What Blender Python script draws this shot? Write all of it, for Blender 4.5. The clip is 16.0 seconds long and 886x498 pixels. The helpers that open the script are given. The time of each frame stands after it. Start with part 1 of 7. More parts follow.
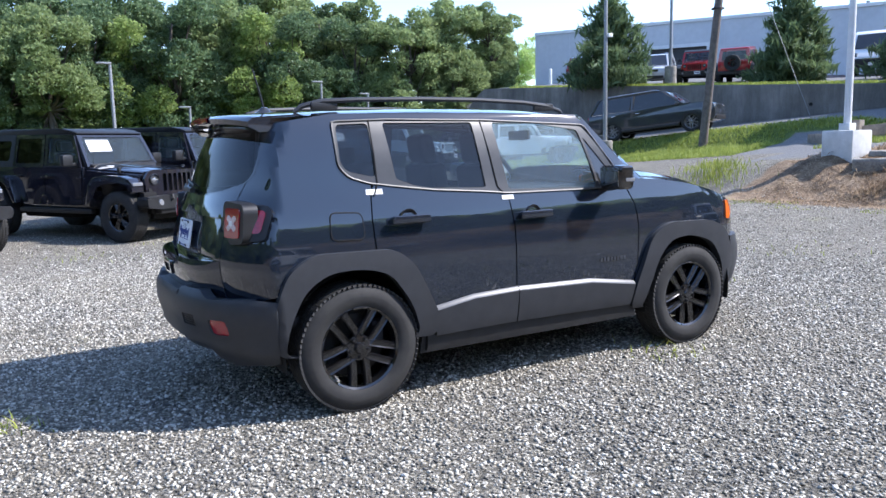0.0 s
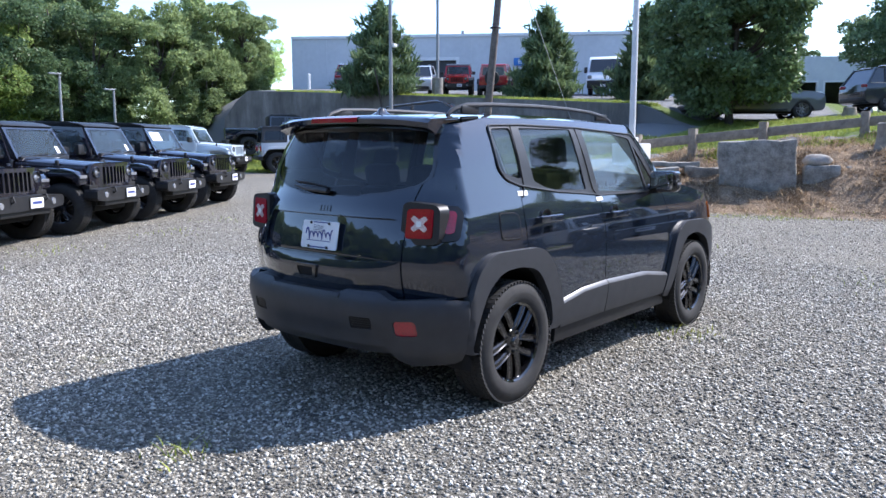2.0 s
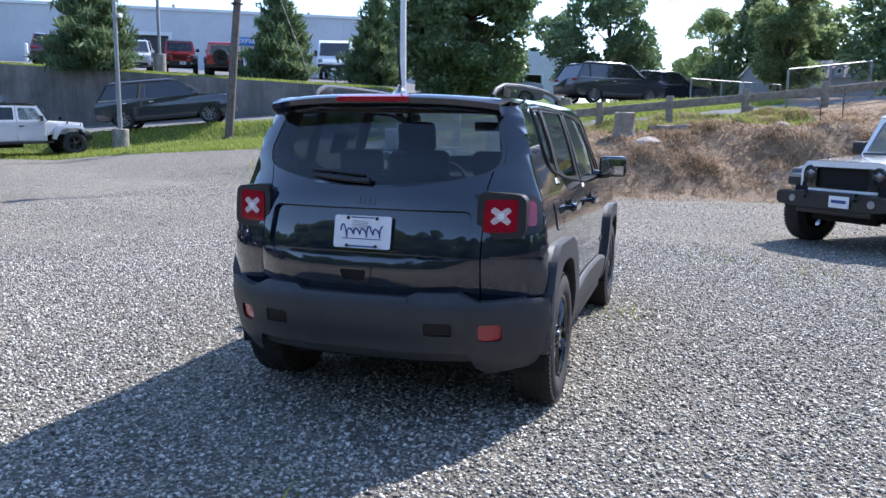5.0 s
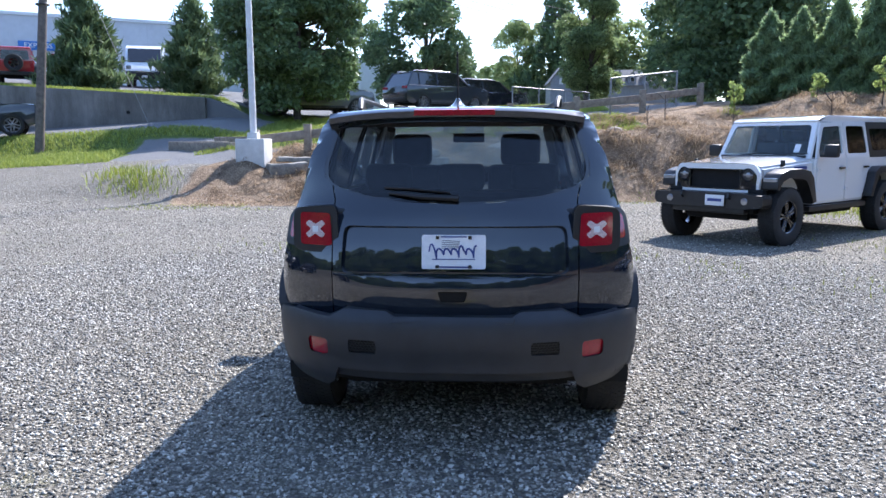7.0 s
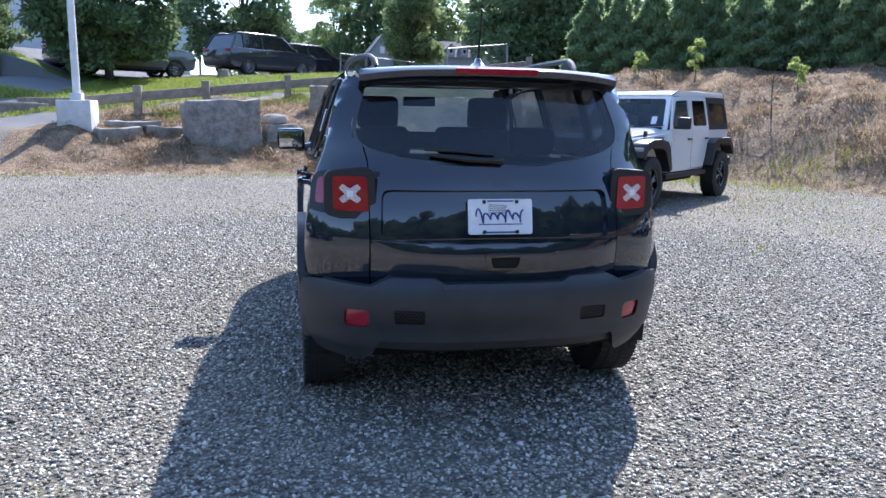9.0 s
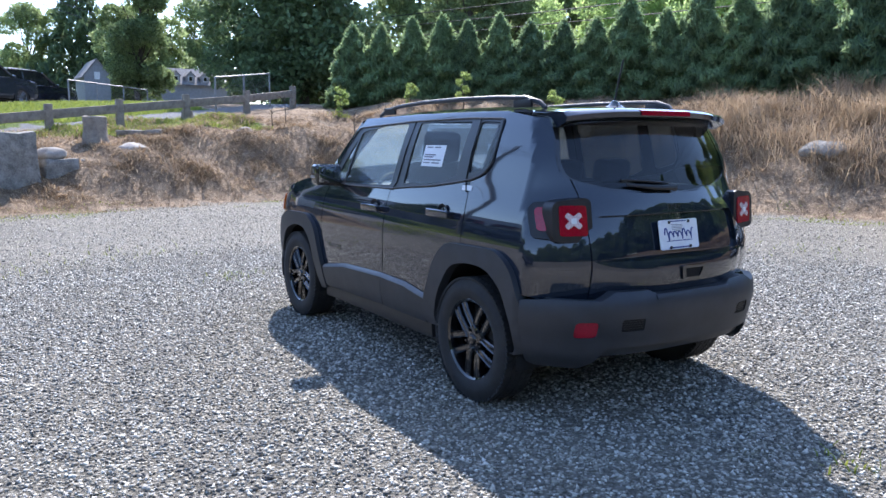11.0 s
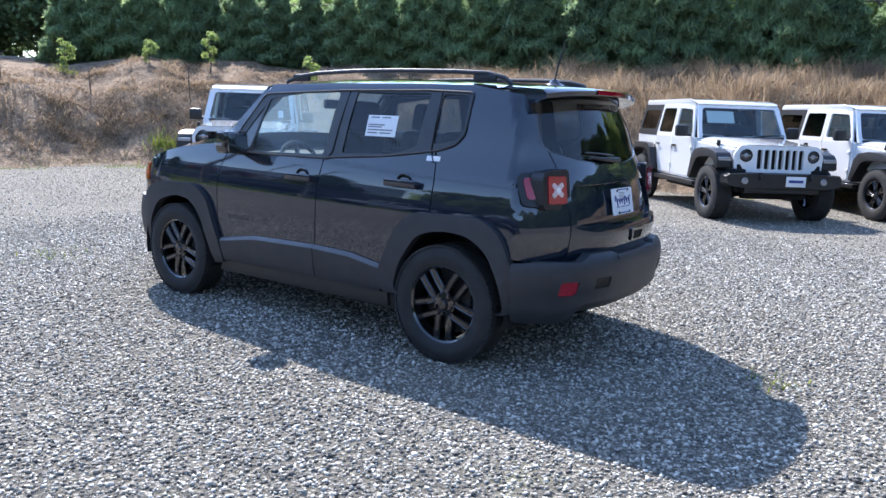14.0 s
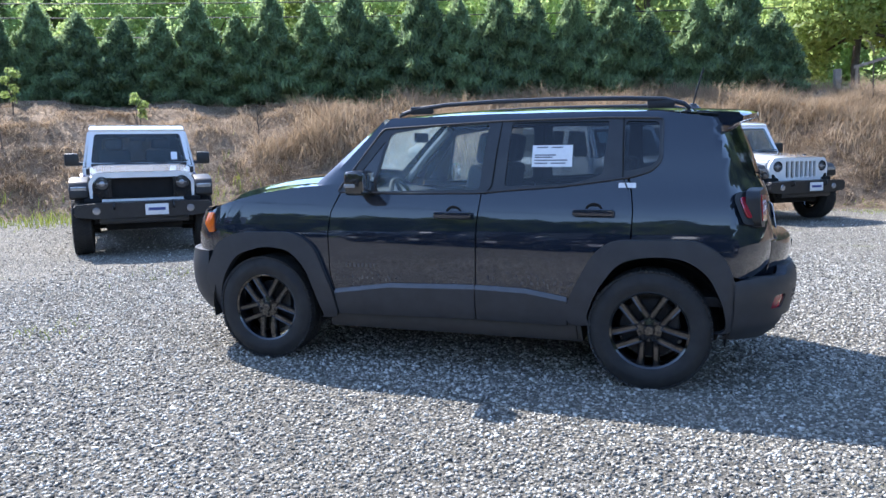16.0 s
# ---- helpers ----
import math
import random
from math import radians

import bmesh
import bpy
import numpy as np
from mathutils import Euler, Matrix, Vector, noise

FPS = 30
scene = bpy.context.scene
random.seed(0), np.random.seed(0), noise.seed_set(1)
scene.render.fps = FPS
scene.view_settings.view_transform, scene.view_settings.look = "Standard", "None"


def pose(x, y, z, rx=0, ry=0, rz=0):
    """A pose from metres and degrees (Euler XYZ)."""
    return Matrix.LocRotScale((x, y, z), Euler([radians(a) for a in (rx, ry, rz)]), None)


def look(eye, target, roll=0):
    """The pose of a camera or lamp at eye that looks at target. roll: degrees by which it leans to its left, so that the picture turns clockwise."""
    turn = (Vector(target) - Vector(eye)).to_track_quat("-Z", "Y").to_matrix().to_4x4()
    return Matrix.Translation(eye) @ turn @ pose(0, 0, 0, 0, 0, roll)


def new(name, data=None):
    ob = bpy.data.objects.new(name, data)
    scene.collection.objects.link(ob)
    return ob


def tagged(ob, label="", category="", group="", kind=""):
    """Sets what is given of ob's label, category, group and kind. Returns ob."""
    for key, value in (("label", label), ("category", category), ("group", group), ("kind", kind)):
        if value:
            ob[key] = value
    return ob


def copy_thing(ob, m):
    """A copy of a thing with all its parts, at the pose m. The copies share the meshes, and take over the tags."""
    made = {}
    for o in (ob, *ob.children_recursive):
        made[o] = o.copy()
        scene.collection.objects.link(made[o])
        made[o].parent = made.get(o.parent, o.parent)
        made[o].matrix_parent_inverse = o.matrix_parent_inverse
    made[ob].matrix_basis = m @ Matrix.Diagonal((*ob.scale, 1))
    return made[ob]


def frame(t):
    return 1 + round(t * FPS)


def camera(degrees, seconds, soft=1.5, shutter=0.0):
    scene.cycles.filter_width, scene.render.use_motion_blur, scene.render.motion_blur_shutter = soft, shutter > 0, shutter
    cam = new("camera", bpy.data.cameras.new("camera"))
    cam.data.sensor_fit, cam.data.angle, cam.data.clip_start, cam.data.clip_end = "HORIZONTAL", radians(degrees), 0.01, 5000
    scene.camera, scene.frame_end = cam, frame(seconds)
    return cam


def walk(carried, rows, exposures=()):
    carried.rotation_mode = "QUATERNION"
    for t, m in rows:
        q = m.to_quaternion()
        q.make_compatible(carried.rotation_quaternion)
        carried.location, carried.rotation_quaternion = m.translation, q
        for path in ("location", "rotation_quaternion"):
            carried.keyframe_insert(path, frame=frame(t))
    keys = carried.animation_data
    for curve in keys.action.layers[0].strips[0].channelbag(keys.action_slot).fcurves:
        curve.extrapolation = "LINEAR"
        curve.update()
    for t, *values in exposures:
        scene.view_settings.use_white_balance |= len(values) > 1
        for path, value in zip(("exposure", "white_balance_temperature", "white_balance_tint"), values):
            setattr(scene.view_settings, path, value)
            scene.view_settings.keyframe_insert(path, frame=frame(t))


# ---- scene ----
cam = camera(60.0, 16.0)
PATH = [
    (0, (-2.947, -4.618, 1.449), (-1.945, -2.909, 1.178), -1.3),
    (0.5, (-3.517, -4.265, 1.43), (-2.342, -2.67, 1.159), -1.1),
    (1, (-4.055, -3.884, 1.448), (-2.728, -2.412, 1.179), -0.7),
    (1.5, (-4.438, -3.498, 1.476), (-2.995, -2.14, 1.21), -0.2),
    (2, (-4.849, -3.279, 1.465), (-3.324, -2.013, 1.2), 0.1),
    (2.5, (-4.948, -3.141, 1.463), (-3.367, -1.946, 1.194), 0.5),
    (3, (-4.938, -3.071, 1.458), (-3.307, -1.949, 1.171), 0.9),
    (3.5, (-4.945, -2.954, 1.426), (-3.259, -1.923, 1.121), 1.3),
    (4, (-5.117, -2.552, 1.412), (-3.364, -1.644, 1.091), 1.5),
    (4.2, (-5.201, -2.351, 1.435), (-3.42, -1.502, 1.112), 1.5),
    (6.3, (-5.451, -0.359, 1.468), (-3.483, -0.113, 1.203), -0.7),
    (6.5, (-5.47, -0.256, 1.479), (-3.499, -0.054, 1.21), -0.6),
    (7, (-5.485, -0.172, 1.48), (-3.508, -0.047, 1.2), -0.3),
    (7.5, (-5.451, -0.149, 1.475), (-3.474, -0.101, 1.175), 0.2),
    (8, (-5.4, -0.075, 1.447), (-3.427, -0.127, 1.123), 0.7),
    (8.5, (-5.369, 0.338, 1.428), (-3.409, 0.145, 1.081), 0.9),
    (9, (-5.293, 0.885, 1.433), (-3.359, 0.519, 1.079), 0.9),
    (9.5, (-5.133, 1.475, 1.455), (-3.242, 0.924, 1.109), 0.8),
    (9.7, (-5.103, 1.733, 1.449), (-3.234, 1.106, 1.111), 0.8),
    (11.8, (-4.558, 3.823, 1.509), (-3.016, 2.576, 1.247), -0.1),
    (12, (-4.53, 3.905, 1.524), (-3.019, 2.621, 1.263), 0.0),
    (12.5, (-4.508, 4.037, 1.523), (-3.07, 2.672, 1.262), 0.5),
    (13, (-4.461, 4.09, 1.522), (-3.1, 2.651, 1.243), 1.1),
    (13.5, (-4.289, 4.226, 1.467), (-3.022, 2.711, 1.151), 1.7),
    (14, (-3.846, 4.412, 1.467), (-2.691, 2.818, 1.116), 1.9),
    (14.5, (-3.338, 4.73, 1.47), (-2.299, 3.06, 1.106), 1.6),
    (15, (-2.75, 4.994, 1.446), (-1.83, 3.253, 1.094), 0.9),
    (15.5, (-2.158, 5.244, 1.445), (-1.367, 3.435, 1.132), -0.1),
    (16, (-1.55, 5.388, 1.446), (-0.914, 3.51, 1.177), -0.8),
]
walk(cam, [(t, look(eye, target, roll)) for t, eye, target, roll in PATH], [(0.0, 1.40, 6090, 15), (4.0, 1.38, 6110, 16), (7.0, 1.56, 6130, 16), (12.0, 1.6, 6110, 16), (16.0, 1.69, 6080, 14)])

# ---- light ----
SUN_DIR = Vector((0.86, -0.49, 1.0)).normalized()
world = bpy.data.worlds.new("sky")
scene.world = world
world.use_nodes = True
wn = world.node_tree
sky = wn.nodes.new("ShaderNodeTexSky")
sky.sky_type, sky.sun_disc = "NISHITA", False
sky.sun_elevation = math.asin(SUN_DIR.z)
sky.sun_rotation = math.atan2(SUN_DIR.x, SUN_DIR.y)
sky.air_density, sky.dust_density, sky.ozone_density = 1.0, 0.4, 3.0
wn.nodes["Background"].inputs["Strength"].default_value = 0.15
wn.links.new(sky.outputs[0], wn.nodes["Background"].inputs["Color"])
sun = new("sun", bpy.data.lights.new("sun", "SUN"))
sun.data.energy, sun.data.angle, sun.data.color = 3.3, radians(0.55), (1.0, 0.96, 0.90)
sun.matrix_world = look(SUN_DIR * 60, (0, 0, 0))


# ---- materials ----
def material(name, rough=0.5, metal=0.0, colour=(0.5, 0.5, 0.5)):
    """A node material; returns it, its tree and its Principled node."""
    mat = bpy.data.materials.new(name)
    mat.use_nodes = True
    tree = mat.node_tree
    p = tree.nodes["Principled BSDF"]
    p.inputs["Base Color"].default_value = (*colour, 1)
    p.inputs["Roughness"].default_value, p.inputs["Metallic"].default_value = rough, metal
    return mat, tree, p


def node(tree, kind, **values):
    n = tree.nodes.new(kind)
    for key, value in values.items():
        n.inputs[key.replace("_", " ")].default_value = value
    return n


def ramp(tree, source, stops):
    n = tree.nodes.new("ShaderNodeValToRGB")
    while len(n.color_ramp.elements) < len(stops):
        n.color_ramp.elements.new(0.5)
    for e, (at, c) in zip(n.color_ramp.elements, stops):
        e.position, e.color = at, (*c, 1)
    tree.links.new(source, n.inputs["Fac"])
    return n.outputs["Color"]


def mixed(tree, fac, a, b):
    n = tree.nodes.new("ShaderNodeMix")
    n.data_type = "RGBA"
    for value, socket in ((fac, n.inputs[0]), (a, n.inputs[6]), (b, n.inputs[7])):
        if isinstance(value, bpy.types.NodeSocket):
            tree.links.new(value, socket)
        else:
            socket.default_value = value if isinstance(value, float) else (*value, 1)
    return n.outputs[2]


def maths(tree, op, a, b=0.0, c=0.0):
    n = tree.nodes.new("ShaderNodeMath")
    n.operation = op
    for value, socket in zip((a, b, c), n.inputs):
        if isinstance(value, bpy.types.NodeSocket):
            tree.links.new(value, socket)
        else:
            socket.default_value = value
    return n.outputs[0]


def place(tree, scale=(1, 1, 1)):
    """Object coordinates, scaled."""
    c, m = tree.nodes.new("ShaderNodeTexCoord"), tree.nodes.new("ShaderNodeMapping")
    m.inputs["Scale"].default_value = scale
    tree.links.new(c.outputs["Object"], m.inputs["Vector"])
    return m.outputs["Vector"]


def noisy(tree, scale, detail=4.0, rough=0.6, vector=None):
    n = node(tree, "ShaderNodeTexNoise", Scale=scale, Detail=detail, Roughness=rough)
    tree.links.new(vector or place(tree), n.inputs["Vector"])
    return n.outputs["Fac"]


def bump(tree, p, height, strength=0.4, distance=0.01):
    n = node(tree, "ShaderNodeBump", Strength=strength, Distance=distance)
    tree.links.new(height, n.inputs["Height"])
    tree.links.new(n.outputs[0], p.inputs["Normal"])


def speckled(name, dark, light, scale=12.0, rough=0.8, relief=0.3, depth=0.01, metal=0.0, fine=90.0):
    """A surface that varies between two colours at a coarse and a fine scale, with relief."""
    mat, tree, p = material(name, rough, metal)
    coarse, grain = noisy(tree, scale), noisy(tree, fine, 2.0)
    both = maths(tree, "ADD", maths(tree, "MULTIPLY", coarse, 0.65), maths(tree, "MULTIPLY", grain, 0.35))
    tree.links.new(ramp(tree, both, [(0.35, dark), (0.65, light)]), p.inputs["Base Color"])
    tree.links.new(maths(tree, "MULTIPLY_ADD", grain, 0.2, rough - 0.1), p.inputs["Roughness"])
    bump(tree, p, both, relief, depth)
    return mat


def car_paint(name, colour, rough=0.09, dust=0.06, dusty=(0.3, 0.28, 0.24)):
    """Lacquered paint with a thin film of dust and a little orange peel."""
    mat, tree, p = material(name, rough, 0.0, colour)
    film = noisy(tree, 3.0, 6.0, 0.7)
    speck = noisy(tree, 140.0, 3.0)
    amount = maths(tree, "MULTIPLY", maths(tree, "MULTIPLY", film, speck), dust * 4)
    tree.links.new(mixed(tree, amount, colour, dusty), p.inputs["Base Color"])
    tree.links.new(maths(tree, "MULTIPLY_ADD", film, 0.06, rough - 0.03), p.inputs["Roughness"])
    p.inputs["Specular IOR Level"].default_value = 0.4
    p.inputs["Coat Weight"].default_value, p.inputs["Coat Roughness"].default_value = 1.0, 0.02
    return mat


def splashed(mat, low, high):
    """Dried pale splashes on a paint, thick at one height above the ground and gone at another."""
    tree = mat.node_tree
    p = tree.nodes["Principled BSDF"]
    clean = p.inputs["Base Color"].links[0].from_socket
    apart = tree.nodes.new("ShaderNodeSeparateXYZ")
    tree.links.new(place(tree), apart.inputs[0])
    band = ramp(tree, maths(tree, "MULTIPLY", apart.outputs["Z"], 0.5), [(low * 0.5, (1, 1, 1)), (high * 0.5, (0, 0, 0))])
    drops = ramp(tree, noisy(tree, 46.0, 2.0, 0.5, place(tree, (1, 1, 0.6))), [(0.60, (0, 0, 0)), (0.66, (1, 1, 1))])
    patch = ramp(tree, noisy(tree, 3.2, 3.0), [(0.40, (0, 0, 0)), (0.58, (1, 1, 1))])
    amount = maths(tree, "MULTIPLY", maths(tree, "MULTIPLY", drops, band), maths(tree, "MULTIPLY", patch, 0.42))
    tree.links.new(mixed(tree, amount, clean, (0.30, 0.285, 0.25)), p.inputs["Base Color"])
    return mat


def pane(name, tint, gloss=0.03, film=0.0):
    """Glass of a car: a tinted clear sheet with mirror gloss by Fresnel and a film of dust that scatters the light. The
    film's blue-grey also paints in reflected sky.
    """
    mat, tree, p = material(name)
    tree.nodes.remove(p)
    clear = node(tree, "ShaderNodeBsdfTransparent", Color=(*tint, 1))
    mirror = node(tree, "ShaderNodeBsdfGlossy", Roughness=gloss)
    body = clear.outputs[0]
    if film:
        dust, glow, both = node(tree, "ShaderNodeBsdfDiffuse", Color=(0.55, 0.70, 0.76, 1)), node(tree, "ShaderNodeBsdfTranslucent", Color=(0.58, 0.73, 0.78, 1)), node(tree, "ShaderNodeMixShader", Fac=0.5)
        tree.links.new(dust.outputs[0], both.inputs[1])
        tree.links.new(glow.outputs[0], both.inputs[2])
        coat = tree.nodes.new("ShaderNodeMixShader")
        tree.links.new(maths(tree, "MULTIPLY_ADD", noisy(tree, 4.0, 5.0, 0.7), film, film * 0.5), coat.inputs[0])
        tree.links.new(clear.outputs[0], coat.inputs[1])
        tree.links.new(both.outputs[0], coat.inputs[2])
        body = coat.outputs[0]
    facing, mix = node(tree, "ShaderNodeLayerWeight", Blend=0.5), tree.nodes.new("ShaderNodeMixShader")
    gleam = maths(tree, "MULTIPLY_ADD", maths(tree, "POWER", facing.outputs["Facing"], 5.0), 0.85, 0.05)
    for a, b in ((gleam, mix.inputs[0]), (body, mix.inputs[1]), (mirror.outputs[0], mix.inputs[2]), (mix.outputs[0], tree.nodes["Material Output"].inputs[0])):
        tree.links.new(a, b)
    return mat


def foliage(name, dark, light, sheen=0.5, through_light=0.35):
    """Leaves: each island has its own green; some light passes through."""
    mat, tree, p = material(name, sheen)
    geo = tree.nodes.new("ShaderNodeNewGeometry")
    info = tree.nodes.new("ShaderNodeObjectInfo")
    tone = maths(tree, "ADD", maths(tree, "MULTIPLY", geo.outputs["Random Per Island"], 0.7), maths(tree, "MULTIPLY", info.outputs["Random"], 0.3))
    colour = ramp(tree, tone, [(0.0, dark), (1.0, light)])
    tree.links.new(colour, p.inputs["Base Color"])
    p.inputs["Specular IOR Level"].default_value = 0.25
    leaf = tree.nodes.new("ShaderNodeBsdfTranslucent")
    tree.links.new(colour, leaf.inputs["Color"])
    mix = node(tree, "ShaderNodeMixShader", Fac=through_light)
    tree.links.new(p.outputs[0], mix.inputs[1])
    tree.links.new(leaf.outputs[0], mix.inputs[2])
    tree.links.new(mix.outputs[0], tree.nodes["Material Output"].inputs[0])
    return mat


def stones_material():
    mat, tree, p = material("gravel_stone", 0.8)
    p.inputs["Specular IOR Level"].default_value = 0.2
    geo = tree.nodes.new("ShaderNodeNewGeometry")
    base = ramp(tree, geo.outputs["Random Per Island"], [(0.0, (0.055, 0.054, 0.051)), (0.28, (0.16, 0.153, 0.135)), (0.52, (0.36, 0.335, 0.275)), (0.78, (0.56, 0.53, 0.455)), (1.0, (0.88, 0.84, 0.74))])
    tan = ramp(tree, noisy(tree, 0.7, 5.0, 0.65), [(0.42, (0, 0, 0)), (0.68, (0.6, 0.6, 0.6))])
    base = mixed(tree, maths(tree, "MULTIPLY", tan, 0.7), base, (0.36, 0.32, 0.24))
    grain = noisy(tree, 160.0, 3.0)
    tree.links.new(mixed(tree, maths(tree, "MULTIPLY", grain, 0.25), base, (0.24, 0.23, 0.22)), p.inputs["Base Color"])
    bump(tree, p, grain, 0.3, 0.002)
    return mat


def stained_wall():
    """Cast concrete with dark run-down streaks and blotches."""
    mat, tree, p = material("stained_concrete_wall", 0.9)
    streak = noisy(tree, 1.0, 9.0, 0.75, place(tree, (0.8, 0.8, 0.16)))
    blotch, grain = noisy(tree, 0.7, 5.0, 0.65), noisy(tree, 20.0, 4.0)
    both = maths(tree, "ADD", maths(tree, "MULTIPLY", streak, 0.6), maths(tree, "MULTIPLY_ADD", grain, 0.12, maths(tree, "MULTIPLY", blotch, 0.28)))
    tree.links.new(ramp(tree, both, [(0.38, (0.085, 0.078, 0.068)), (0.50, (0.165, 0.152, 0.132)), (0.62, (0.27, 0.25, 0.22))]), p.inputs["Base Color"])
    bump(tree, p, both, 0.4, 0.02)
    return mat


def ground_material():
    """Gravel, dry bank, lawn and asphalt on one sheet, told apart by three attributes of its vertices."""
    mat, tree, p = material("ground_cover", 0.9)
    p.inputs["Specular IOR Level"].default_value = 0.2
    where = place(tree)

    def mask(name, soft=0.22):
        a = tree.nodes.new("ShaderNodeAttribute")
        a.attribute_name = name
        n = noisy(tree, 2.2, 6.0, 0.7, where)
        return ramp(tree, maths(tree, "ADD", a.outputs["Fac"], maths(tree, "MULTIPLY_ADD", n, 0.6, -0.3)), [(0.5 - soft / 2, (0, 0, 0)), (0.5 + soft / 2, (1, 1, 1))])

    vor = node(tree, "ShaderNodeTexVoronoi", Scale=46.0)
    tree.links.new(where, vor.inputs["Vector"])
    split = tree.nodes.new("ShaderNodeSeparateColor")
    tree.links.new(vor.outputs["Color"], split.inputs[0])
    stone = ramp(tree, split.outputs[0], [(0.0, (0.09, 0.087, 0.083)), (0.35, (0.245, 0.235, 0.205)), (0.6, (0.37, 0.335, 0.26)), (0.8, (0.445, 0.415, 0.35)), (1.0, (0.72, 0.68, 0.58))])
    # the shade between stones is painted: colour darkens towards each cell's edge
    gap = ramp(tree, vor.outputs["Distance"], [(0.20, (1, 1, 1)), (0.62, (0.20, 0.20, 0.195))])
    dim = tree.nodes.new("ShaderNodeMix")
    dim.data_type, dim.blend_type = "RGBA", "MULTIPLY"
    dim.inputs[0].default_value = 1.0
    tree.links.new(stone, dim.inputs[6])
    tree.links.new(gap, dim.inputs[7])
    large = noisy(tree, 0.5, 5.0, 0.6, where)
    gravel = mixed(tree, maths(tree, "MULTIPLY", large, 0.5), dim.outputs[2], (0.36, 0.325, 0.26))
    weedy = ramp(tree, noisy(tree, 0.9, 6.0, 0.75, where), [(0.60, (0, 0, 0)), (0.72, (1, 1, 1))])
    gravel = mixed(tree, maths(tree, "MULTIPLY", weedy, 0.35), gravel, (0.26, 0.27, 0.10))
    fibre = maths(tree, "ADD", maths(tree, "MULTIPLY", noisy(tree, 22.0, 8.0, 0.85, where), 0.6), maths(tree, "MULTIPLY", noisy(tree, 2.6, 6.0, 0.75, where), 0.4))
    dry = ramp(tree, fibre, [(0.36, (0.050, 0.034, 0.022)), (0.48, (0.20, 0.140, 0.090)), (0.62, (0.46, 0.345, 0.225))])
    lawn = ramp(tree, noisy(tree, 14.0, 8.0, 0.8, where), [(0.25, (0.055, 0.085, 0.018)), (0.55, (0.12, 0.165, 0.04)), (0.8, (0.23, 0.24, 0.08))])
    tar = ramp(tree, noisy(tree, 60.0, 4.0, 0.7, where), [(0.3, (0.14, 0.14, 0.14)), (0.7, (0.24, 0.24, 0.235))])
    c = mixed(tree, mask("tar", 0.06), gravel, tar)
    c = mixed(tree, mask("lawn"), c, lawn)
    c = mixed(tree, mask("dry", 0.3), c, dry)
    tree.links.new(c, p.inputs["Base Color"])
    relief = maths(tree, "SUBTRACT", fibre, maths(tree, "MULTIPLY", vor.outputs["Distance"], 0.7))
    bump(tree, p, relief, 0.9, 0.03)
    return mat


BLACK_PAINT = splashed(car_paint("black_paint", (0.0095, 0.0150, 0.0255), 0.05, 0.012), 0.56, 0.67)
JET_PAINT = car_paint("dark_blue_black_paint", (0.010, 0.010, 0.017), 0.06, 0.02)
WHITE_PAINT = car_paint("white_paint", (0.80, 0.80, 0.79), 0.16, 0.03)
SILVER_PAINT = car_paint("silver_paint", (0.52, 0.53, 0.55), 0.2, 0.03)
BLUE_WHITE_PAINT = car_paint("pale_blue_paint", (0.52, 0.60, 0.66), 0.2, 0.03)
RED_PAINT = car_paint("red_paint", (0.40, 0.018, 0.024), 0.14, 0.03)
DARK_RED_PAINT = car_paint("dark_red_paint", (0.10, 0.012, 0.02), 0.14, 0.03)
GREY_PAINT = car_paint("dark_grey_paint", (0.022, 0.027, 0.036), 0.14, 0.05)
STEEL_PAINT = car_paint("grey_paint", (0.11, 0.115, 0.12), 0.2, 0.05)
CLADDING = speckled("grey_plastic_cladding", (0.021, 0.023, 0.027), (0.034, 0.036, 0.041), 9, 0.5, 0.12, 0.002, fine=420)
# the cladding's top edge, its sunlit gleam put into a lighter grey
LEDGE_PLASTIC = speckled("sun_lightened_ledge", (0.075, 0.075, 0.077), (0.105, 0.105, 0.108), 9, 0.36, 0.03, 0.001, fine=420)
SATIN_TRIM = speckled("satin_black_trim", (0.022, 0.022, 0.023), (0.036, 0.036, 0.037), 9, 0.36, 0.03, 0.001, fine=420)
BLACK_PLASTIC = speckled("black_plastic", (0.010, 0.010, 0.011), (0.020, 0.020, 0.021), 12, 0.45, 0.1, 0.002, fine=300)
GLOSS_BLACK = car_paint("gloss_black_trim", (0.006, 0.006, 0.007), 0.1, 0.05)
WHEEL_BLACK = car_paint("gloss_black_wheel", (0.005, 0.005, 0.006), 0.12, 0.012)
ALLOY = speckled("grey_alloy", (0.22, 0.22, 0.23), (0.34, 0.34, 0.35), 14, 0.3, 0.05, 0.001, 0.9)
CHROME = speckled("bright_metal", (0.60, 0.60, 0.61), (0.75, 0.75, 0.76), 30, 0.16, 0.03, 0.001, 1.0)
BRAKE_IRON = speckled("brake_iron", (0.012, 0.012, 0.013), (0.03, 0.028, 0.027), 20, 0.6, 0.1, 0.002, 0.3)
RUBBER = speckled("tyre_rubber", (0.012, 0.012, 0.013), (0.030, 0.029, 0.027), 10, 0.8, 0.25, 0.003, fine=200)
# blacker than the plastics: the shade of hollows and undersides is in the colour
DARK_CAVITY = speckled("hollow_shade_black", (0.004, 0.004, 0.004), (0.010, 0.010, 0.010), 8, 0.9, 0.2)
CABIN = speckled("black_cabin_trim", (0.012, 0.012, 0.013), (0.028, 0.028, 0.030), 20, 0.7, 0.2, 0.003, fine=250)
HEADLINER = speckled("grey_headliner", (0.30, 0.30, 0.29), (0.38, 0.38, 0.37), 20, 0.9, 0.1)
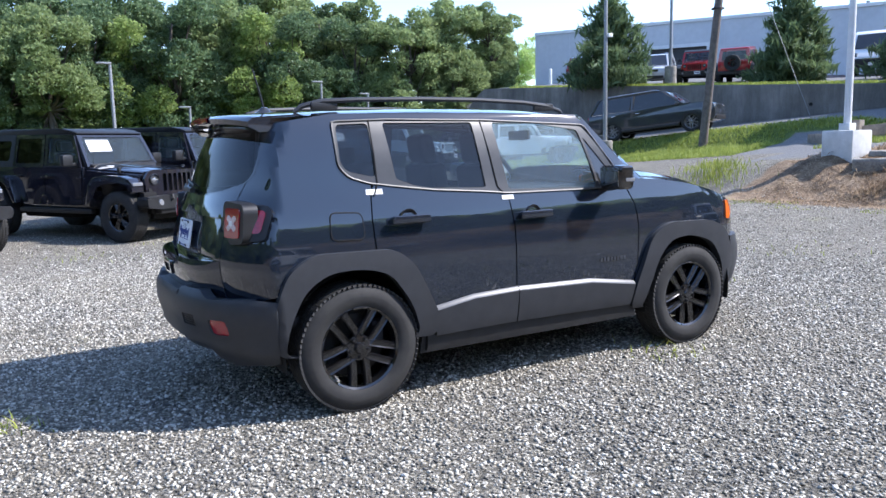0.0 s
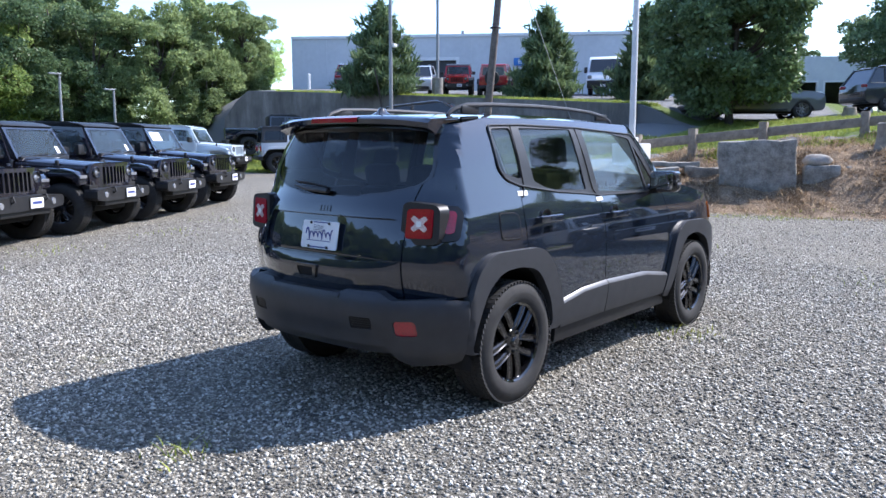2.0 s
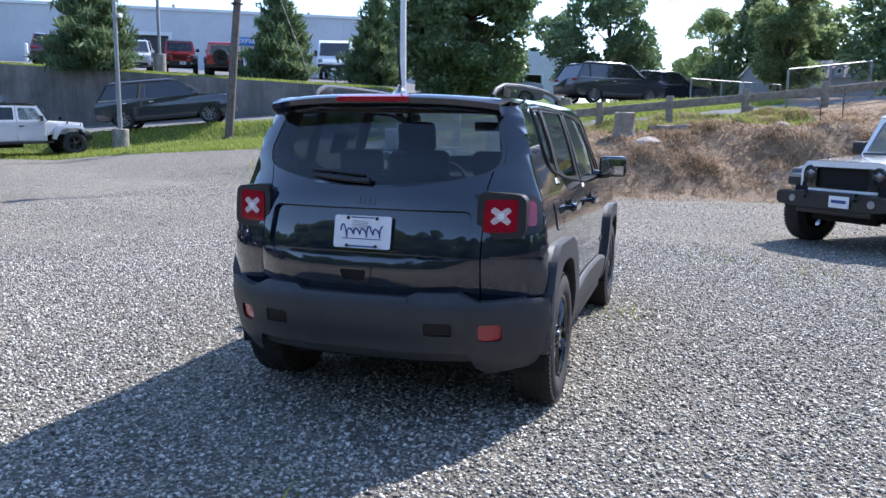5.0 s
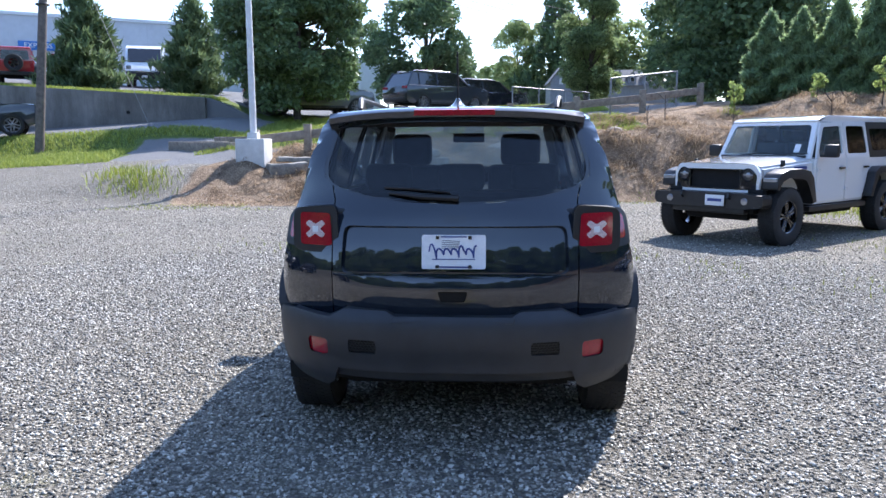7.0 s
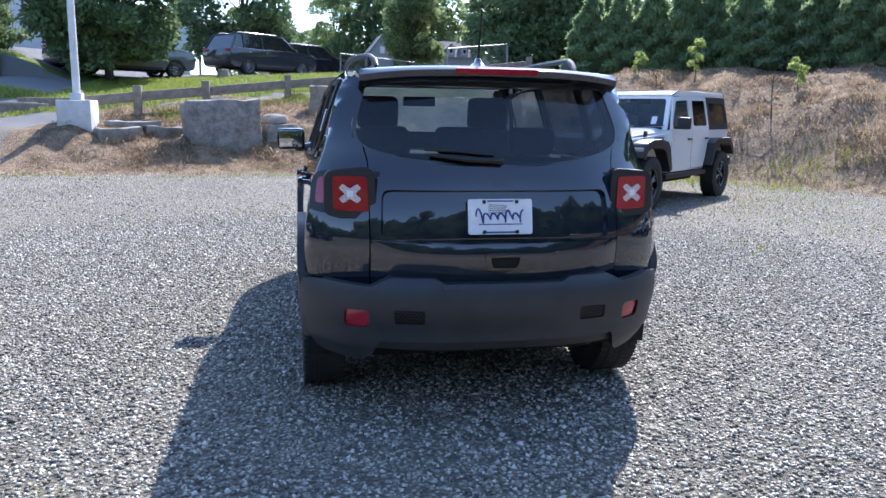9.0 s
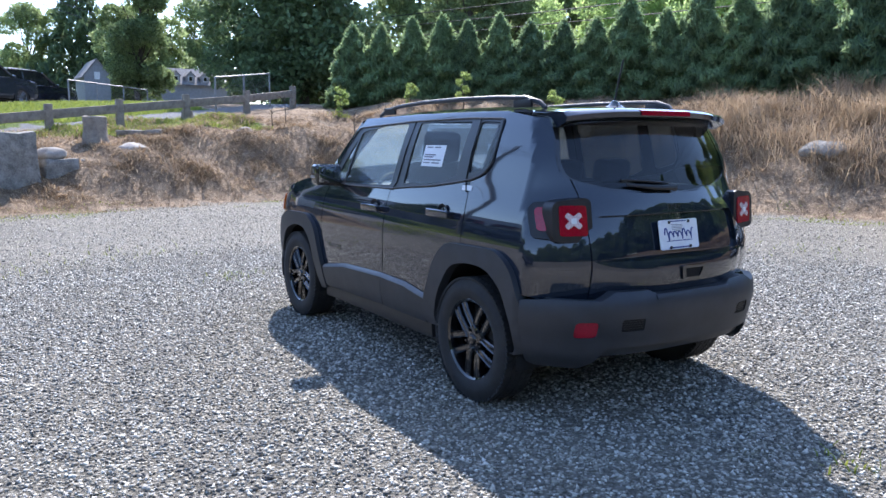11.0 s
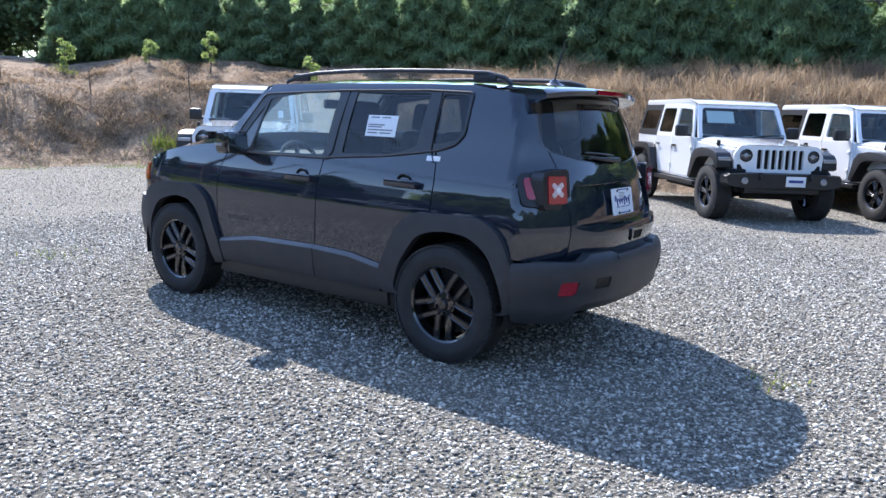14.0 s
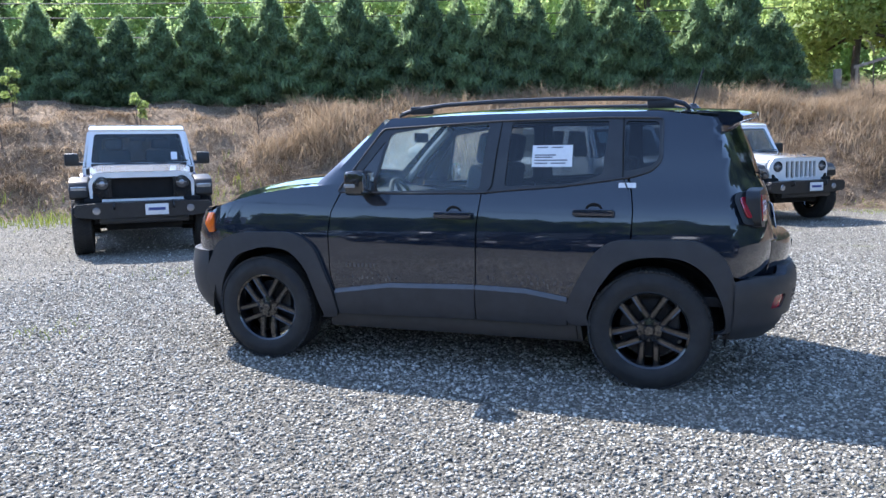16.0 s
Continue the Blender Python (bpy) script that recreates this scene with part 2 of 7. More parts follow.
GLASS_DARK = pane("privacy_glass", (0.24, 0.28, 0.31), 0.02, 0.004)
GLASS_SIDE = pane("green_glass", (0.86, 0.94, 0.93), 0.03, 0.11)
GLASS_WIND = pane("sunlit_dusty_windscreen", (0.78, 0.88, 0.89), 0.03, 0.22)
# dust film whose bluish colour also stands in for the sky's reflection
GLASS_SCREEN = pane("dusty_sky_tinted_windscreen", (0.52, 0.60, 0.62), 0.03, 0.07)
GLASS_FAR = pane("dim_window_glass", (0.07, 0.08, 0.085))
MIRROR = material("mirror_glass", 0.03, 1.0, (0.42, 0.44, 0.47))[0]
LENS_CLEAR = material("clear_lamp_lens", 0.1, 0.5, (0.34, 0.35, 0.37))[0]
LENS_DARK = material("shaded_lamp_lens", 0.06, 0.2, (0.06, 0.063, 0.07))[0]


def lens(name, colour):
    mat, tree, p = material(name, 0.1, 0.0, colour)
    v = node(tree, "ShaderNodeTexVoronoi", Scale=120.0)
    tree.links.new(place(tree), v.inputs["Vector"])
    tree.links.new(mixed(tree, maths(tree, "MULTIPLY", v.outputs["Distance"], 0.7), colour, tuple(0.35 * c for c in colour)), p.inputs["Base Color"])
    p.inputs["Coat Weight"].default_value = 0.8
    return mat


RED_LENS = lens("red_lamp_lens", (0.42, 0.007, 0.026))
CROSS_LENS = lens("pale_red_lens", (0.85, 0.66, 0.66))
AMBER_LENS = lens("amber_lamp_lens", (0.85, 0.16, 0.01))
PAPER = speckled("white_paper", (0.72, 0.72, 0.72), (0.82, 0.82, 0.82), 30, 0.6, 0.02)
INK_BLUE = material("blue_print", 0.6, 0, (0.04, 0.06, 0.22))[0]
INK_GREY = material("grey_print", 0.6, 0, (0.16, 0.16, 0.18))[0]
INK_TEAL = material("teal_print", 0.6, 0, (0.32, 0.43, 0.43))[0]
CONCRETE = speckled("weathered_concrete", (0.13, 0.120, 0.105), (0.36, 0.335, 0.290), 5.0, 0.9, 0.9, 0.04, fine=32)
WALL_CONCRETE = stained_wall()
PALE_CONCRETE = speckled("pale_concrete", (0.50, 0.50, 0.48), (0.66, 0.66, 0.64), 4, 0.85, 0.3, 0.008, fine=50)
WHITE_METAL = speckled("white_painted_metal", (0.62, 0.62, 0.61), (0.76, 0.76, 0.75), 6, 0.45, 0.05)
GALVANISED = speckled("galvanised_metal", (0.22, 0.225, 0.23), (0.34, 0.345, 0.35), 18, 0.55, 0.1, 0.002, 0.5)
POLE_WOOD = speckled("weathered_pole_wood", (0.09, 0.075, 0.065), (0.19, 0.16, 0.14), 8, 0.9, 0.5, 0.01, fine=70)
RAIL_WOOD = speckled("grey_weathered_timber", (0.17, 0.14, 0.11), (0.34, 0.29, 0.23), 7, 0.9, 0.5, 0.01, fine=60)
BARK = speckled("tree_bark", (0.05, 0.04, 0.032), (0.13, 0.105, 0.085), 9, 0.95, 0.8, 0.03, fine=40)
STONE = speckled("fieldstone", (0.24, 0.21, 0.18), (0.46, 0.41, 0.35), 6, 0.85, 0.5, 0.02, fine=50)
FACADE = speckled("grey_painted_panels", (0.43, 0.45, 0.48), (0.52, 0.54, 0.57), 0.25, 0.7, 0.05, fine=3)
FACADE_TRIM = speckled("light_grey_trim", (0.58, 0.59, 0.60), (0.66, 0.67, 0.68), 2, 0.5, 0.05)
DARK_OPENING = material("dark_doorway", 0.6, 0, (0.03, 0.032, 0.035))[0]
SHINGLE = speckled("grey_shingle", (0.16, 0.155, 0.15), (0.26, 0.25, 0.245), 3, 0.9, 0.4, 0.02, fine=14)
CLAPBOARD = speckled("grey_clapboard", (0.24, 0.25, 0.26), (0.33, 0.34, 0.35), 3, 0.8, 0.2, 0.01, fine=20)
SIGN_BLUE = material("blue_sign", 0.4, 0, (0.02, 0.14, 0.42))[0]
WIRE = material("black_cable", 0.6, 0, (0.015, 0.015, 0.016))[0]
LEAF_WOODS = foliage("broad_leaves", (0.115, 0.170, 0.078), (0.38, 0.46, 0.20), 0.5, 0.6)
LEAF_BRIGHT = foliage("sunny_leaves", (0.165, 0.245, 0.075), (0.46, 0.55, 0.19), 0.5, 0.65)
LEAF_DARK = foliage("dark_maple_leaves", (0.072, 0.120, 0.062), (0.215, 0.300, 0.135), 0.4, 0.4)
LEAF_THUJA = foliage("arborvitae_sprays", (0.105, 0.165, 0.098), (0.36, 0.47, 0.22), 0.5, 0.65)
# far paler than real leaves: backlight and haze are painted into this green
LEAF_HAZED = foliage("haze_paled_leaves", (0.24, 0.36, 0.13), (0.62, 0.74, 0.32), 0.5, 0.75)
LEAF_JUNIPER = foliage("juniper_sprays", (0.060, 0.095, 0.050), (0.210, 0.285, 0.125), 0.6, 0.4)
STRAW = foliage("dry_stems", (0.23, 0.160, 0.098), (0.64, 0.50, 0.34), 0.7, 0.45)
BRUSH = foliage("dead_brush", (0.09, 0.062, 0.042), (0.36, 0.255, 0.165), 0.8, 0.25)
WEED = foliage("yellow_green_weeds", (0.14, 0.19, 0.03), (0.42, 0.45, 0.09), 0.6, 0.35)
GRASS = foliage("mown_grass", (0.14, 0.21, 0.035), (0.42, 0.46, 0.11), 0.6, 0.4)
GRAVEL = stones_material()
GROUND = ground_material()


# ---- building tools ----
def thing(name, m, label, category, group="", kind=""):
    """An Empty at the base of a thing that has parts."""
    ob = tagged(new(name), label, category, group, kind)
    ob.empty_display_size = 0.2
    ob.matrix_world = m
    return ob


def part(name, bm, mat, parent=None, label="", smooth=35, m=None):
    """Links a bmesh as one mesh object, under a thing or a part if one is given."""
    mesh = bpy.data.meshes.new(name)
    bmesh.ops.recalc_face_normals(bm, faces=bm.faces[:])
    bm.to_mesh(mesh)
    bm.free()
    return mesh_part(name, mesh, mat, parent, label, smooth, m)


def mesh_part(name, mesh, mat, parent=None, label="", smooth=35, m=None):
    if smooth and len(mesh.polygons):
        mesh.polygons.foreach_set("use_smooth", [True] * len(mesh.polygons))
        mesh.set_sharp_from_angle(angle=radians(smooth))
    if mat and not mesh.materials:
        mesh.materials.append(mat)
    ob = new(name, mesh)
    if m is not None:
        ob.matrix_basis = m
    if parent:
        ob.parent = parent
    return tagged(ob, label)


def from_arrays(name, verts, faces, mat):
    """A mesh from arrays of places and of faces that all have as many corners."""
    mesh = bpy.data.meshes.new(name)
    faces = np.asarray(faces, np.int32)
    mesh.vertices.add(len(verts))
    mesh.vertices.foreach_set("co", np.asarray(verts, np.float32).ravel())
    mesh.loops.add(faces.size)
    mesh.loops.foreach_set("vertex_index", faces.ravel())
    mesh.polygons.add(len(faces))
    mesh.polygons.foreach_set("loop_start", np.arange(0, faces.size, faces.shape[1], dtype=np.int32))
    mesh.update(calc_edges=True)
    mesh.materials.append(mat)
    return mesh


def add_box(bm, at, size, bevel=0.0, m=None, segments=2):
    """A box, with rounded edges if bevel is given."""
    made = bmesh.ops.create_cube(bm, size=1.0, matrix=Matrix.Translation(at) @ Matrix.Diagonal((*size, 1)))["verts"]
    if bevel:
        edges = list({e for v in made for e in v.link_edges})
        made = list({v for f in bmesh.ops.bevel(bm, geom=edges, offset=bevel, segments=segments, affect="EDGES", profile=0.6)["faces"] for v in f.verts} | {v for v in made if v.is_valid})
    if m is not None:
        bmesh.ops.transform(bm, matrix=m, verts=made)
    return bm


def box(at, size, bevel=0.0, m=None):
    return add_box(bmesh.new(), at, size, bevel, m)


def add_tube(bm, path, radius, sides=8, caps=True):
    """A round tube along a path; radius may be one number or one a point."""
    path = [Vector(p) for p in path]
    radii = radius if isinstance(radius, (list, tuple)) else [radius] * len(path)
    rings, ref = [], None
    for i, p in enumerate(path):
        way = (path[min(i + 1, len(path) - 1)] - path[max(i - 1, 0)]).normalized()
        ref = ref or way.orthogonal().normalized()
        ref = (ref - way * ref.dot(way)).normalized()
        other = way.cross(ref)
        rings.append([bm.verts.new(p + radii[i] * (math.cos(a) * ref + math.sin(a) * other)) for a in (2 * math.pi * k / sides for k in range(sides))])
    for a, b in zip(rings, rings[1:]):
        for k in range(sides):
            bm.faces.new((a[k], a[(k + 1) % sides], b[(k + 1) % sides], b[k]))
    if caps:
        bm.faces.new(rings[0][::-1])
        bm.faces.new(rings[-1])
    return bm


def tube(path, radius, sides=8):
    return add_tube(bmesh.new(), path, radius, sides)


def add_lathe(bm, profile, sides=32, axis="y", closed=False, m=None):
    """Turns a profile of (radius, height) about an axis."""
    rings = []
    for k in range(sides):
        a = 2 * math.pi * k / sides
        ring = []
        for r, h in profile:
            c, s = r * math.cos(a), r * math.sin(a)
            p = Vector((c, h, s) if axis == "y" else (c, s, h) if axis == "z" else (h, c, s))
            ring.append(bm.verts.new(m @ p if m is not None else p))
        rings.append(ring)
    n = len(profile)
    for k in range(sides):
        a, b = rings[k], rings[(k + 1) % sides]
        for i in range(n if closed else n - 1):
            j = (i + 1) % n
            if (profile[i][0] > 1e-6) or (profile[j][0] > 1e-6):
                bm.faces.new((a[i], a[j], b[j], b[i]))
    return bm


def lathe(profile, sides=32, axis="y", closed=False):
    bm = add_lathe(bmesh.new(), profile, sides, axis, closed)
    bmesh.ops.remove_doubles(bm, verts=bm.verts, dist=1e-5)
    return bm


def prism(poly, lo, hi, axis="y", bevel=0.0, taper=None):
    """A polygon in two coordinates, drawn out along the third. taper: scale of the far end about its middle."""
    bm = bmesh.new()

    def put(u, v, w):
        return (u, w, v) if axis == "y" else (w, u, v) if axis == "x" else (u, v, w)

    a, b = [bm.verts.new(put(u, v, lo)) for u, v in poly], [bm.verts.new(put(u, v, hi)) for u, v in poly]
    bm.faces.new(a)
    bm.faces.new(b[::-1])
    for i in range(len(poly)):
        j = (i + 1) % len(poly)
        bm.faces.new((a[j], a[i], b[i], b[j]))
    if bevel:
        bmesh.ops.bevel(bm, geom=bm.edges[:], offset=bevel, segments=2, affect="EDGES", profile=0.6)
    return bm


def curve(*points):
    """A smooth function through points (at, value)."""
    xs, ys = np.array(points, float).T
    slopes = np.gradient(ys, xs)
    def value(x):
        x = np.clip(x, xs[0], xs[-1])
        i = np.clip(np.searchsorted(xs, x) - 1, 0, len(xs) - 2)
        h = xs[i + 1] - xs[i]
        s = (x - xs[i]) / h
        return ys[i] * (2 * s**3 - 3 * s**2 + 1) + ys[i + 1] * (3 * s**2 - 2 * s**3) + h * slopes[i] * (s**3 - 2 * s**2 + s) + h * slopes[i + 1] * (s**3 - s**2)
    return value


def rounded(poly, radius=0.03, steps=4):
    """A polygon with rounded corners."""
    out, n = [], len(poly)
    for i in range(n):
        p, a, b = (Vector(poly[k % n]) for k in (i, i - 1, i + 1))
        r = min(radius, 0.45 * (a - p).length, 0.45 * (b - p).length)
        s, e = p + (a - p).normalized() * r, p + (b - p).normalized() * r
        for k in range(steps + 1):
            t = k / steps
            out.append(tuple((1 - t) ** 2 * s + 2 * t * (1 - t) * p + t * t * e))
    return out


def rect(u0, v0, u1, v1, radius=0.0):
    poly = [(u0, v0), (u1, v0), (u1, v1), (u0, v1)]
    return rounded(poly, radius) if radius else poly


def add_skin(bm, poly, surf, holes=(), step=0.06, rim=0.012, d=0.0):
    """A polygon with holes in two coordinates, laid onto a curved surface surf(u, v, d), with a rim turned inwards."""
    flat = bmesh.new()
    for loop in (poly, *holes):
        vs = [flat.verts.new((u, v, 0)) for u, v in loop]
        for i in range(len(vs)):
            flat.edges.new((vs[i - 1], vs[i]))
    bmesh.ops.triangle_fill(flat, use_beauty=True, use_dissolve=False, edges=flat.edges[:])
    us, vs = [p[0] for p in poly], [p[1] for p in poly]
    for lo, hi, n in ((min(us), max(us), (1, 0, 0)), (min(vs), max(vs), (0, 1, 0))):
        k = math.floor(lo / step) + 1 if step else 1
        while step and k * step < hi:
            bmesh.ops.bisect_plane(flat, geom=flat.verts[:] + flat.edges[:] + flat.faces[:], plane_co=Vector(n) * k * step, plane_no=n, dist=1e-5)
            k += 1
    made = {}
    way = bm.verts.layers.float_vector.get("way") or bm.verts.layers.float_vector.new("way")
    eps = 0.004
    for v in flat.verts:
        u, w = v.co.x, v.co.y
        here = Vector(surf(u, w, d))
        n = (Vector(surf(u + eps, w, d)) - Vector(surf(u - eps, w, d))).cross(Vector(surf(u, w + eps, d)) - Vector(surf(u, w - eps, d)))
        if n.dot(Vector(surf(u, w, d + 0.01)) - here) < 0:
            n = -n
        made[v] = bm.verts.new(here)
        made[v][way] = n.normalized() if n.length > 1e-9 else n
    faces = [bm.faces.new([made[v] for v in f.verts]) for f in flat.faces]
    probe = max(flat.faces, key=lambda f: f.calc_area())
    mid = probe.calc_center_median()
    out = Vector(surf(mid.x, mid.y, d + 0.01)) - Vector(surf(mid.x, mid.y, d))
    corners = [made[v].co for v in probe.verts]
    if (corners[1] - corners[0]).cross(corners[2] - corners[0]).dot(out) < 0:
        bmesh.ops.reverse_faces(bm, faces=faces)
    if rim:
        back = {}
        for e in flat.edges:
            if len(e.link_faces) == 1:
                a, b = e.verts
                for v in (a, b):
                    if v not in back:
                        back[v] = bm.verts.new(surf(v.co.x, v.co.y, d - rim))
                bm.faces.new((made[b], made[a], back[a], back[b]))
    flat.free()
    return bm


def skin(poly, surf, holes=(), step=0.06, rim=0.012, d=0.0):
    return add_skin(bmesh.new(), poly, surf, holes, step, rim, d)


def skin_part(name, bm, mat, parent, label=""):
    """A curved panel; its faces point away from the thing's middle line."""
    mesh = bpy.data.meshes.new(name)
    bm.to_mesh(mesh)
    bm.free()
    ob = mesh_part(name, mesh, mat, parent, label, 32)
    # shade the panel by the true normal of the surface that it lies on
    ways = [Vector(w.vector) for w in mesh.attributes["way"].data]
    normals = [mesh.corner_normals[k].vector.copy() for k in range(len(mesh.loops))]
    for f in mesh.polygons:
        for k in f.loop_indices:
            w = ways[mesh.loops[k].vertex_index]
            if w.length > 0.5 and w.dot(f.normal) > 0.8:
                normals[k] = w
    mesh.normals_split_custom_set(normals)
    return ob


def flat_y(y):
    """The upright plane at y, for polygons in x and z; d is outwards."""
    s = 1 if y >= 0 else -1
    return lambda u, v, d: (u, y + s * d, v)


# ---- wheels ----
WHEELS = {}


def wheel_meshes(style, radius, rim, width):
    """The meshes of a wheel, its outer face towards -y, its middle at the origin."""
    key = (style, radius, rim)
    if key in WHEELS:
        return WHEELS[key]
    w = width / 2
    shoulder = radius - 0.018
    bm = lathe([(rim - 0.01, w * 0.82), (rim + 0.012, w * 0.95), (rim + 0.05, w), (radius - 0.06, w * 0.99), (shoulder, w * 0.88), (radius - (0.006 if style == "broad" else 0.0035), w * 0.72), (radius - (0.006 if style == "broad" else 0.0035), -w * 0.72), (shoulder, -w * 0.88), (radius - 0.06, -w * 0.99), (rim + 0.05, -w), (rim + 0.012, -w * 0.95), (rim - 0.01, -w * 0.82)], 56)
    tread = bmesh.new()
    bold = style == "broad"
    blocks = 54 if bold else 72
    surface = radius - (0.006 if bold else 0.0035)
    for k in range(blocks):
        for row, (y, half) in enumerate(((-0.74, 0.17), (-0.33, 0.14), (0.0, 0.12), (0.33, 0.14), (0.74, 0.17))):
            a = 2 * math.pi * (k + 0.5 * (row % 2)) / blocks
            turn = Matrix.Rotation(-a, 4, "Y") @ Matrix.Translation((radius - (0.004 if bold else 0.006), y * w, 0)) @ Matrix.Rotation(0.35 * (-1) ** row, 4, "X")
            bmesh.ops.create_cube(tread, size=1, matrix=turn @ Matrix.Diagonal((0.012, 2 * half * w, 2 * math.pi * radius / blocks * (0.66 if bold else 0.84), 1)))
    tyre, tread_mesh = bpy.data.meshes.new("tyre"), bpy.data.meshes.new("tread")
    bm.to_mesh(tyre)
    bm.free()
    tread.to_mesh(tread_mesh)
    tread.free()
    barrel = lathe([(rim + 0.004, -w * 0.80), (rim - 0.006, -w * 0.86), (rim - 0.018, -w * 0.78), (rim - 0.028, -w * 0.3), (rim - 0.034, w * 0.7), (rim + 0.004, w * 0.8)], 48)
    rim_mesh = bpy.data.meshes.new("rim")
    barrel.to_mesh(rim_mesh)
    barrel.free()
    spoke = bmesh.new()
    face = -w * 0.72
    pairs = 5
    for sgn in (-1, 1):
        inner, outer = sgn * 0.10, sgn * 0.17
        ring = []
        for r, a, half, y in tuple((q * rim, sgn * math.asin(o / q), wide * rim, face + y) for q, o, wide, y in ((0.26, 0.150, 0.100, 0.014), (0.45, 0.168, 0.098, 0.006), (0.72, 0.180, 0.096, 0.001), (0.965, 0.195, 0.108, 0.004))) if style == "split" else ((0.050, inner * 3.0, 0.020, face + 0.012), (rim * 0.42, inner * 1.5, 0.022, face + 0.006), (rim * 0.72, (inner + outer) * 0.55, 0.021, face + 0.002), (rim - 0.012, outer, 0.030, face + 0.004)):
            c, t = Vector((r * math.cos(a), 0, r * math.sin(a))), Vector((-math.sin(a), 0, math.cos(a)))
            ring.append([spoke.verts.new(c + t * k * half + Vector((0, y + dy, 0))) for k, dy in ((-1, 0.004), (-0.72, -0.006), (-0.45, 0.0), (0.45, 0.0), (0.72, -0.006), (1, 0.004), (0.9, 0.045), (-0.9, 0.045))])
        for p, q in zip(ring, ring[1:]):
            for k in range(8):
                spoke.faces.new((p[k], p[(k + 1) % 8], q[(k + 1) % 8], q[k]))
    bmesh.ops.recalc_face_normals(spoke, faces=spoke.faces[:])
    spoke_mesh = bpy.data.meshes.new("spoke")
    spoke.to_mesh(spoke_mesh)
    spoke.free()
    hub = lathe([(0.0, face - 0.012), (0.026, face - 0.012), (0.030, face - 0.006), (0.034, face + 0.004), (0.072, face + 0.012), (0.078, face + 0.05), (0.0, face + 0.05)], 24)
    hub_mesh = bpy.data.meshes.new("hub")
    hub.to_mesh(hub_mesh)
    hub.free()
    nut = bmesh.new()
    bmesh.ops.create_cone(nut, cap_ends=True, segments=6, radius1=0.011, radius2=0.008, depth=0.02, matrix=Matrix.Rotation(math.pi / 2, 4, "X"))
    nut_mesh = bpy.data.meshes.new("wheel_nut")
    nut.to_mesh(nut_mesh)
    nut.free()
    disc = lathe([(0.06, 0.0), (rim * 0.74, 0.0), (rim * 0.74, 0.02), (0.06, 0.02)], 32, closed=True)
    add_box(disc, (rim * 0.55, -0.005, 0.06), (0.07, 0.07, 0.14), 0.012)
    disc_mesh = bpy.data.meshes.new("brake")
    disc.to_mesh(disc_mesh)
    disc.free()
    WHEELS[key] = tyre, tread_mesh, rim_mesh, spoke_mesh, hub_mesh, nut_mesh, disc_mesh, face
    return WHEELS[key]


def add_wheel(parent, at, style, radius, rim, width, mat, turn=0.0):
    """A wheel with tyre, rim, spokes, hub, nuts and brake; the outer face turns away from the middle line."""
    tyre, tread, rim_mesh, spoke, hub, nut, disc, face = wheel_meshes(style, radius, rim, width)
    side = Matrix.Rotation(math.pi if at[1] > 0 else 0.0, 4, "Z")
    base = Matrix.Translation(at) @ side
    w = mesh_part("wheel", rim_mesh, mat, parent, "", 35, base)
    mesh_part("tyre", tyre, RUBBER, w, "black rubber tyre with treads")
    tagged(mesh_part("tread", tread, RUBBER, w), kind="stuff")
    mesh_part("brake_disc", disc, BRAKE_IRON, w)
    spin = Matrix.Rotation(turn, 4, "Y")
    mesh_part("hub_cap", hub, mat, w)
    for k in range(5):
        mesh_part("spoke", spoke, mat, w, "", 30, spin @ Matrix.Rotation(2 * math.pi * k / 5, 4, "Y"))
        a = 2 * math.pi * (k + (0.0 if style == "split" else 0.5)) / 5
        mesh_part("wheel_nut", nut, CHROME if mat is ALLOY else mat, w, "", 30, spin @ Matrix.Rotation(a, 4, "Y") @ Matrix.Translation((0.058, face + 0.004, 0)))
    return w


# ---- ground ----
TOE = [(6.0, 30.0), (9.5, 15.0), (10.6, 9.0), (11.3, 5.0), (12.3, 1.0), (13.3, -3.0), (13.0, -5.6), (11.2, -7.6), (8.5, -9.3), (3.0, -10.9), (-5.0, -12.4), (-60.0, -24.0)]


def smooth(t):
    t = np.clip(t, 0.0, 1.0)
    return t * t * (3 - 2 * t)


def past_toe(x, y):
    """How far a place lies beyond the foot of the bank (negative on the lot)."""
    x, y = np.asarray(x, float), np.asarray(y, float)
    best, sign = np.full(x.shape, 1e9), np.ones(x.shape)
    for (ax, ay), (bx, by) in zip(TOE, TOE[1:]):
        dx, dy = bx - ax, by - ay
        t = np.clip(((x - ax) * dx + (y - ay) * dy) / (dx * dx + dy * dy), 0, 1)
        d = np.hypot(x - ax - t * dx, y - ay - t * dy)
        side = (x - ax) * dy - (y - ay) * dx
        near = d < best
        best, sign = np.where(near, d, best), np.where(near, np.where(side < 0, -1, 1), sign)
    return -best * sign


def upper_z(x, y):
    y = np.minimum(y, 60)
    return 2.65 + 0.066 * y - 0.0004 * np.maximum(y - 25, 0) ** 2 + 0.03 * (np.minimum(x, 60) - 30) + 0.05 * np.clip(x - 30, 0, 9)


def bank_foot(y):
    """Where the grass slope below the service road begins."""
    return 19.4 - 0.45 * np.clip(y - 17, 0, 14)


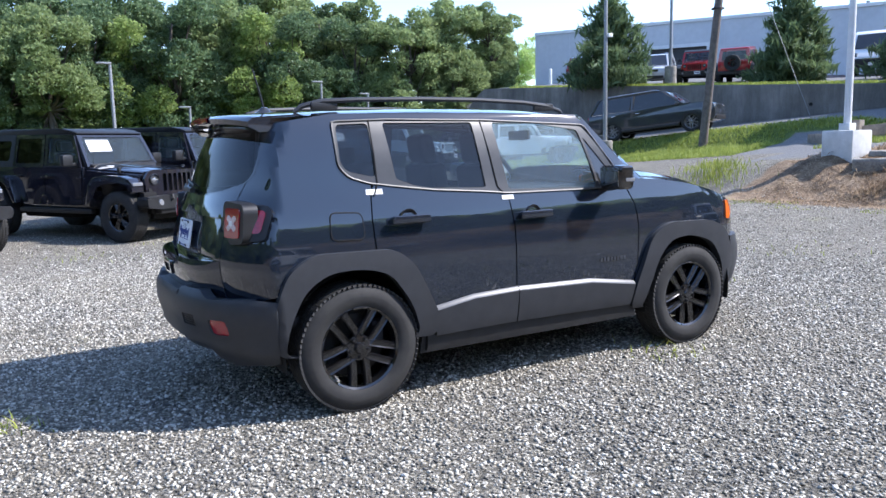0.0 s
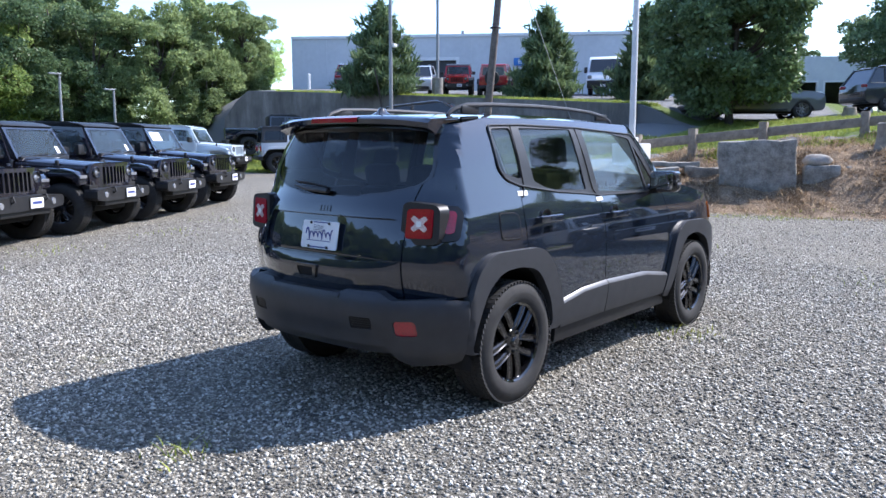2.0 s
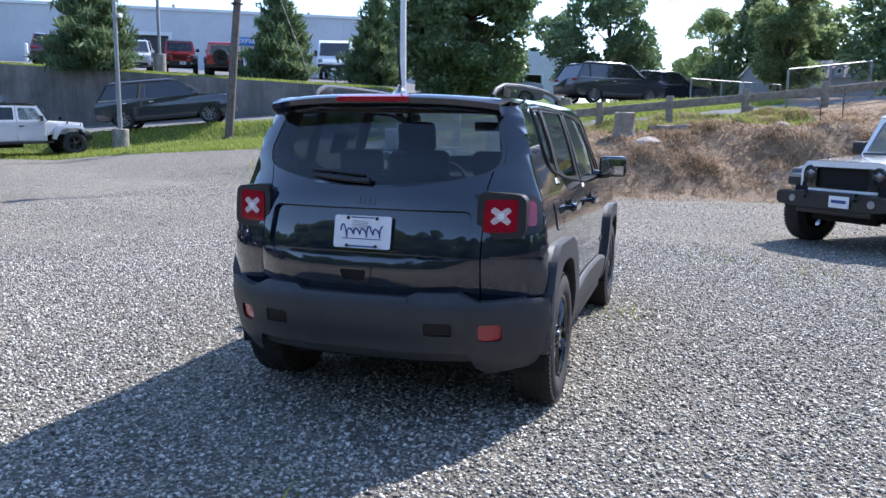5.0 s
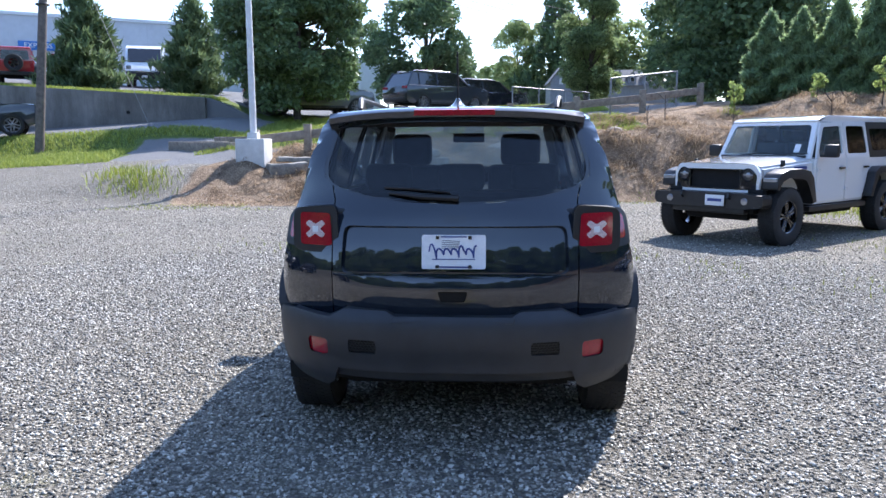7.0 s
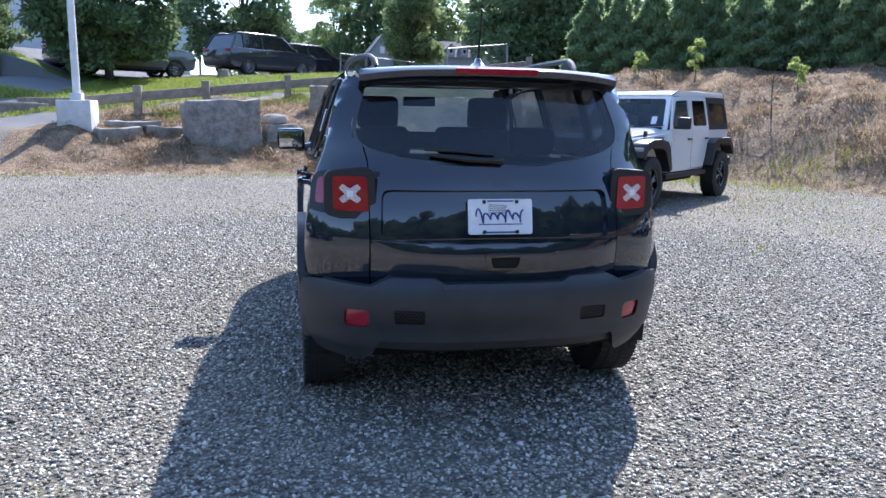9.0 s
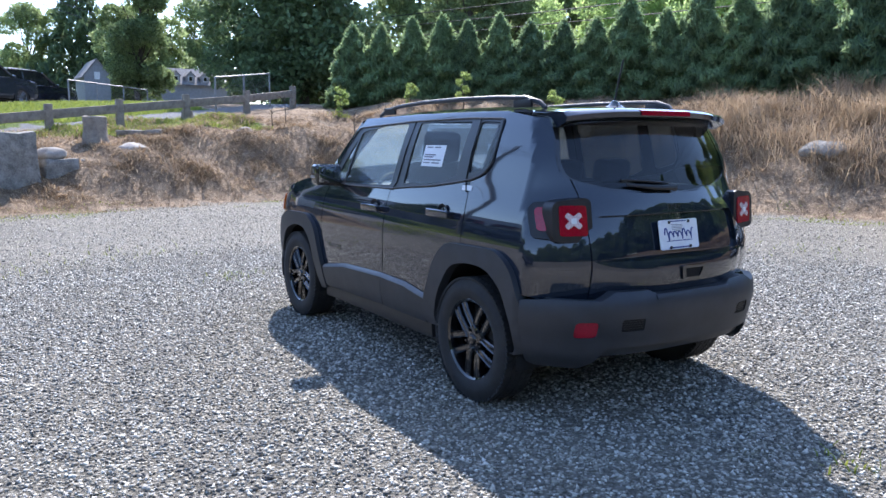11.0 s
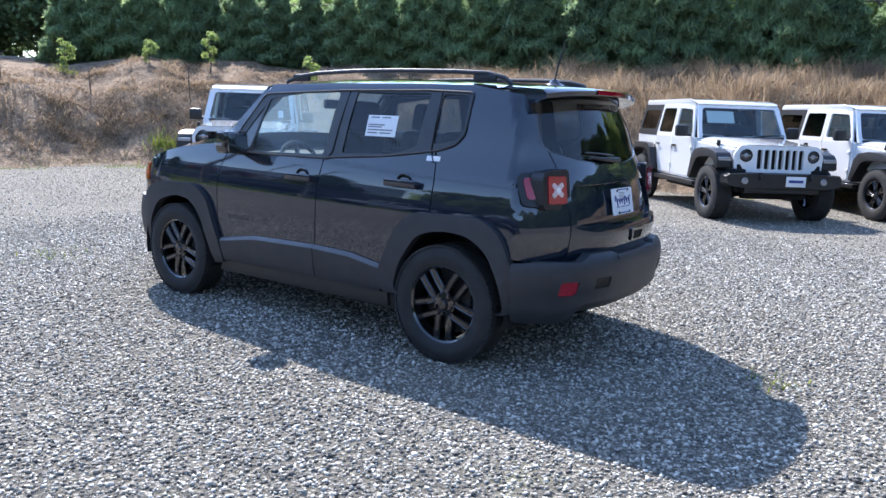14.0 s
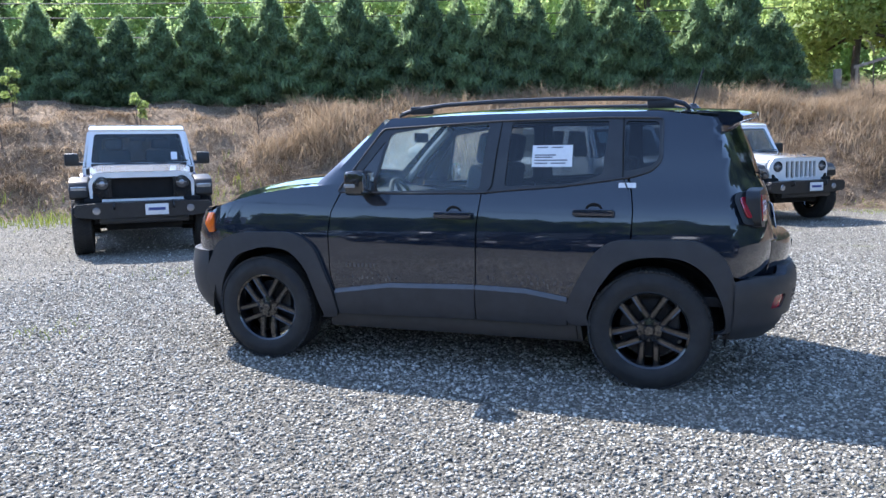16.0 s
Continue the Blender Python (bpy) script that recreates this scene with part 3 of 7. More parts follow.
def ground_z(x, y):
    x, y = np.asarray(x, float), np.asarray(y, float)
    lot = np.clip(0.022 * (0.5 * x + 0.85 * y - 7), 0, 0.6)
    d = past_toe(x, y)
    plane = np.clip(-0.223 + 0.1073 * np.minimum(x, 40) - 0.056 * np.clip(y, -12, 40), 0, 4)
    south = 2.75 * smooth((-3 - y) / 7)
    cap = np.maximum(plane, south)
    rise = 2.9 * (1 - np.exp(-((np.maximum(d, 0) / (3.2 + 2.0 * smooth((y + 1) / 4))) ** 1.3)))
    bank = np.where(d > 0, np.minimum(rise, cap), 0)
    z = np.maximum(lot, bank)
    foot = bank_foot(y)
    road = np.maximum(z + 0.55 * smooth((x - foot) / 1.6), (1.36 - 0.3 * smooth((y - 18) / 7)) * smooth((x - foot + 0.4) / 2.0))
    z = z + (road - z) * smooth((y - 7) / 4)
    up = smooth((y - 9) / 2.6) * (x > 25.62) * (1 - smooth((y - 38 - 1.3 * np.maximum(x - 25.6, 0)) / 4))
    return z + (upper_z(x, y) - z) * up


def lumps(x, y, d):
    """Small unevenness of the bank."""
    n = np.sin(1.7 * x + 0.6 * y) * np.sin(1.3 * y - 0.5 * x) + 0.6 * np.sin(3.9 * x - 1.1) * np.sin(4.3 * y + 0.7)
    return 0.15 * n * smooth(d / 1.2) * smooth((22 - x) / 3) * smooth((9.0 - y) / 3)


gx = np.unique(np.r_[np.linspace(-400, -12, 22), np.arange(-12, 25.4, 0.45), 25.6, 25.64, np.arange(26, 45, 0.8), np.linspace(46, 420, 26)])
gy = np.unique(np.r_[np.linspace(-400, -26, 22), np.arange(-26, 45, 0.45), np.linspace(46, 420, 26)])
GX, GY = np.meshgrid(gx, gy, indexing="ij")
DD = past_toe(GX, GY)
GZ = ground_z(GX, GY) + lumps(GX, GY, DD)
nx, ny = GX.shape
index = np.arange(nx * ny).reshape(nx, ny)
quads = np.stack([index[:-1, :-1], index[1:, :-1], index[1:, 1:], index[:-1, 1:]], -1).reshape(-1, 4)
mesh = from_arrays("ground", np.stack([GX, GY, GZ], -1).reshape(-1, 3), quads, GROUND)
up_lot = (GX > 25.7) & (GY > 9.5)
FOOT = bank_foot(GY)
road_strip = (GX > FOOT + 1.8) & (GX < 25.7) & (GY > 8.5) & (GY < 44)
path_line = np.abs((GX - 17.6) * 0.86 + (GY - 4.2) * 0.5)
footway = (path_line < 0.8) & (GY < 9) & (DD > 3.0)
upper_road = (GX > 29.0) & (GY <= 9.5) & (GY > -14)
drive = (GX > 16.2) & (GX < 20.2) & (GY > 7.0 + 0.4 * (GX - 16)) & (GY < 10.8 + 0.22 * (GX - 16))
tar = (road_strip | drive | upper_road | (up_lot & (GX > 27.3)) | footway).astype(float)
strip = np.clip((GX - FOOT + 3.0) / 1.0 + 0.5, 0, 1) * np.clip((FOOT + 1.9 - GX) / 1.0 + 0.5, 0, 1) * (GY > 6)
lawn = np.maximum(strip, (((DD > 3.2) & (GY > -4.5) & (GX > 16.5)) | (up_lot & (GX <= 27.3)) | ((DD > -60) & (GY > 42))).astype(float)) * (1 - tar)
lawn = np.maximum(lawn, ((GX > 60) | (GY < -35) | (GX < -60) | (GY > 48)).astype(float))
dry = smooth((DD + 0.5) / 0.9) * ((GY < 7.2)) * (1 - tar) * (1 - lawn) * (GX < 60)
for key, values in (("tar", tar), ("lawn", lawn), ("dry", dry)):
    mesh.attributes.new(key, "FLOAT", "POINT").data.foreach_set("value", values.ravel().astype(np.float32))
tagged(mesh_part("ground", mesh, None, None, "grey crushed gravel lot with a dry grassy bank", 60), category="ground", kind="structure")


# ---- the black compact SUV ----
class Hull:
    """A car's outer surface: half width, rear and front by height, with a bowed tail and rounded plan corners."""

    def __init__(self, width, rear, front, bow, square, front_from=1.15, snub=3.9):
        self.width, self.back, self.nose, self.bow, self.square, self.front_from, self.snub = width, rear, front, bow, square, front_from, snub

    def side(self, s):
        def at(x, z, d=0.0):
            w, y = self.width(z) + d, self.width(z) + d
            start = self.back(z) + self.bow(z)
            if x < start:
                k = min((start - x) / (self.bow(z) + d), 1.0)
                y = w * (1 - k**1.15) ** (1 / self.square(z))
            elif x > self.front_from:
                k = min((x - self.front_from) / (self.nose(z) + d - self.front_from), 1.0)
                y = w * (1 - k**self.snub) ** (1 / self.snub)
            return (x, s * y, z)
        return at

    def rear(self, y, z, d=0.0):
        k = min(abs(y) / (self.width(z) + d), 1.0)
        return (self.back(z) + self.bow(z) - (self.bow(z) + d) * (1 - k**self.square(z)) ** (1 / 1.15), y, z)

    def front(self, y, z, d=0.0):
        k = min(abs(y) / (self.width(z) + d), 1.0)
        return (self.front_from + (self.nose(z) + d - self.front_from) * (1 - k**self.snub) ** (1 / self.snub), y, z)

    def edge_x(self, y, z):
        return self.rear(y, z)[0]


HULL = Hull(
    curve((0.25, 0.79), (0.36, 0.835), (0.5, 0.858), (0.7, 0.866), (0.88, 0.862), (0.97, 0.852), (1.05, 0.838), (1.13, 0.815), (1.19, 0.795), (1.43, 0.725), (1.58, 0.668), (1.625, 0.645), (1.67, 0.60)),
    curve((0.25, -1.9), (0.42, -1.94), (0.55, -1.955), (0.7, -1.982), (0.80, -2.0), (0.86, -2.003), (0.95, -1.990), (1.05, -1.965), (1.13, -1.942), (1.2, -1.915), (1.4, -1.845), (1.55, -1.775), (1.64, -1.735)),
    curve((0.25, 1.86), (0.45, 1.985), (0.7, 2.015), (0.95, 1.985), (1.05, 1.925), (1.2, 1.75)),
    curve((0.25, 0.24), (0.9, 0.25), (1.15, 0.24), (1.3, 0.20), (1.64, 0.17)),
    curve((0.25, 3.2), (0.9, 3.2), (1.10, 2.9), (1.25, 2.3), (1.40, 2.0), (1.64, 2.0)),
)
BUMPER = Hull(
    curve((0.3, 0.82), (0.38, 0.858), (0.5, 0.88), (0.64, 0.884), (0.72, 0.872)),
    curve((0.3, -2.03), (0.38, -2.085), (0.46, -2.100), (0.55, -2.122), (0.62, -2.126), (0.66, -2.120), (0.70, -2.10), (0.75, -2.05)),
    curve((0.2, 1.92), (0.4, 2.06), (0.6, 2.09), (0.75, 2.07)),
    curve((0.2, 0.36), (0.4, 0.38), (0.75, 0.38)),
    curve((0.2, 3.2), (0.75, 3.2)),
)
car = thing("compact_suv", pose(0, 0, 0), "glossy black compact SUV with grey plastic cladding, on gravel", "car")
CORNER = curve((0.6, 0.765), (0.95, 0.76), (1.2, 0.695), (1.3, 0.675), (1.38, 0.664), (1.55, 0.612), (1.64, 0.575))
corner_z = [0.66 + 0.04 * i for i in range(24)]
WHEEL_AT = {1: 1.275, -1: -1.28}

arch_rear = rounded([(-0.90, 0.37), (-0.965, 0.57), (-1.10, 0.755), (-1.26, 0.795), (-1.46, 0.79), (-1.60, 0.70), (-1.685, 0.52), (-1.71, 0.36)], 0.08)
flare_rear = rounded([(-0.79, 0.36), (-0.80, 0.51), (-0.94, 0.79), (-1.06, 0.885), (-1.54, 0.895), (-1.68, 0.81), (-1.745, 0.66), (-1.745, 0.36)], 0.07)
arch_front = rounded([(1.67, 0.30), (1.60, 0.55), (1.48, 0.72), (1.26, 0.785), (1.06, 0.765), (0.94, 0.64), (0.85, 0.38), (0.83, 0.31)], 0.08)
flare_front = rounded([(1.79, 0.30), (1.76, 0.58), (1.64, 0.80), (1.46, 0.875), (1.04, 0.885), (0.88, 0.80), (0.75, 0.48), (0.72, 0.31)], 0.07)
LEDGE = [(-0.80, 0.505), (-0.55, 0.545), (-0.23, 0.555), (0.35, 0.54), (0.74, 0.485)]
def lamp_face(u, v, d):
    """The flat front of a rear lamp."""
    return (-1.888 + 0.20 * (abs(u) - 0.587) + 0.08 * (v - 1.066) - d, u, v)


def gate_low(u, v, d=0.0):
    """The foot of the tailgate, which swells out below the plate."""
    x, y, z = HULL.rear(u, v, d)
    return (x - float(GATE_SWELL(v)) * max(1 - (abs(u) / 0.585) ** 3, 0.0), y, z)


GATE_SWELL = curve((0.64, 0.070), (0.74, 0.088), (0.82, 0.088), (0.87, 0.074))
hood_line = curve((0.70, 1.205), (0.8, 1.195), (1.12, 1.165), (1.4, 1.115), (1.6, 1.06), (1.75, 1.0))
for s, which in ((-1, "right"), (1, "left")):
    at = HULL.side(s)
    # doors
    gap = 0.004
    rear_edge = [(-1.165, 0.885), (-1.172, 1.05), (-1.16, 1.16), (-1.135, 1.238)]
    front_edge = [(-0.228, 0.555), (-0.232, 0.95), (-0.255, 1.148)]
    ring = [(x + gap, z) for x, z in rear_edge] + [(-1.00, 1.222), (-0.75, 1.190), (-0.42, 1.165)] + [(x - gap, z) for x, z in front_edge[::-1]] + [(-0.5, 0.55), (-0.80, 0.505)] + [p for p in flare_rear if p[0] > -1.155 and p[1] > 0.53]
    door = skin_part("rear_door", skin(ring, at), BLACK_PAINT, car, "black rear door")
    ring = [(x + gap, z) for x, z in front_edge] + [(0.30, 1.142), (0.70 - gap, 1.150), (0.765 - gap, 1.02), (0.785 - gap, 0.88), (0.775 - gap, 0.62), (0.745 - gap, 0.485), (0.35, 0.54)]
    door_front = skin_part("front_door", skin(ring, at), BLACK_PAINT, car, "black front door")
    # front wing
    ring = [(0.745 + gap, 0.485), (0.775 + gap, 0.62), (0.785 + gap, 0.88), (0.765 + gap, 1.02), (0.70 + gap, 1.16)] + [(x, float(hood_line(x))) for x in (0.72, 0.85, 1.0, 1.15, 1.3, 1.45, 1.6, 1.72)] + [(1.74, 0.92), (1.70, 0.74)] + [p for p in flare_front if 0.75 < p[0] < 1.70 and p[1] > 0.5]
    skin_part("front_wing", skin(ring, at), BLACK_PAINT, car)
    # quarter panel, wrapped round the rear corner
    ring = [(-1.165 - gap, 0.885), (-1.172 - gap, 1.05), (-1.16 - gap, 1.16), (-1.145, 1.245), (-1.27, 1.28), (-1.325, 1.34), (-1.325, 1.58), (-1.32, 1.625)] + [(HULL.edge_x(float(CORNER(z)), z), z) for z in corner_z[::-1] if z < 1.62] + [p for p in flare_rear[::-1] if p[0] < -1.175 and p[1] > 0.66]
    bm = skin(ring, at, step=0.05)
    inner = [(0.583, 0.66), (0.583, 1.20), (0.60, 1.27), (0.643, 1.31), (0.645, 1.37), (0.595, 1.555), (0.59, 1.575)]
    ring = [(s * y, z) for y, z in inner] + [(s * float(CORNER(z)), z) for z in corner_z[::-1] if z < 1.585]
    add_skin(bm, ring, HULL.rear, step=0.05)
    quarter = skin_part("quarter_panel", bm, BLACK_PAINT, car)
    # roof side above the windows, and windscreen pillar
    ring = [(0.46, 1.555), (-0.32, 1.588), (-1.0, 1.595), (-1.325, 1.585), (-1.32, 1.628), (-0.31, 1.635), (0.40, 1.622)]
    skin_part("roof_side", skin(ring, at), BLACK_PAINT, car)
    bm = bmesh.new()
    low = [Vector(at(0.73 - 0.30 * k / 8, 1.150 + 0.40 * k / 8 if k < 8 else 1.56)) for k in range(9)]
    high = [Vector((0.93 - 0.48 * k / 8, s * (0.745 - 0.14 * k / 8), 1.185 + 0.44 * k / 8)) for k in range(9)]
    rows = [[bm.verts.new(a), bm.verts.new((a + b) / 2 + Vector((0.012, s * 0.02, 0.012))), bm.verts.new(b)] for a, b in zip(low, high)]
    for p, q in zip(rows, rows[1:]):
        for k in (0, 1):
            bm.faces.new((p[k], q[k], q[k + 1], p[k + 1]))
    part("windscreen_pillar", bm, BLACK_PAINT, car)
    # windows
    front_glass = rounded([(0.452, 1.152), (0.460, 1.215), (0.382, 1.522), (0.08, 1.562), (-0.276, 1.573), (-0.238, 1.170)], 0.025)
    vent_glass = rounded([(0.655, 1.168), (0.415, 1.478), (0.492, 1.158)], 0.015)
    rear_glass = rounded([(-0.398, 1.188), (-0.422, 1.576), (-1.017, 1.575), (-0.988, 1.262), (-0.88, 1.222), (-0.775, 1.203)], 0.02)
    quarter_glass = rounded([(-1.112, 1.275), (-1.108, 1.574), (-1.303, 1.566), (-1.309, 1.355), (-1.272, 1.312)], 0.03)
    around = [(0.73, 1.150), (0.44, 1.555), (-0.32, 1.588), (-1.0, 1.595), (-1.325, 1.585), (-1.325, 1.34), (-1.27, 1.28), (-1.16, 1.245), (-1.00, 1.222), (-0.75, 1.19), (-0.42, 1.165), (-0.25, 1.148), (0.30, 1.142)]
    skin_part("window_surround", skin(around, at, (front_glass, vent_glass, rear_glass, quarter_glass), d=0.002), SATIN_TRIM, car, "satin black window surround")
    skin_part("front_side_window", skin(front_glass, at, d=-0.006, rim=0), GLASS_SIDE, door_front, "clear side window")
    skin_part("vent_window", skin(vent_glass, at, d=-0.004, rim=0), GLOSS_BLACK, door_front, "small black corner panel")
    skin_part("rear_side_window", skin(rear_glass, at, d=-0.006, rim=0), GLASS_DARK, door, "tinted side window")
    skin_part("quarter_window", skin(quarter_glass, at, d=-0.006, rim=0), GLASS_DARK, quarter, "tinted quarter window")
    ring = rounded(around, 0.03, 3)
    bm = add_tube(bmesh.new(), [at(x, z, 0.006) for x, z in ring + ring[:1]], 0.006, 6, False)
    part("window_moulding", bm, SATIN_TRIM, car, "satin black moulding round the side windows")
    for x0, x1, x2 in ((-0.358, -0.318, -0.276), (-1.098, -1.108, -1.140)):
        joint = [at(x, z, 0.0045) for x, z in ((x0, 1.592), ((x0 + x1) / 2, 1.40), (x1, 1.190 if x0 > -1 else 1.240), (x2, 1.140 if x0 > -1 else 1.175))]
        part("door_joint", tube(joint, 0.0042, 5), DARK_CAVITY, car)
    # pale trim on the inside of the pillars
    part("pillar_trim", tube([(x, s * y, z) for x, y, z in ((0.80, 0.690, 1.16), (0.62, 0.655, 1.36), (0.40, 0.590, 1.565))], [0.036, 0.034, 0.034], 8), HEADLINER, car, "pale grey pillar trim")
    # cladding: flares, sills
    for name, outer, hole, lo in (("rear_flare", flare_rear, arch_rear, 0.36), ("front_flare", flare_front, arch_front, 0.30)):
        ring = outer + hole[::-1]
        skin_part(name, skin(ring, at, step=0.05, rim=0.06, d=0.034), CLADDING, car, "grey plastic wheel arch flare")
    ring = [(-0.80, 0.352)] + LEDGE[:3] + [(-0.235, 0.36)]
    skin_part("rear_sill_cladding", skin(ring, at, rim=0.045, d=0.030), CLADDING, car, "grey plastic sill cladding")
    ring = [(-0.225, 0.36), (-0.225, 0.555)] + LEDGE[3:] + [(0.715, 0.345)]
    skin_part("front_sill_cladding", skin(ring, at, rim=0.045, d=0.030), CLADDING, car, "grey plastic sill cladding")
    for name, line in (("rear_ledge", LEDGE[:3] + [(-0.235, 0.555)]), ("front_ledge", [(-0.225, 0.555)] + LEDGE[3:])):
        strip = bmesh.new()
        rows = [[strip.verts.new(at(x, z + dz, d)) for dz, d in ((-0.002, 0.030), (0.012, 0.024), (0.026, 0.005))] for x, z in line]
        for p, q in zip(rows, rows[1:]):
            for k in (0, 1):
                strip.faces.new((p[k], q[k], q[k + 1], p[k + 1]))
        part(name, strip, LEDGE_PLASTIC, car, "satin ledge along the door foot, lightened for the sun on it")
    part("sill", prism([(-0.90, 0.25), (-0.88, 0.37), (0.78, 0.37), (0.80, 0.25)], s * 0.62, s * 0.835, "y", 0.02), BLACK_PLASTIC, car)
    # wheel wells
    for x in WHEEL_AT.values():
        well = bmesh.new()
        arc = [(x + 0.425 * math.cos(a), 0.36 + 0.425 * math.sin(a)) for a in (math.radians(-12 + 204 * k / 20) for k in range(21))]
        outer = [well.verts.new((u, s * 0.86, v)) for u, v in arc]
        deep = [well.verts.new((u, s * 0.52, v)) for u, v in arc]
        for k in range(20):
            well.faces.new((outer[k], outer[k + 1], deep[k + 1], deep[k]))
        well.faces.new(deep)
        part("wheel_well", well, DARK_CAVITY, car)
        add_wheel(car, (x, s * 0.775, 0.353), "split", 0.355, 0.236, 0.215, WHEEL_BLACK, math.pi / 2)
    # door handles
    for owner, x, z in ((door, -0.95, 1.042), (door_front, -0.085, 1.015)):
        cup = lathe([(0.0, 0.0), (0.038, 0.0), (0.050, 0.012), (0.056, 0.013)], 20)
        y = at(x, z)[1]
        part("handle_cup", cup, BLACK_PLASTIC, owner, "", 35, Matrix.Translation((x, y - s * 0.008, z)) @ Matrix.Rotation(0 if s > 0 else math.pi, 4, "Z"))
        bar = bmesh.new()
        add_box(bar, (x, y + s * 0.040, z), (0.240, 0.028, 0.046), 0.013, None, 3)
        add_box(bar, (x + 0.095, y + s * 0.015, z), (0.03, 0.045, 0.028), 0.006)
        add_box(bar, (x - 0.095, y + s * 0.015, z), (0.03, 0.045, 0.028), 0.006)
        handle = part("door_handle", bar, BLACK_PAINT, owner, "black pull handle")
        if owner is door_front:
            part("key_lock", box((x - 0.098, y + s * 0.048, z), (0.014, 0.004, 0.014), 0.003), CHROME, handle)
    # mirror
    y0 = abs(at(0.55, 1.17)[1])
    shell = bmesh.new()
    add_box(shell, (0.515, s * (y0 + 0.135), 1.215), (0.125, 0.20, 0.155), 0.035, None, 3)
    mirror = part("door_mirror", shell, GLOSS_BLACK, car, "black door mirror")
    part("mirror_foot", tube([(0.54, s * (y0 - 0.01), 1.155), (0.53, s * (y0 + 0.05), 1.15), (0.52, s * (y0 + 0.1), 1.16)], [0.035, 0.028, 0.032], 10), GLOSS_BLACK, mirror)
    part("mirror_glass", box((0.450, s * (y0 + 0.135), 1.218), (0.006, 0.165, 0.118), 0.002), MIRROR, mirror)
    part("turn_lamp", box((0.535, s * (y0 + 0.232), 1.200), (0.075, 0.010, 0.022), 0.004), LENS_CLEAR, mirror)
    # rear lamps
    housing = skin(rounded([(s * 0.548, 0.950), (s * 0.778, 0.965), (s * 0.776, 1.165), (s * 0.558, 1.182)], 0.045), lamp_face, step=0.03, rim=0.075, d=0.012)
    add_skin(housing, rounded([(-1.868, 0.972), (-1.775, 0.985), (-1.722, 1.12), (-1.730, 1.158), (-1.868, 1.164)], 0.02), at, step=0.02, rim=0.04, d=0.024)
    lamp = skin_part("rear_lamp", housing, BLACK_PLASTIC, car, "square rear lamp with a pale cross")
    skin_part("red_lens", skin(rounded([(s * 0.582, 0.988), (s * 0.738, 0.993), (s * 0.740, 1.146), (s * 0.590, 1.142)], 0.018), lamp_face, step=0.03, rim=0.012, d=0.018), RED_LENS, lamp, "red lamp lens")
    skin_part("side_lens", skin(rounded([(-1.822, 1.015), (-1.790, 1.020), (-1.752, 1.118), (-1.756, 1.134), (-1.816, 1.130)], 0.015), at, step=0.03, rim=0.012, d=0.030), RED_LENS, lamp, "red side lens")
    ring, mid = [], (0.664, 1.067)
    for k in range(4):
        a = radians(42 + (0, 96, 180, 276)[k])
        u, v = math.cos(a), math.sin(a)
        ring += [(mid[0] + 0.055 * u + 0.0130 * v, mid[1] + 0.050 * v - 0.0130 * u), (mid[0] + 0.055 * u - 0.0130 * v, mid[1] + 0.050 * v + 0.0130 * u)]
        b = radians(42 + (48, 138, 228, 318)[k])
        ring.append((mid[0] + 0.022 * math.cos(b), mid[1] + 0.022 * math.sin(b)))
    skin_part("lamp_cross", skin([(s * y, z) for y, z in rounded(ring, 0.007, 2)], lamp_face, step=0.03, rim=0.006, d=0.022), CROSS_LENS, lamp, "pale cross in the lamp")
    skin_part("lamp_centre", skin(rect(s * 0.664 - 0.014, 1.053, s * 0.664 + 0.014, 1.081, 0.004), lamp_face, step=0, rim=0.004, d=0.025), PAPER, lamp, "white square in the middle of the cross")
    # bumper corner, reflector and vents
    part_poly = [(-1.74, 0.665), (-1.74, 0.45), (-1.72, 0.330), (-1.80, 0.318)]
    edge = [(BUMPER.edge_x(0.78, z), z) for z in (0.312, 0.35, 0.40, 0.45, 0.5, 0.55, 0.6, 0.65, 0.68)]
    bm = skin(part_poly + edge, BUMPER.side(s), step=0.05, rim=0.03)
    skin_part("bumper_corner", bm, CLADDING, car, "grey plastic bumper corner")
    # roof rail
    rail_y = curve((-1.5, 0.50), (-1.1, 0.555), (-0.4, 0.575), (0.4, 0.545))
    top = [(x, s * float(rail_y(x)), z) for x, z in ((-1.47, 1.640), (-1.43, 1.672), (-1.32, 1.700), (-1.1, 1.710), (-0.7, 1.716), (-0.3, 1.714), (0.05, 1.702), (0.25, 1.681), (0.36, 1.650), (0.38, 1.635))]
    rail = part("roof_rail", tube(top, [0.012, 0.015, 0.015, 0.014, 0.014, 0.014, 0.014, 0.015, 0.014, 0.010], 8), CLADDING, car, "black roof rail")
    for x in (-1.30, 0.22):
        part("rail_foot", box((x, s * float(rail_y(x)), 1.672), (0.16, 0.022, 0.05), 0.01), BLACK_PLASTIC, rail)
    # front lamp and marker
    marker = skin(rounded([(1.680, 0.868), (1.730, 0.858), (1.790, 0.92), (1.765, 0.996), (1.700, 0.996)], 0.01), at, step=0.03, rim=0.02, d=0.01)
    skin_part("turn_marker", marker, AMBER_LENS, car, "amber front turn marker")
    lampb = lathe([(0.0, 0.03), (0.06, 0.025), (0.085, 0.01), (0.095, 0.0), (0.1, -0.02)], 24, "x")
    part("headlamp", lampb, LENS_CLEAR, car, "round headlamp", 35, Matrix.Translation((HULL.front(s * 0.56, 0.9)[0] - 0.07, s * 0.56, 0.9)))
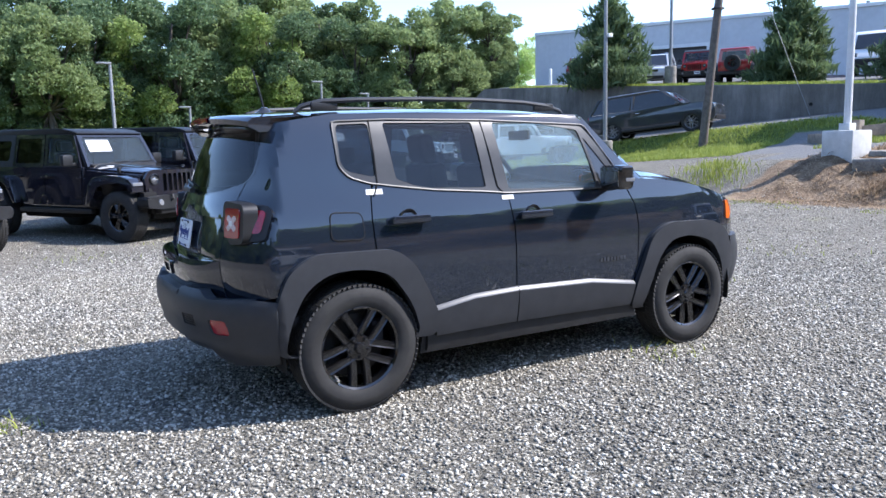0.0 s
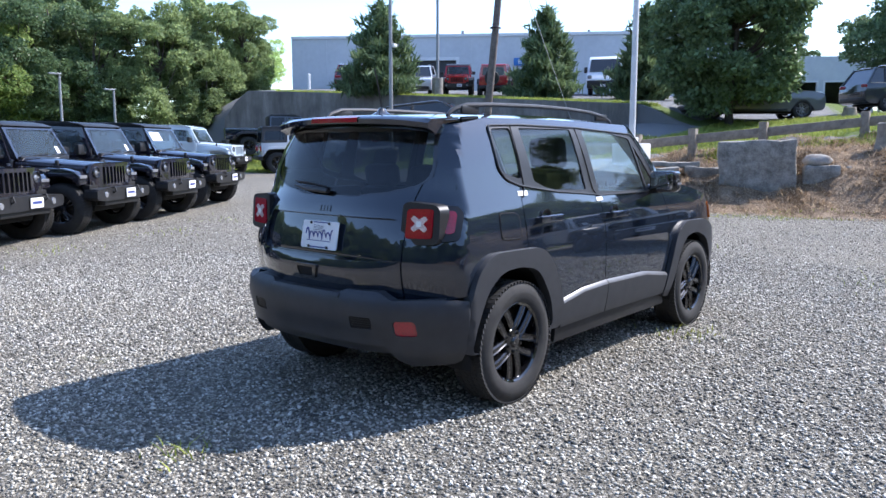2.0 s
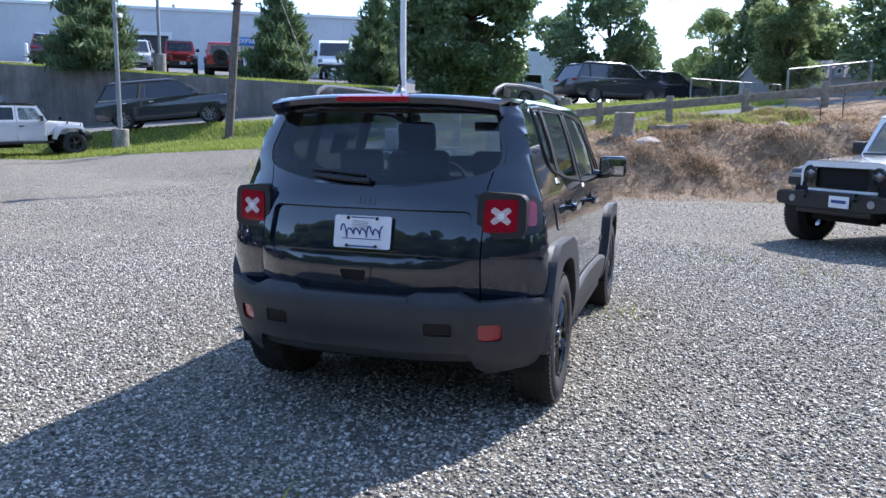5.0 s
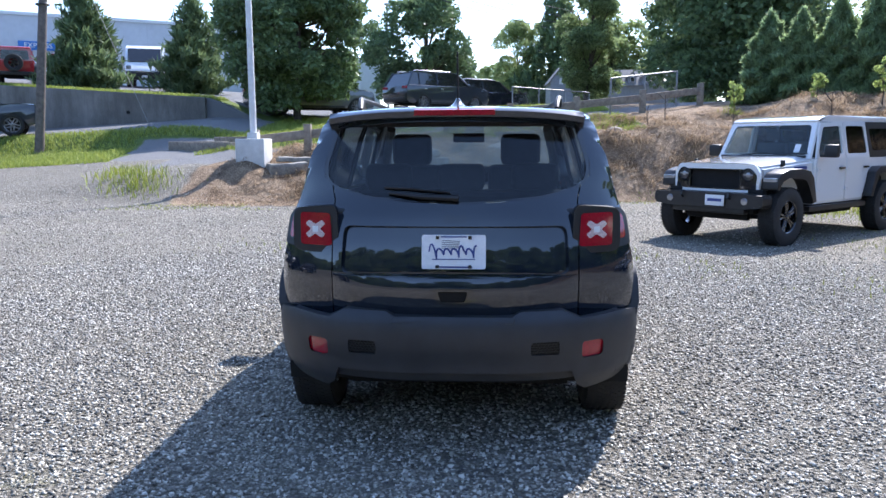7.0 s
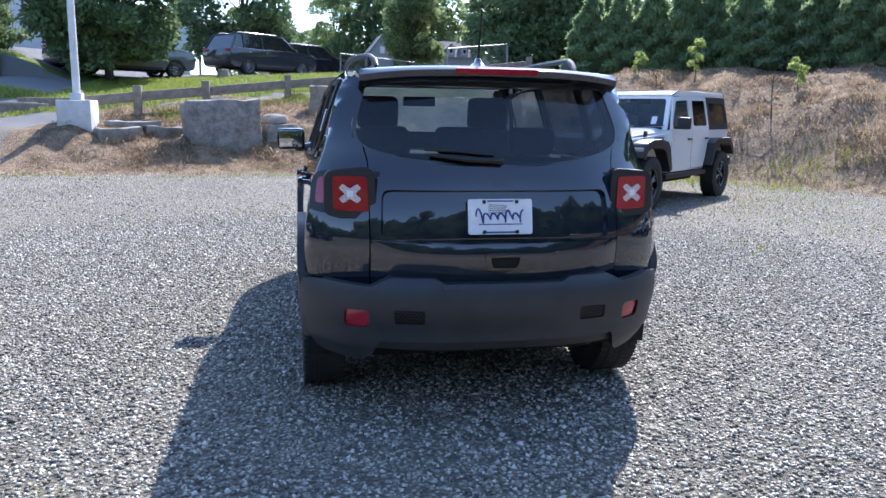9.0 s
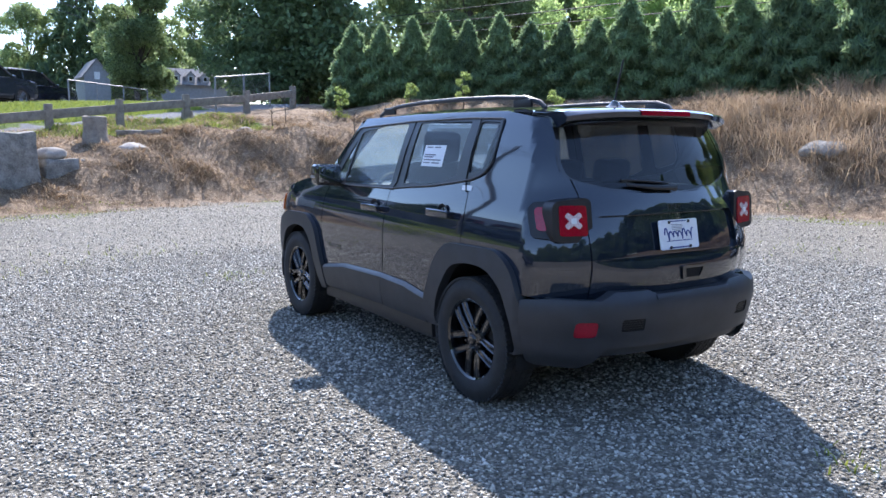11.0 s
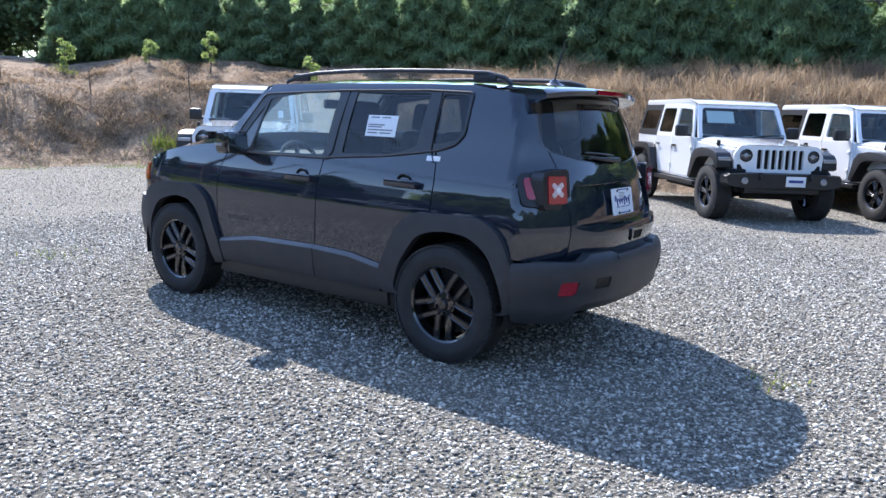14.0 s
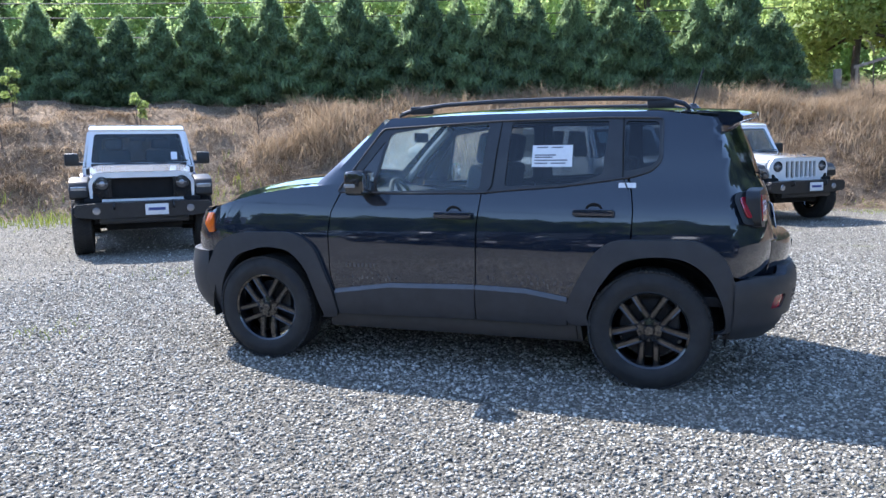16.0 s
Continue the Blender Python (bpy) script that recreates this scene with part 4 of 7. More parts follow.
    # small paper tags on the door edges
    skin_part("paper_tag", skin(rect(-1.185, 1.183, -1.085, 1.212), at, step=0, rim=0.001, d=0.003), PAPER, car, "small white paper tag")
    if s < 0:
        skin_part("paper_tag", skin(rect(-0.30, 1.110, -0.215, 1.136), at, step=0, rim=0.001, d=0.003), PAPER, car, "small white paper tag")
        # fuel flap and model badge
        flap = [rounded([(-1.420, 0.955), (-1.225, 0.950), (-1.232, 1.090), (-1.415, 1.100)], 0.035)]
        skin_part("fuel_flap", skin(flap[0], at, step=0.05, rim=0.010, d=0.004), BLACK_PAINT, car, "black fuel flap")
        bm = bmesh.new()
        fp = flap[0]
        add_tube(bm, [at(x, z, 0.001) for x, z in fp + fp[:1]], 0.0045, 5, False)
        part("flap_joint", bm, DARK_CAVITY, car)
    badge = bmesh.new()
    for k in range(8):
        u = 0.44 + 0.029 * k
        add_skin(badge, rect(u, 0.662, u + 0.019, 0.690, 0.004), at, step=0, rim=0.003, d=0.004)
    skin_part("model_badge", badge, GREY_PAINT, door_front, "grey raised badge bars")

# paper price sheet inside the left rear window
left = HULL.side(1)
sheet = skin_part("price_sheet", skin(rect(-0.805, 1.305, -0.560, 1.435), left, step=0.06, rim=0, d=-0.004), PAPER, car, "white printed sheet behind the glass")
for k, (u, w) in enumerate(((-0.78, 0.07), (-0.69, 0.07), (-0.79, 0.13), (-0.79, 0.11), (-0.79, 0.20), (-0.79, 0.08), (-0.69, 0.09))):
    z = (1.422, 1.422, 1.376, 1.363, 1.345, 1.327, 1.327)[k]
    skin_part("print_line", skin(rect(-0.575 - (u + 0.79) - w, z - 0.004, -0.575 - (u + 0.79), z + 0.004), left, step=0, rim=0, d=-0.0035), INK_GREY, sheet)

# roof
roof_mid = curve((-1.75, 1.632), (-1.5, 1.652), (-1.0, 1.672), (-0.4, 1.680), (0.1, 1.668), (0.47, 1.630))
roof_edge = curve((-1.75, 1.598), (-1.3, 1.624), (-0.31, 1.632), (0.47, 1.612))
bm = bmesh.new()
rows = []
for i in range(25):
    x = 0.47 - 2.10 * i / 24
    row = []
    for j in range(-12, 13):
        v = j / 12
        ze, zm = float(roof_edge(x)), float(roof_mid(x))
        half = float(HULL.width(ze)) * (1.0 if x > -1.3 else (1 - min((-1.3 - x) / 0.47, 1.0) ** 3 * 0.35) ** (1 / 3))
        front_bow = 0.05 * (1 - v * v) * max(0.0, 1 - (0.47 - x) / 0.4)
        row.append(bm.verts.new((x + front_bow, v * half, ze + (zm - ze) * (1 - abs(v) ** 3.2))))
    rows.append(row)
for p, q in zip(rows, rows[1:]):
    for j in range(24):
        bm.faces.new((p[j], p[j + 1], q[j + 1], q[j]))
part("roof", bm, BLACK_PAINT, car, "black roof")

# roof spoiler with the high stop lamp
bm = bmesh.new()
rings = []
for j in range(-14, 15):
    v = j / 14
    y = v * 0.612
    tail = -1.868 + 0.105 * abs(v) ** 2.6
    drop = 0.030 * abs(v) ** 3
    rings.append([bm.verts.new((x, y, z - drop)) for x, z in ((-1.50, 1.655), (-1.62, 1.648), (-1.74, 1.640), (tail + 0.02, 1.630), (tail, 1.617), (tail + 0.004, 1.590), (tail + 0.05, 1.570), (-1.71, 1.562), (-1.60, 1.57))])
for p, q in zip(rings, rings[1:]):
    for k in range(9):
        bm.faces.new((p[k], p[(k + 1) % 9], q[(k + 1) % 9], q[k]))
bm.faces.new(rings[0])
bm.faces.new(rings[-1][::-1])
spoiler = part("roof_spoiler", bm, BLACK_PAINT, car, "black roof spoiler")
part("spoiler_base", box((-1.545, 0, 1.585), (0.19, 1.20, 0.07), 0.01), GLOSS_BLACK, spoiler)
bm = bmesh.new()
rings = []
for j in range(-6, 7):
    y = 0.188 * j / 6
    tail = -1.868 + 0.105 * abs(y / 0.585) ** 2.6
    rings.append([bm.verts.new((tail + dx, y, z)) for dx, z in ((0.03, 1.632), (-0.004, 1.621), (-0.006, 1.597), (0.03, 1.588))])
for p, q in zip(rings, rings[1:]):
    for k in range(3):
        bm.faces.new((p[k], p[k + 1], q[k + 1], q[k]))
part("stop_lamp", bm, RED_LENS, spoiler, "red high stop lamp")

# tailgate with its recess, glass, wiper, handle and plate
glass = rounded([(0.575, 1.545), (-0.575, 1.545), (-0.628, 1.36), (-0.618, 1.295), (-0.57, 1.262), (-0.41, 1.222), (-0.2, 1.200), (0.0, 1.193), (0.2, 1.200), (0.41, 1.222), (0.57, 1.262), (0.618, 1.295), (0.628, 1.36)], 0.03)
recess = rounded([(-0.535, 0.865), (0.535, 0.865), (0.525, 1.085), (-0.525, 1.085)], 0.04)
ring = [(-0.577, 0.858), (0.577, 0.858), (0.577, 1.20), (0.592, 1.266), (0.41, 1.215), (0.2, 1.193), (0.0, 1.186), (-0.2, 1.193), (-0.41, 1.215), (-0.592, 1.266), (-0.577, 1.20)]
gate = skin_part("tailgate", skin(ring, HULL.rear, (recess,), 0.05, 0.026), BLACK_PAINT, car, "black tailgate")
skin_part("plate_recess", skin(recess, HULL.rear, (), 0.06, 0.0, -0.022), BLACK_PAINT, gate)
skin_part("tailgate_foot", skin([(-0.577, 0.668), (0.577, 0.668), (0.577, 0.862), (-0.577, 0.862)], gate_low, (), 0.04, 0.115), BLACK_PAINT, gate, "black swelling foot of the tailgate")
around = rounded([(0.60, 1.568), (-0.60, 1.568), (-0.645, 1.36), (-0.640, 1.300), (-0.59, 1.262), (-0.41, 1.212), (0.0, 1.184), (0.41, 1.212), (0.59, 1.262), (0.640, 1.300), (0.645, 1.36)], 0.03)
skin_part("glass_surround", skin(around, HULL.rear, (glass,), 0.06, 0.012, 0.001), GLOSS_BLACK, gate)
skin_part("rear_window", skin(glass, HULL.rear, (), 0.06, 0.0, -0.004), GLASS_DARK, gate, "tinted rear window")
wiper = bmesh.new()
add_tube(wiper, [HULL.rear(-0.02, 1.215, 0.025), HULL.rear(0.15, 1.222, 0.03), HULL.rear(0.31, 1.238, 0.018)], [0.016, 0.013, 0.006], 8)
add_tube(wiper, [HULL.rear(0.02, 1.240, 0.014), HULL.rear(0.2, 1.256, 0.012), HULL.rear(0.33, 1.262, 0.010)], 0.006, 6)
part("rear_wiper", wiper, BLACK_PLASTIC, gate, "black rear wiper")
handle = bmesh.new()
add_skin(handle, rounded([(-0.074, 0.744), (0.074, 0.744), (0.094, 0.822), (-0.094, 0.822)], 0.015), gate_low, (rounded([(-0.054, 0.757), (0.054, 0.757), (0.068, 0.806), (-0.068, 0.806)], 0.012),), 0.05, 0.03, 0.012)
grip = skin_part("gate_handle", handle, GLOSS_BLACK, gate, "black tailgate handle")
skin_part("handle_hollow", skin(rounded([(-0.054, 0.757), (0.054, 0.757), (0.068, 0.806), (-0.068, 0.806)], 0.012), gate_low, (), 0.05, 0, 0.003), DARK_CAVITY, grip)
badge = bmesh.new()
for k in range(4):
    add_skin(badge, rect(-0.05 + 0.026 * k, 1.105, -0.05 + 0.026 * k + 0.018, 1.135, 0.004), HULL.rear, step=0, rim=0.003, d=0.004)
skin_part("gate_badge", badge, GLOSS_BLACK, gate, "black raised badge bars")
plate_at = lambda u, v, d: (-2.008 + 0.19 * (v - 0.85) - d, u, v)
plate = skin_part("number_plate", skin(rect(-0.148, 0.893, 0.148, 1.048, 0.012), plate_at, step=0, rim=0.006, d=0.004), PAPER, gate, "white dealer plate with blue script bars")
wave = [(0.108 - 0.216 * k / 120 + 0.006 * math.sin(k * 0.33 + 1.0), 0.972 + (0.034 if k < 14 else 0.027 if 70 < k < 84 or k > 108 else 0.014) * math.sin(k * 0.33)) for k in range(121)]
part("script", tube([plate_at(u, v, 0.005) for u, v in wave], 0.0042, 4), INK_BLUE, plate, "blue flowing stroke")
for u0, v0, u1, v1 in ((-0.10, 0.936, 0.10, 0.940), (-0.06, 1.037, 0.06, 1.043), (-0.085, 0.899, 0.085, 0.906)):
    skin_part("print_bar", skin(rect(u0, v0, u1, v1), plate_at, step=0, rim=0, d=0.006), INK_BLUE, plate, "dark blue bar")
for k in range(5):
    skin_part("flag_stripe", skin([(-0.03 + 0.002 * k, 1.020 - 0.007 * k), (0.055, 1.026 - 0.009 * k), (0.055, 1.023 - 0.009 * k), (-0.03 + 0.002 * k, 1.017 - 0.007 * k)], plate_at, step=0, rim=0, d=0.0055), INK_GREY, plate)
for u in (-0.075, 0.075):
    for v in (0.905, 1.037):
        part("plate_bolt", box((-2.018 + 0.19 * (v - 0.85), u, v), (0.006, 0.016, 0.016), 0.003), BLACK_PLASTIC, plate)

# rear bumper
ring = [(0.78, 0.680), (0.585, 0.672), (0.50, 0.712), (0.31, 0.712), (0.265, 0.690), (-0.265, 0.690), (-0.31, 0.712), (-0.50, 0.712), (-0.585, 0.672), (-0.78, 0.680)] + [(-0.78, z) for z in (0.65, 0.6, 0.55, 0.5, 0.45, 0.40, 0.35, 0.312)] + [(-0.62, 0.302), (-0.578, 0.340), (-0.545, 0.425), (0.545, 0.425), (0.578, 0.340), (0.62, 0.302)] + [(0.78, z) for z in (0.312, 0.35, 0.40, 0.45, 0.5, 0.55, 0.6, 0.65)]
vents = [rounded([(k * 0.355, 0.512), (k * 0.485, 0.512), (k * 0.485, 0.575), (k * 0.355, 0.575)], 0.01) for k in (1, -1)]
lamps = [rect(k * 0.645 - 0.052, 0.482, k * 0.645 + 0.052, 0.566, 0.022) for k in (1, -1)]
bumper = skin_part("rear_bumper", skin(ring, BUMPER.rear, vents + lamps, 0.05, 0.05), CLADDING, car, "grey plastic rear bumper")
for k, (v, l) in enumerate(zip(vents, lamps)):
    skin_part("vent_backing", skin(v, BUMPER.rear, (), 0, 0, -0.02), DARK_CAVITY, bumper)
    grid = bmesh.new()
    sgn = 1 if k == 0 else -1
    for row in range(5):
        for col in range(8):
            u = sgn * (0.362 + 0.0165 * col + 0.008 * (row % 2))
            add_skin(grid, rect(u - 0.0025, 0.512 + 0.0126 * row, u + 0.0025, 0.5246 + 0.0126 * row), BUMPER.rear, step=0, rim=0.006, d=-0.006)
        z = 0.5246 + 0.0126 * row
        if row < 4:
            add_skin(grid, rect(min(sgn * 0.357, sgn * 0.483), z - 0.002, max(sgn * 0.357, sgn * 0.483), z + 0.002), BUMPER.rear, step=0.03, rim=0.006, d=-0.006)
    skin_part("vent_mesh", grid, BLACK_PLASTIC, bumper)
    skin_part("reflector", skin(l, BUMPER.rear, (), 0.03, 0.01, -0.010), RED_LENS, bumper, "red bumper reflector")
ring = [(-0.56, 0.375), (0.56, 0.375), (0.56, 0.45), (-0.56, 0.45)]
skin_part("lower_valance", skin(ring, BUMPER.rear, (), 0.06, 0.03, -0.035), CLADDING, bumper, "grey lower valance")
part("bumper_shelf", prism([(-2.118, 0.66), (-2.105, 0.690), (-1.93, 0.695), (-1.93, 0.66)], -0.28, 0.28, "y", 0.008), CLADDING, bumper)
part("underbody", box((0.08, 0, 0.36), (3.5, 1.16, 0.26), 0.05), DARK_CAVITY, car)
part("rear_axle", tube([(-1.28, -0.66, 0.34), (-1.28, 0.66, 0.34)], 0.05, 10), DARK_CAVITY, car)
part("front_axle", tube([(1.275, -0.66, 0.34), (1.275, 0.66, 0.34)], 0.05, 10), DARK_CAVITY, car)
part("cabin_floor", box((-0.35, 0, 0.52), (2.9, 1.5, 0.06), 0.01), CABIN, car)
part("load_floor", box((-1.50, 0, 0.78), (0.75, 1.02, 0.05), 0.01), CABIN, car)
for s in (-1, 1):
    part("door_trim", box((-0.05, s * 0.755, 0.83), (1.7, 0.03, 0.56), 0.008), CABIN, car)
    part("load_trim", box((-1.45, s * 0.60, 0.98), (0.7, 0.05, 0.44), 0.02), CABIN, car)

# antenna
part("antenna_base", lathe([(0.0, 0.045), (0.012, 0.04), (0.022, 0.02), (0.04, 0.004), (0.046, 0.0)], 16, "z"), GLOSS_BLACK, car, "black antenna foot", 35, Matrix.Translation((-1.475, 0.0, 1.652)) @ Matrix.Diagonal((1.7, 1, 1, 1)))
part("antenna_rod", tube([(-1.475, 0, 1.68), (-1.50, 0, 1.79), (-1.535, 0, 1.92)], [0.006, 0.0055, 0.0045], 6), BLACK_PLASTIC, car, "thin black antenna rod")

# bonnet, windscreen and front end
bm = bmesh.new()
rows = []
for i in range(17):
    x = 0.72 + 1.06 * i / 16
    ze = float(hood_line(x))
    half = abs(HULL.side(1)(x, ze)[1]) - 0.004
    rows.append([bm.verts.new((x + 0.16 * (1 - v * v) * (i / 16) + 0.22 * (1 - v * v) * (1 - i / 16), v * half, ze + 0.045 * (1 - abs(v) ** 2.4) - (0.0 if i < 14 else 0.02 * (i - 13)) + (0.018 if abs(v) < 0.72 else 0.0) * (1 - i / 20))) for v in (j / 14 for j in range(-14, 15))])
for p, q in zip(rows, rows[1:]):
    for j in range(28):
        bm.faces.new((p[j], q[j], q[j + 1], p[j + 1]))
part("bonnet", bm, BLACK_PAINT, car, "black bonnet")
bm = bmesh.new()
rows = []
for i in range(9):
    t = i / 8
    half = 0.745 - 0.14 * t
    rows.append([bm.verts.new((0.93 - 0.48 * t + 0.13 * (1 - v * v), v * half, 1.185 + 0.44 * t)) for v in (j / 8 for j in range(-8, 9))])
for p, q in zip(rows, rows[1:]):
    for j in range(16):
        bm.faces.new((p[j], p[j + 1], q[j + 1], q[j]))
part("windscreen", bm, GLASS_WIND, car, "clear windscreen")
ring = [(-0.62, 0.70), (0.62, 0.70), (0.62, 1.02), (-0.62, 1.02)]
slots = [rect(-0.35 + 0.1 * k - 0.025, 0.80, -0.35 + 0.1 * k + 0.025, 0.98, 0.02) for k in range(1, 7)]
skin_part("front_panel", skin(ring, HULL.front, slots, 0.08, 0.03), BLACK_PAINT, car)
part("grille_backing", box((1.9, 0, 0.88), (0.02, 1.0, 0.26)), DARK_CAVITY, car)
ring = [(-0.66, 0.30), (0.66, 0.30), (0.66, 0.73), (-0.66, 0.73)]
bm = skin(ring, BUMPER.front, (), 0.08, 0.05)
for s in (-1, 1):
    add_skin(bm, [(1.72, 0.30)] + [(BUMPER.front(s * 0.66, z)[0], z) for z in (0.30, 0.45, 0.6, 0.73)] + [(1.74, 0.73)], BUMPER.side(s), step=0.08, rim=0.04)
    corner = [(1.70, 0.73)] + [(HULL.front(s * 0.62, z)[0], z) for z in (0.73, 0.85, 0.95, 1.0)] + [(1.73, 1.0)]
    skin_part("front_corner", skin(corner, HULL.side(s), step=0.06, rim=0.02, d=0.001), BLACK_PAINT, car)
skin_part("front_bumper", bm, CLADDING, car, "grey plastic front bumper")

# cabin
def add_seat(x, y, width, height=0.66, lean=0.18):
    bm = bmesh.new()
    add_box(bm, (x + 0.18, y, 0.66), (0.50, width, 0.16), 0.05)
    back = Matrix.Translation((x - 0.08, y, 0.70)) @ Matrix.Rotation(-lean, 4, "Y")
    add_box(bm, (0, 0, height / 2), (0.13, width, height), 0.05, back, 3)
    seat = part("seat", bm, CABIN, car, "black cloth seat")
    for side in (0,) if width < 0.7 else (-0.42, 0.0, 0.42):
        head = bmesh.new()
        add_box(head, (0, side, height + (0.11 if width < 0.7 else 0.08)), (0.11, 0.27, 0.21 if width < 0.7 else 0.15), 0.054 if width < 0.7 else 0.05, back, 5)
        add_tube(head, [back @ Vector((0, side - 0.06, height - 0.02)), back @ Vector((0, side - 0.06, height + 0.08))], 0.007, 6)
        add_tube(head, [back @ Vector((0, side + 0.06, height - 0.02)), back @ Vector((0, side + 0.06, height + 0.08))], 0.007, 6)
        part("headrest", head, CABIN, seat)


add_seat(0.02, 0.37, 0.44, 0.62)
add_seat(0.02, -0.37, 0.44, 0.62)
add_seat(-0.86, 0.0, 1.24, 0.50)
part("dashboard", prism([(0.45, 0.62), (0.50, 1.02), (0.58, 1.10), (0.95, 1.14), (1.0, 0.6)], -0.70, 0.70, "y", 0.03), CABIN, car, "black dashboard")
steer = bmesh.new()
tilt = Matrix.Translation((0.42, 0.37, 1.04)) @ Matrix.Rotation(radians(-66), 4, "Y")
add_tube(steer, [tilt @ Vector((0.185 * math.cos(a), 0.185 * math.sin(a), 0)) for a in (2 * math.pi * k / 28 for k in range(29))], 0.016, 8, False)
for a in (0.0, math.pi, 1.5 * math.pi):
    add_tube(steer, [tilt @ Vector((0.05 * math.cos(a + math.pi / 2), 0.05 * math.sin(a + math.pi / 2), 0)), tilt @ Vector((0.18 * math.cos(a + math.pi / 2), 0.18 * math.sin(a + math.pi / 2), 0))], 0.016, 6)
add_box(steer, (0, 0, 0), (0.12, 0.14, 0.05), 0.02, tilt)
part("steering_wheel", steer, CABIN, car, "black steering wheel")
part("inside_mirror", box((0.43, 0.0, 1.50), (0.03, 0.24, 0.07), 0.012), CABIN, car)
part("headliner", box((-0.55, 0, 1.605), (1.9, 1.18, 0.02), 0.008), HEADLINER, car)


# ---- plants ----
rng = np.random.default_rng(7)


def leaf_quads(centres, size, up=0.0, long=1.0, normal=None):
    """Small leaf-like quads about the centres, turned at random, or leaning outwards along normal."""
    n = len(centres)
    a = rng.normal(size=(n, 3))
    if normal is not None:
        a = a * 0.8 + normal * 0.75
    a[:, 2] += up
    a /= np.linalg.norm(a, axis=1, keepdims=True)
    b = np.cross(a, rng.normal(size=(n, 3)))
    b /= np.linalg.norm(b, axis=1, keepdims=True) + 1e-9
    s = size * rng.uniform(0.55, 1.25, (n, 1))
    a, b = a * s * long, b * s * 0.5
    verts = np.stack([centres - a * 0.5, centres + b * 0.55 - a * 0.05, centres + a * 0.5, centres - b * 0.55 - a * 0.05], 1).reshape(-1, 3)
    return verts, np.arange(4 * n).reshape(n, 4)


def crown_points(lobes, each, shell=0.55):
    """Points in the outer part of a set of lobes (x, y, z, radius, squash)."""
    out, ways = [], []
    for x, y, z, r, squash in lobes:
        n = int(each * r * r)
        w = rng.normal(size=(n, 3))
        w /= np.linalg.norm(w, axis=1, keepdims=True)
        w[:, 2] = np.where(w[:, 2] < -0.75, -w[:, 2], w[:, 2])
        rad = r * (shell + (1 - shell) * rng.uniform(0, 1, (n, 1)) ** 0.6) * (1 + 0.16 * np.sin(5 * w[:, :1] + x) * np.sin(4 * w[:, 1:2] + y) + 0.12 * np.sin(9 * w[:, 2:3] + z))
        out.append(w * rad * (1, 1, squash) + (x, y, z))
        ways.append(w)
    return np.concatenate(out), np.concatenate(ways)


def trunk_and_limbs(height, radius, lobes, lean=0.03):
    bm = bmesh.new()
    sway = [Vector((lean * height * math.sin(1.3 * k), lean * height * math.cos(0.9 * k), height * k / 5)) for k in range(6)]
    sway[0] = Vector((0, 0, -0.3))
    add_tube(bm, sway, [radius * f for f in (1.35, 0.95, 0.8, 0.62, 0.42, 0.15)], 9)
    for x, y, z, r, _ in lobes:
        base = sway[2 if z < height * 0.7 else 3]
        tip = Vector((x, y, z))
        mid = (base + tip) / 2 + Vector((0, 0, -0.12 * (tip - base).length))
        add_tube(bm, [base, mid, tip], [radius * 0.4, radius * 0.26, radius * 0.08], 6)
    return bm


def broad_tree(name, m, height, spread, leaf, leaf_size, each, label, seed, group="", bare=0.28, lobes_n=16, girth=0.02):
    """A broad-leaved tree: trunk, limbs to each lobe, and a crown of many leaves."""
    r = random.Random(seed)
    lobes = []
    for k in range(lobes_n):
        t = r.uniform(bare, 0.93)
        reach = spread * (1 - abs((t - 0.55) / 0.62) ** 2.2) * r.uniform(0.35, 0.85)
        a = 2.4 * k + r.uniform(-0.5, 0.5)
        lobes.append((reach * math.cos(a), reach * math.sin(a), height * t, spread * (r.uniform(0.28, 0.46) if lobes_n < 30 else r.uniform(0.22, 0.36)), r.uniform(0.75, 1.0)))
    tree = thing(name, m, label, "tree", group)
    part("trunk", trunk_and_limbs(height * 0.9, height * girth, lobes), BARK, tree, "grey-brown trunk with limbs")
    pts, ways = crown_points(lobes, each)
    verts, faces = leaf_quads(pts, leaf_size, 0.1, 1.0, ways)
    mesh_part("crown", from_arrays("crown", verts, faces, leaf), None, tree, "leafy green crown", 0)
    return tree


def cone_tree(name, m, height, radius, leaf, size, count, label, seed, group="", rugged=0.18, taper=0.9, outwards=0.4, long=1.6):
    """A narrow evergreen: a trunk and a cone of upright sprays with an uneven outline."""
    g = np.random.default_rng(seed)
    t = 1 - np.sqrt(g.uniform(0, 1, count)) * 0.985
    a = g.uniform(0, 2 * np.pi, count)
    profile = radius * (1 - t) ** taper * (0.75 + 0.25 * np.minimum(t / 0.12, 1))
    wobble = 1 + rugged * (np.sin(3 * a + 9 * t) + np.sin(5 * a - 23 * t) + 0.8 * np.sin(37 * t + 2 * a))
    rad = profile * wobble * (0.55 + 0.45 * g.uniform(0, 1, count) ** 0.5)
    pts = np.stack([rad * np.cos(a), rad * np.sin(a), height * t], 1)
    way = np.stack([np.cos(a) * outwards, np.sin(a) * outwards, np.full(count, 0.8)], 1)
    verts, faces = leaf_quads(pts, size, 0.35, long, way)
    tree = thing(name, m, label, "tree", group)
    part("trunk", tube([(0, 0, -0.3), (0.02, 0, height * 0.4), (0, 0.02, height * 0.92)], [radius * 0.09, radius * 0.06, 0.015], 7), BARK, tree)
    mesh_part("crown", from_arrays("crown", verts, faces, leaf), None, tree, "dense green sprays", 0)
    return tree


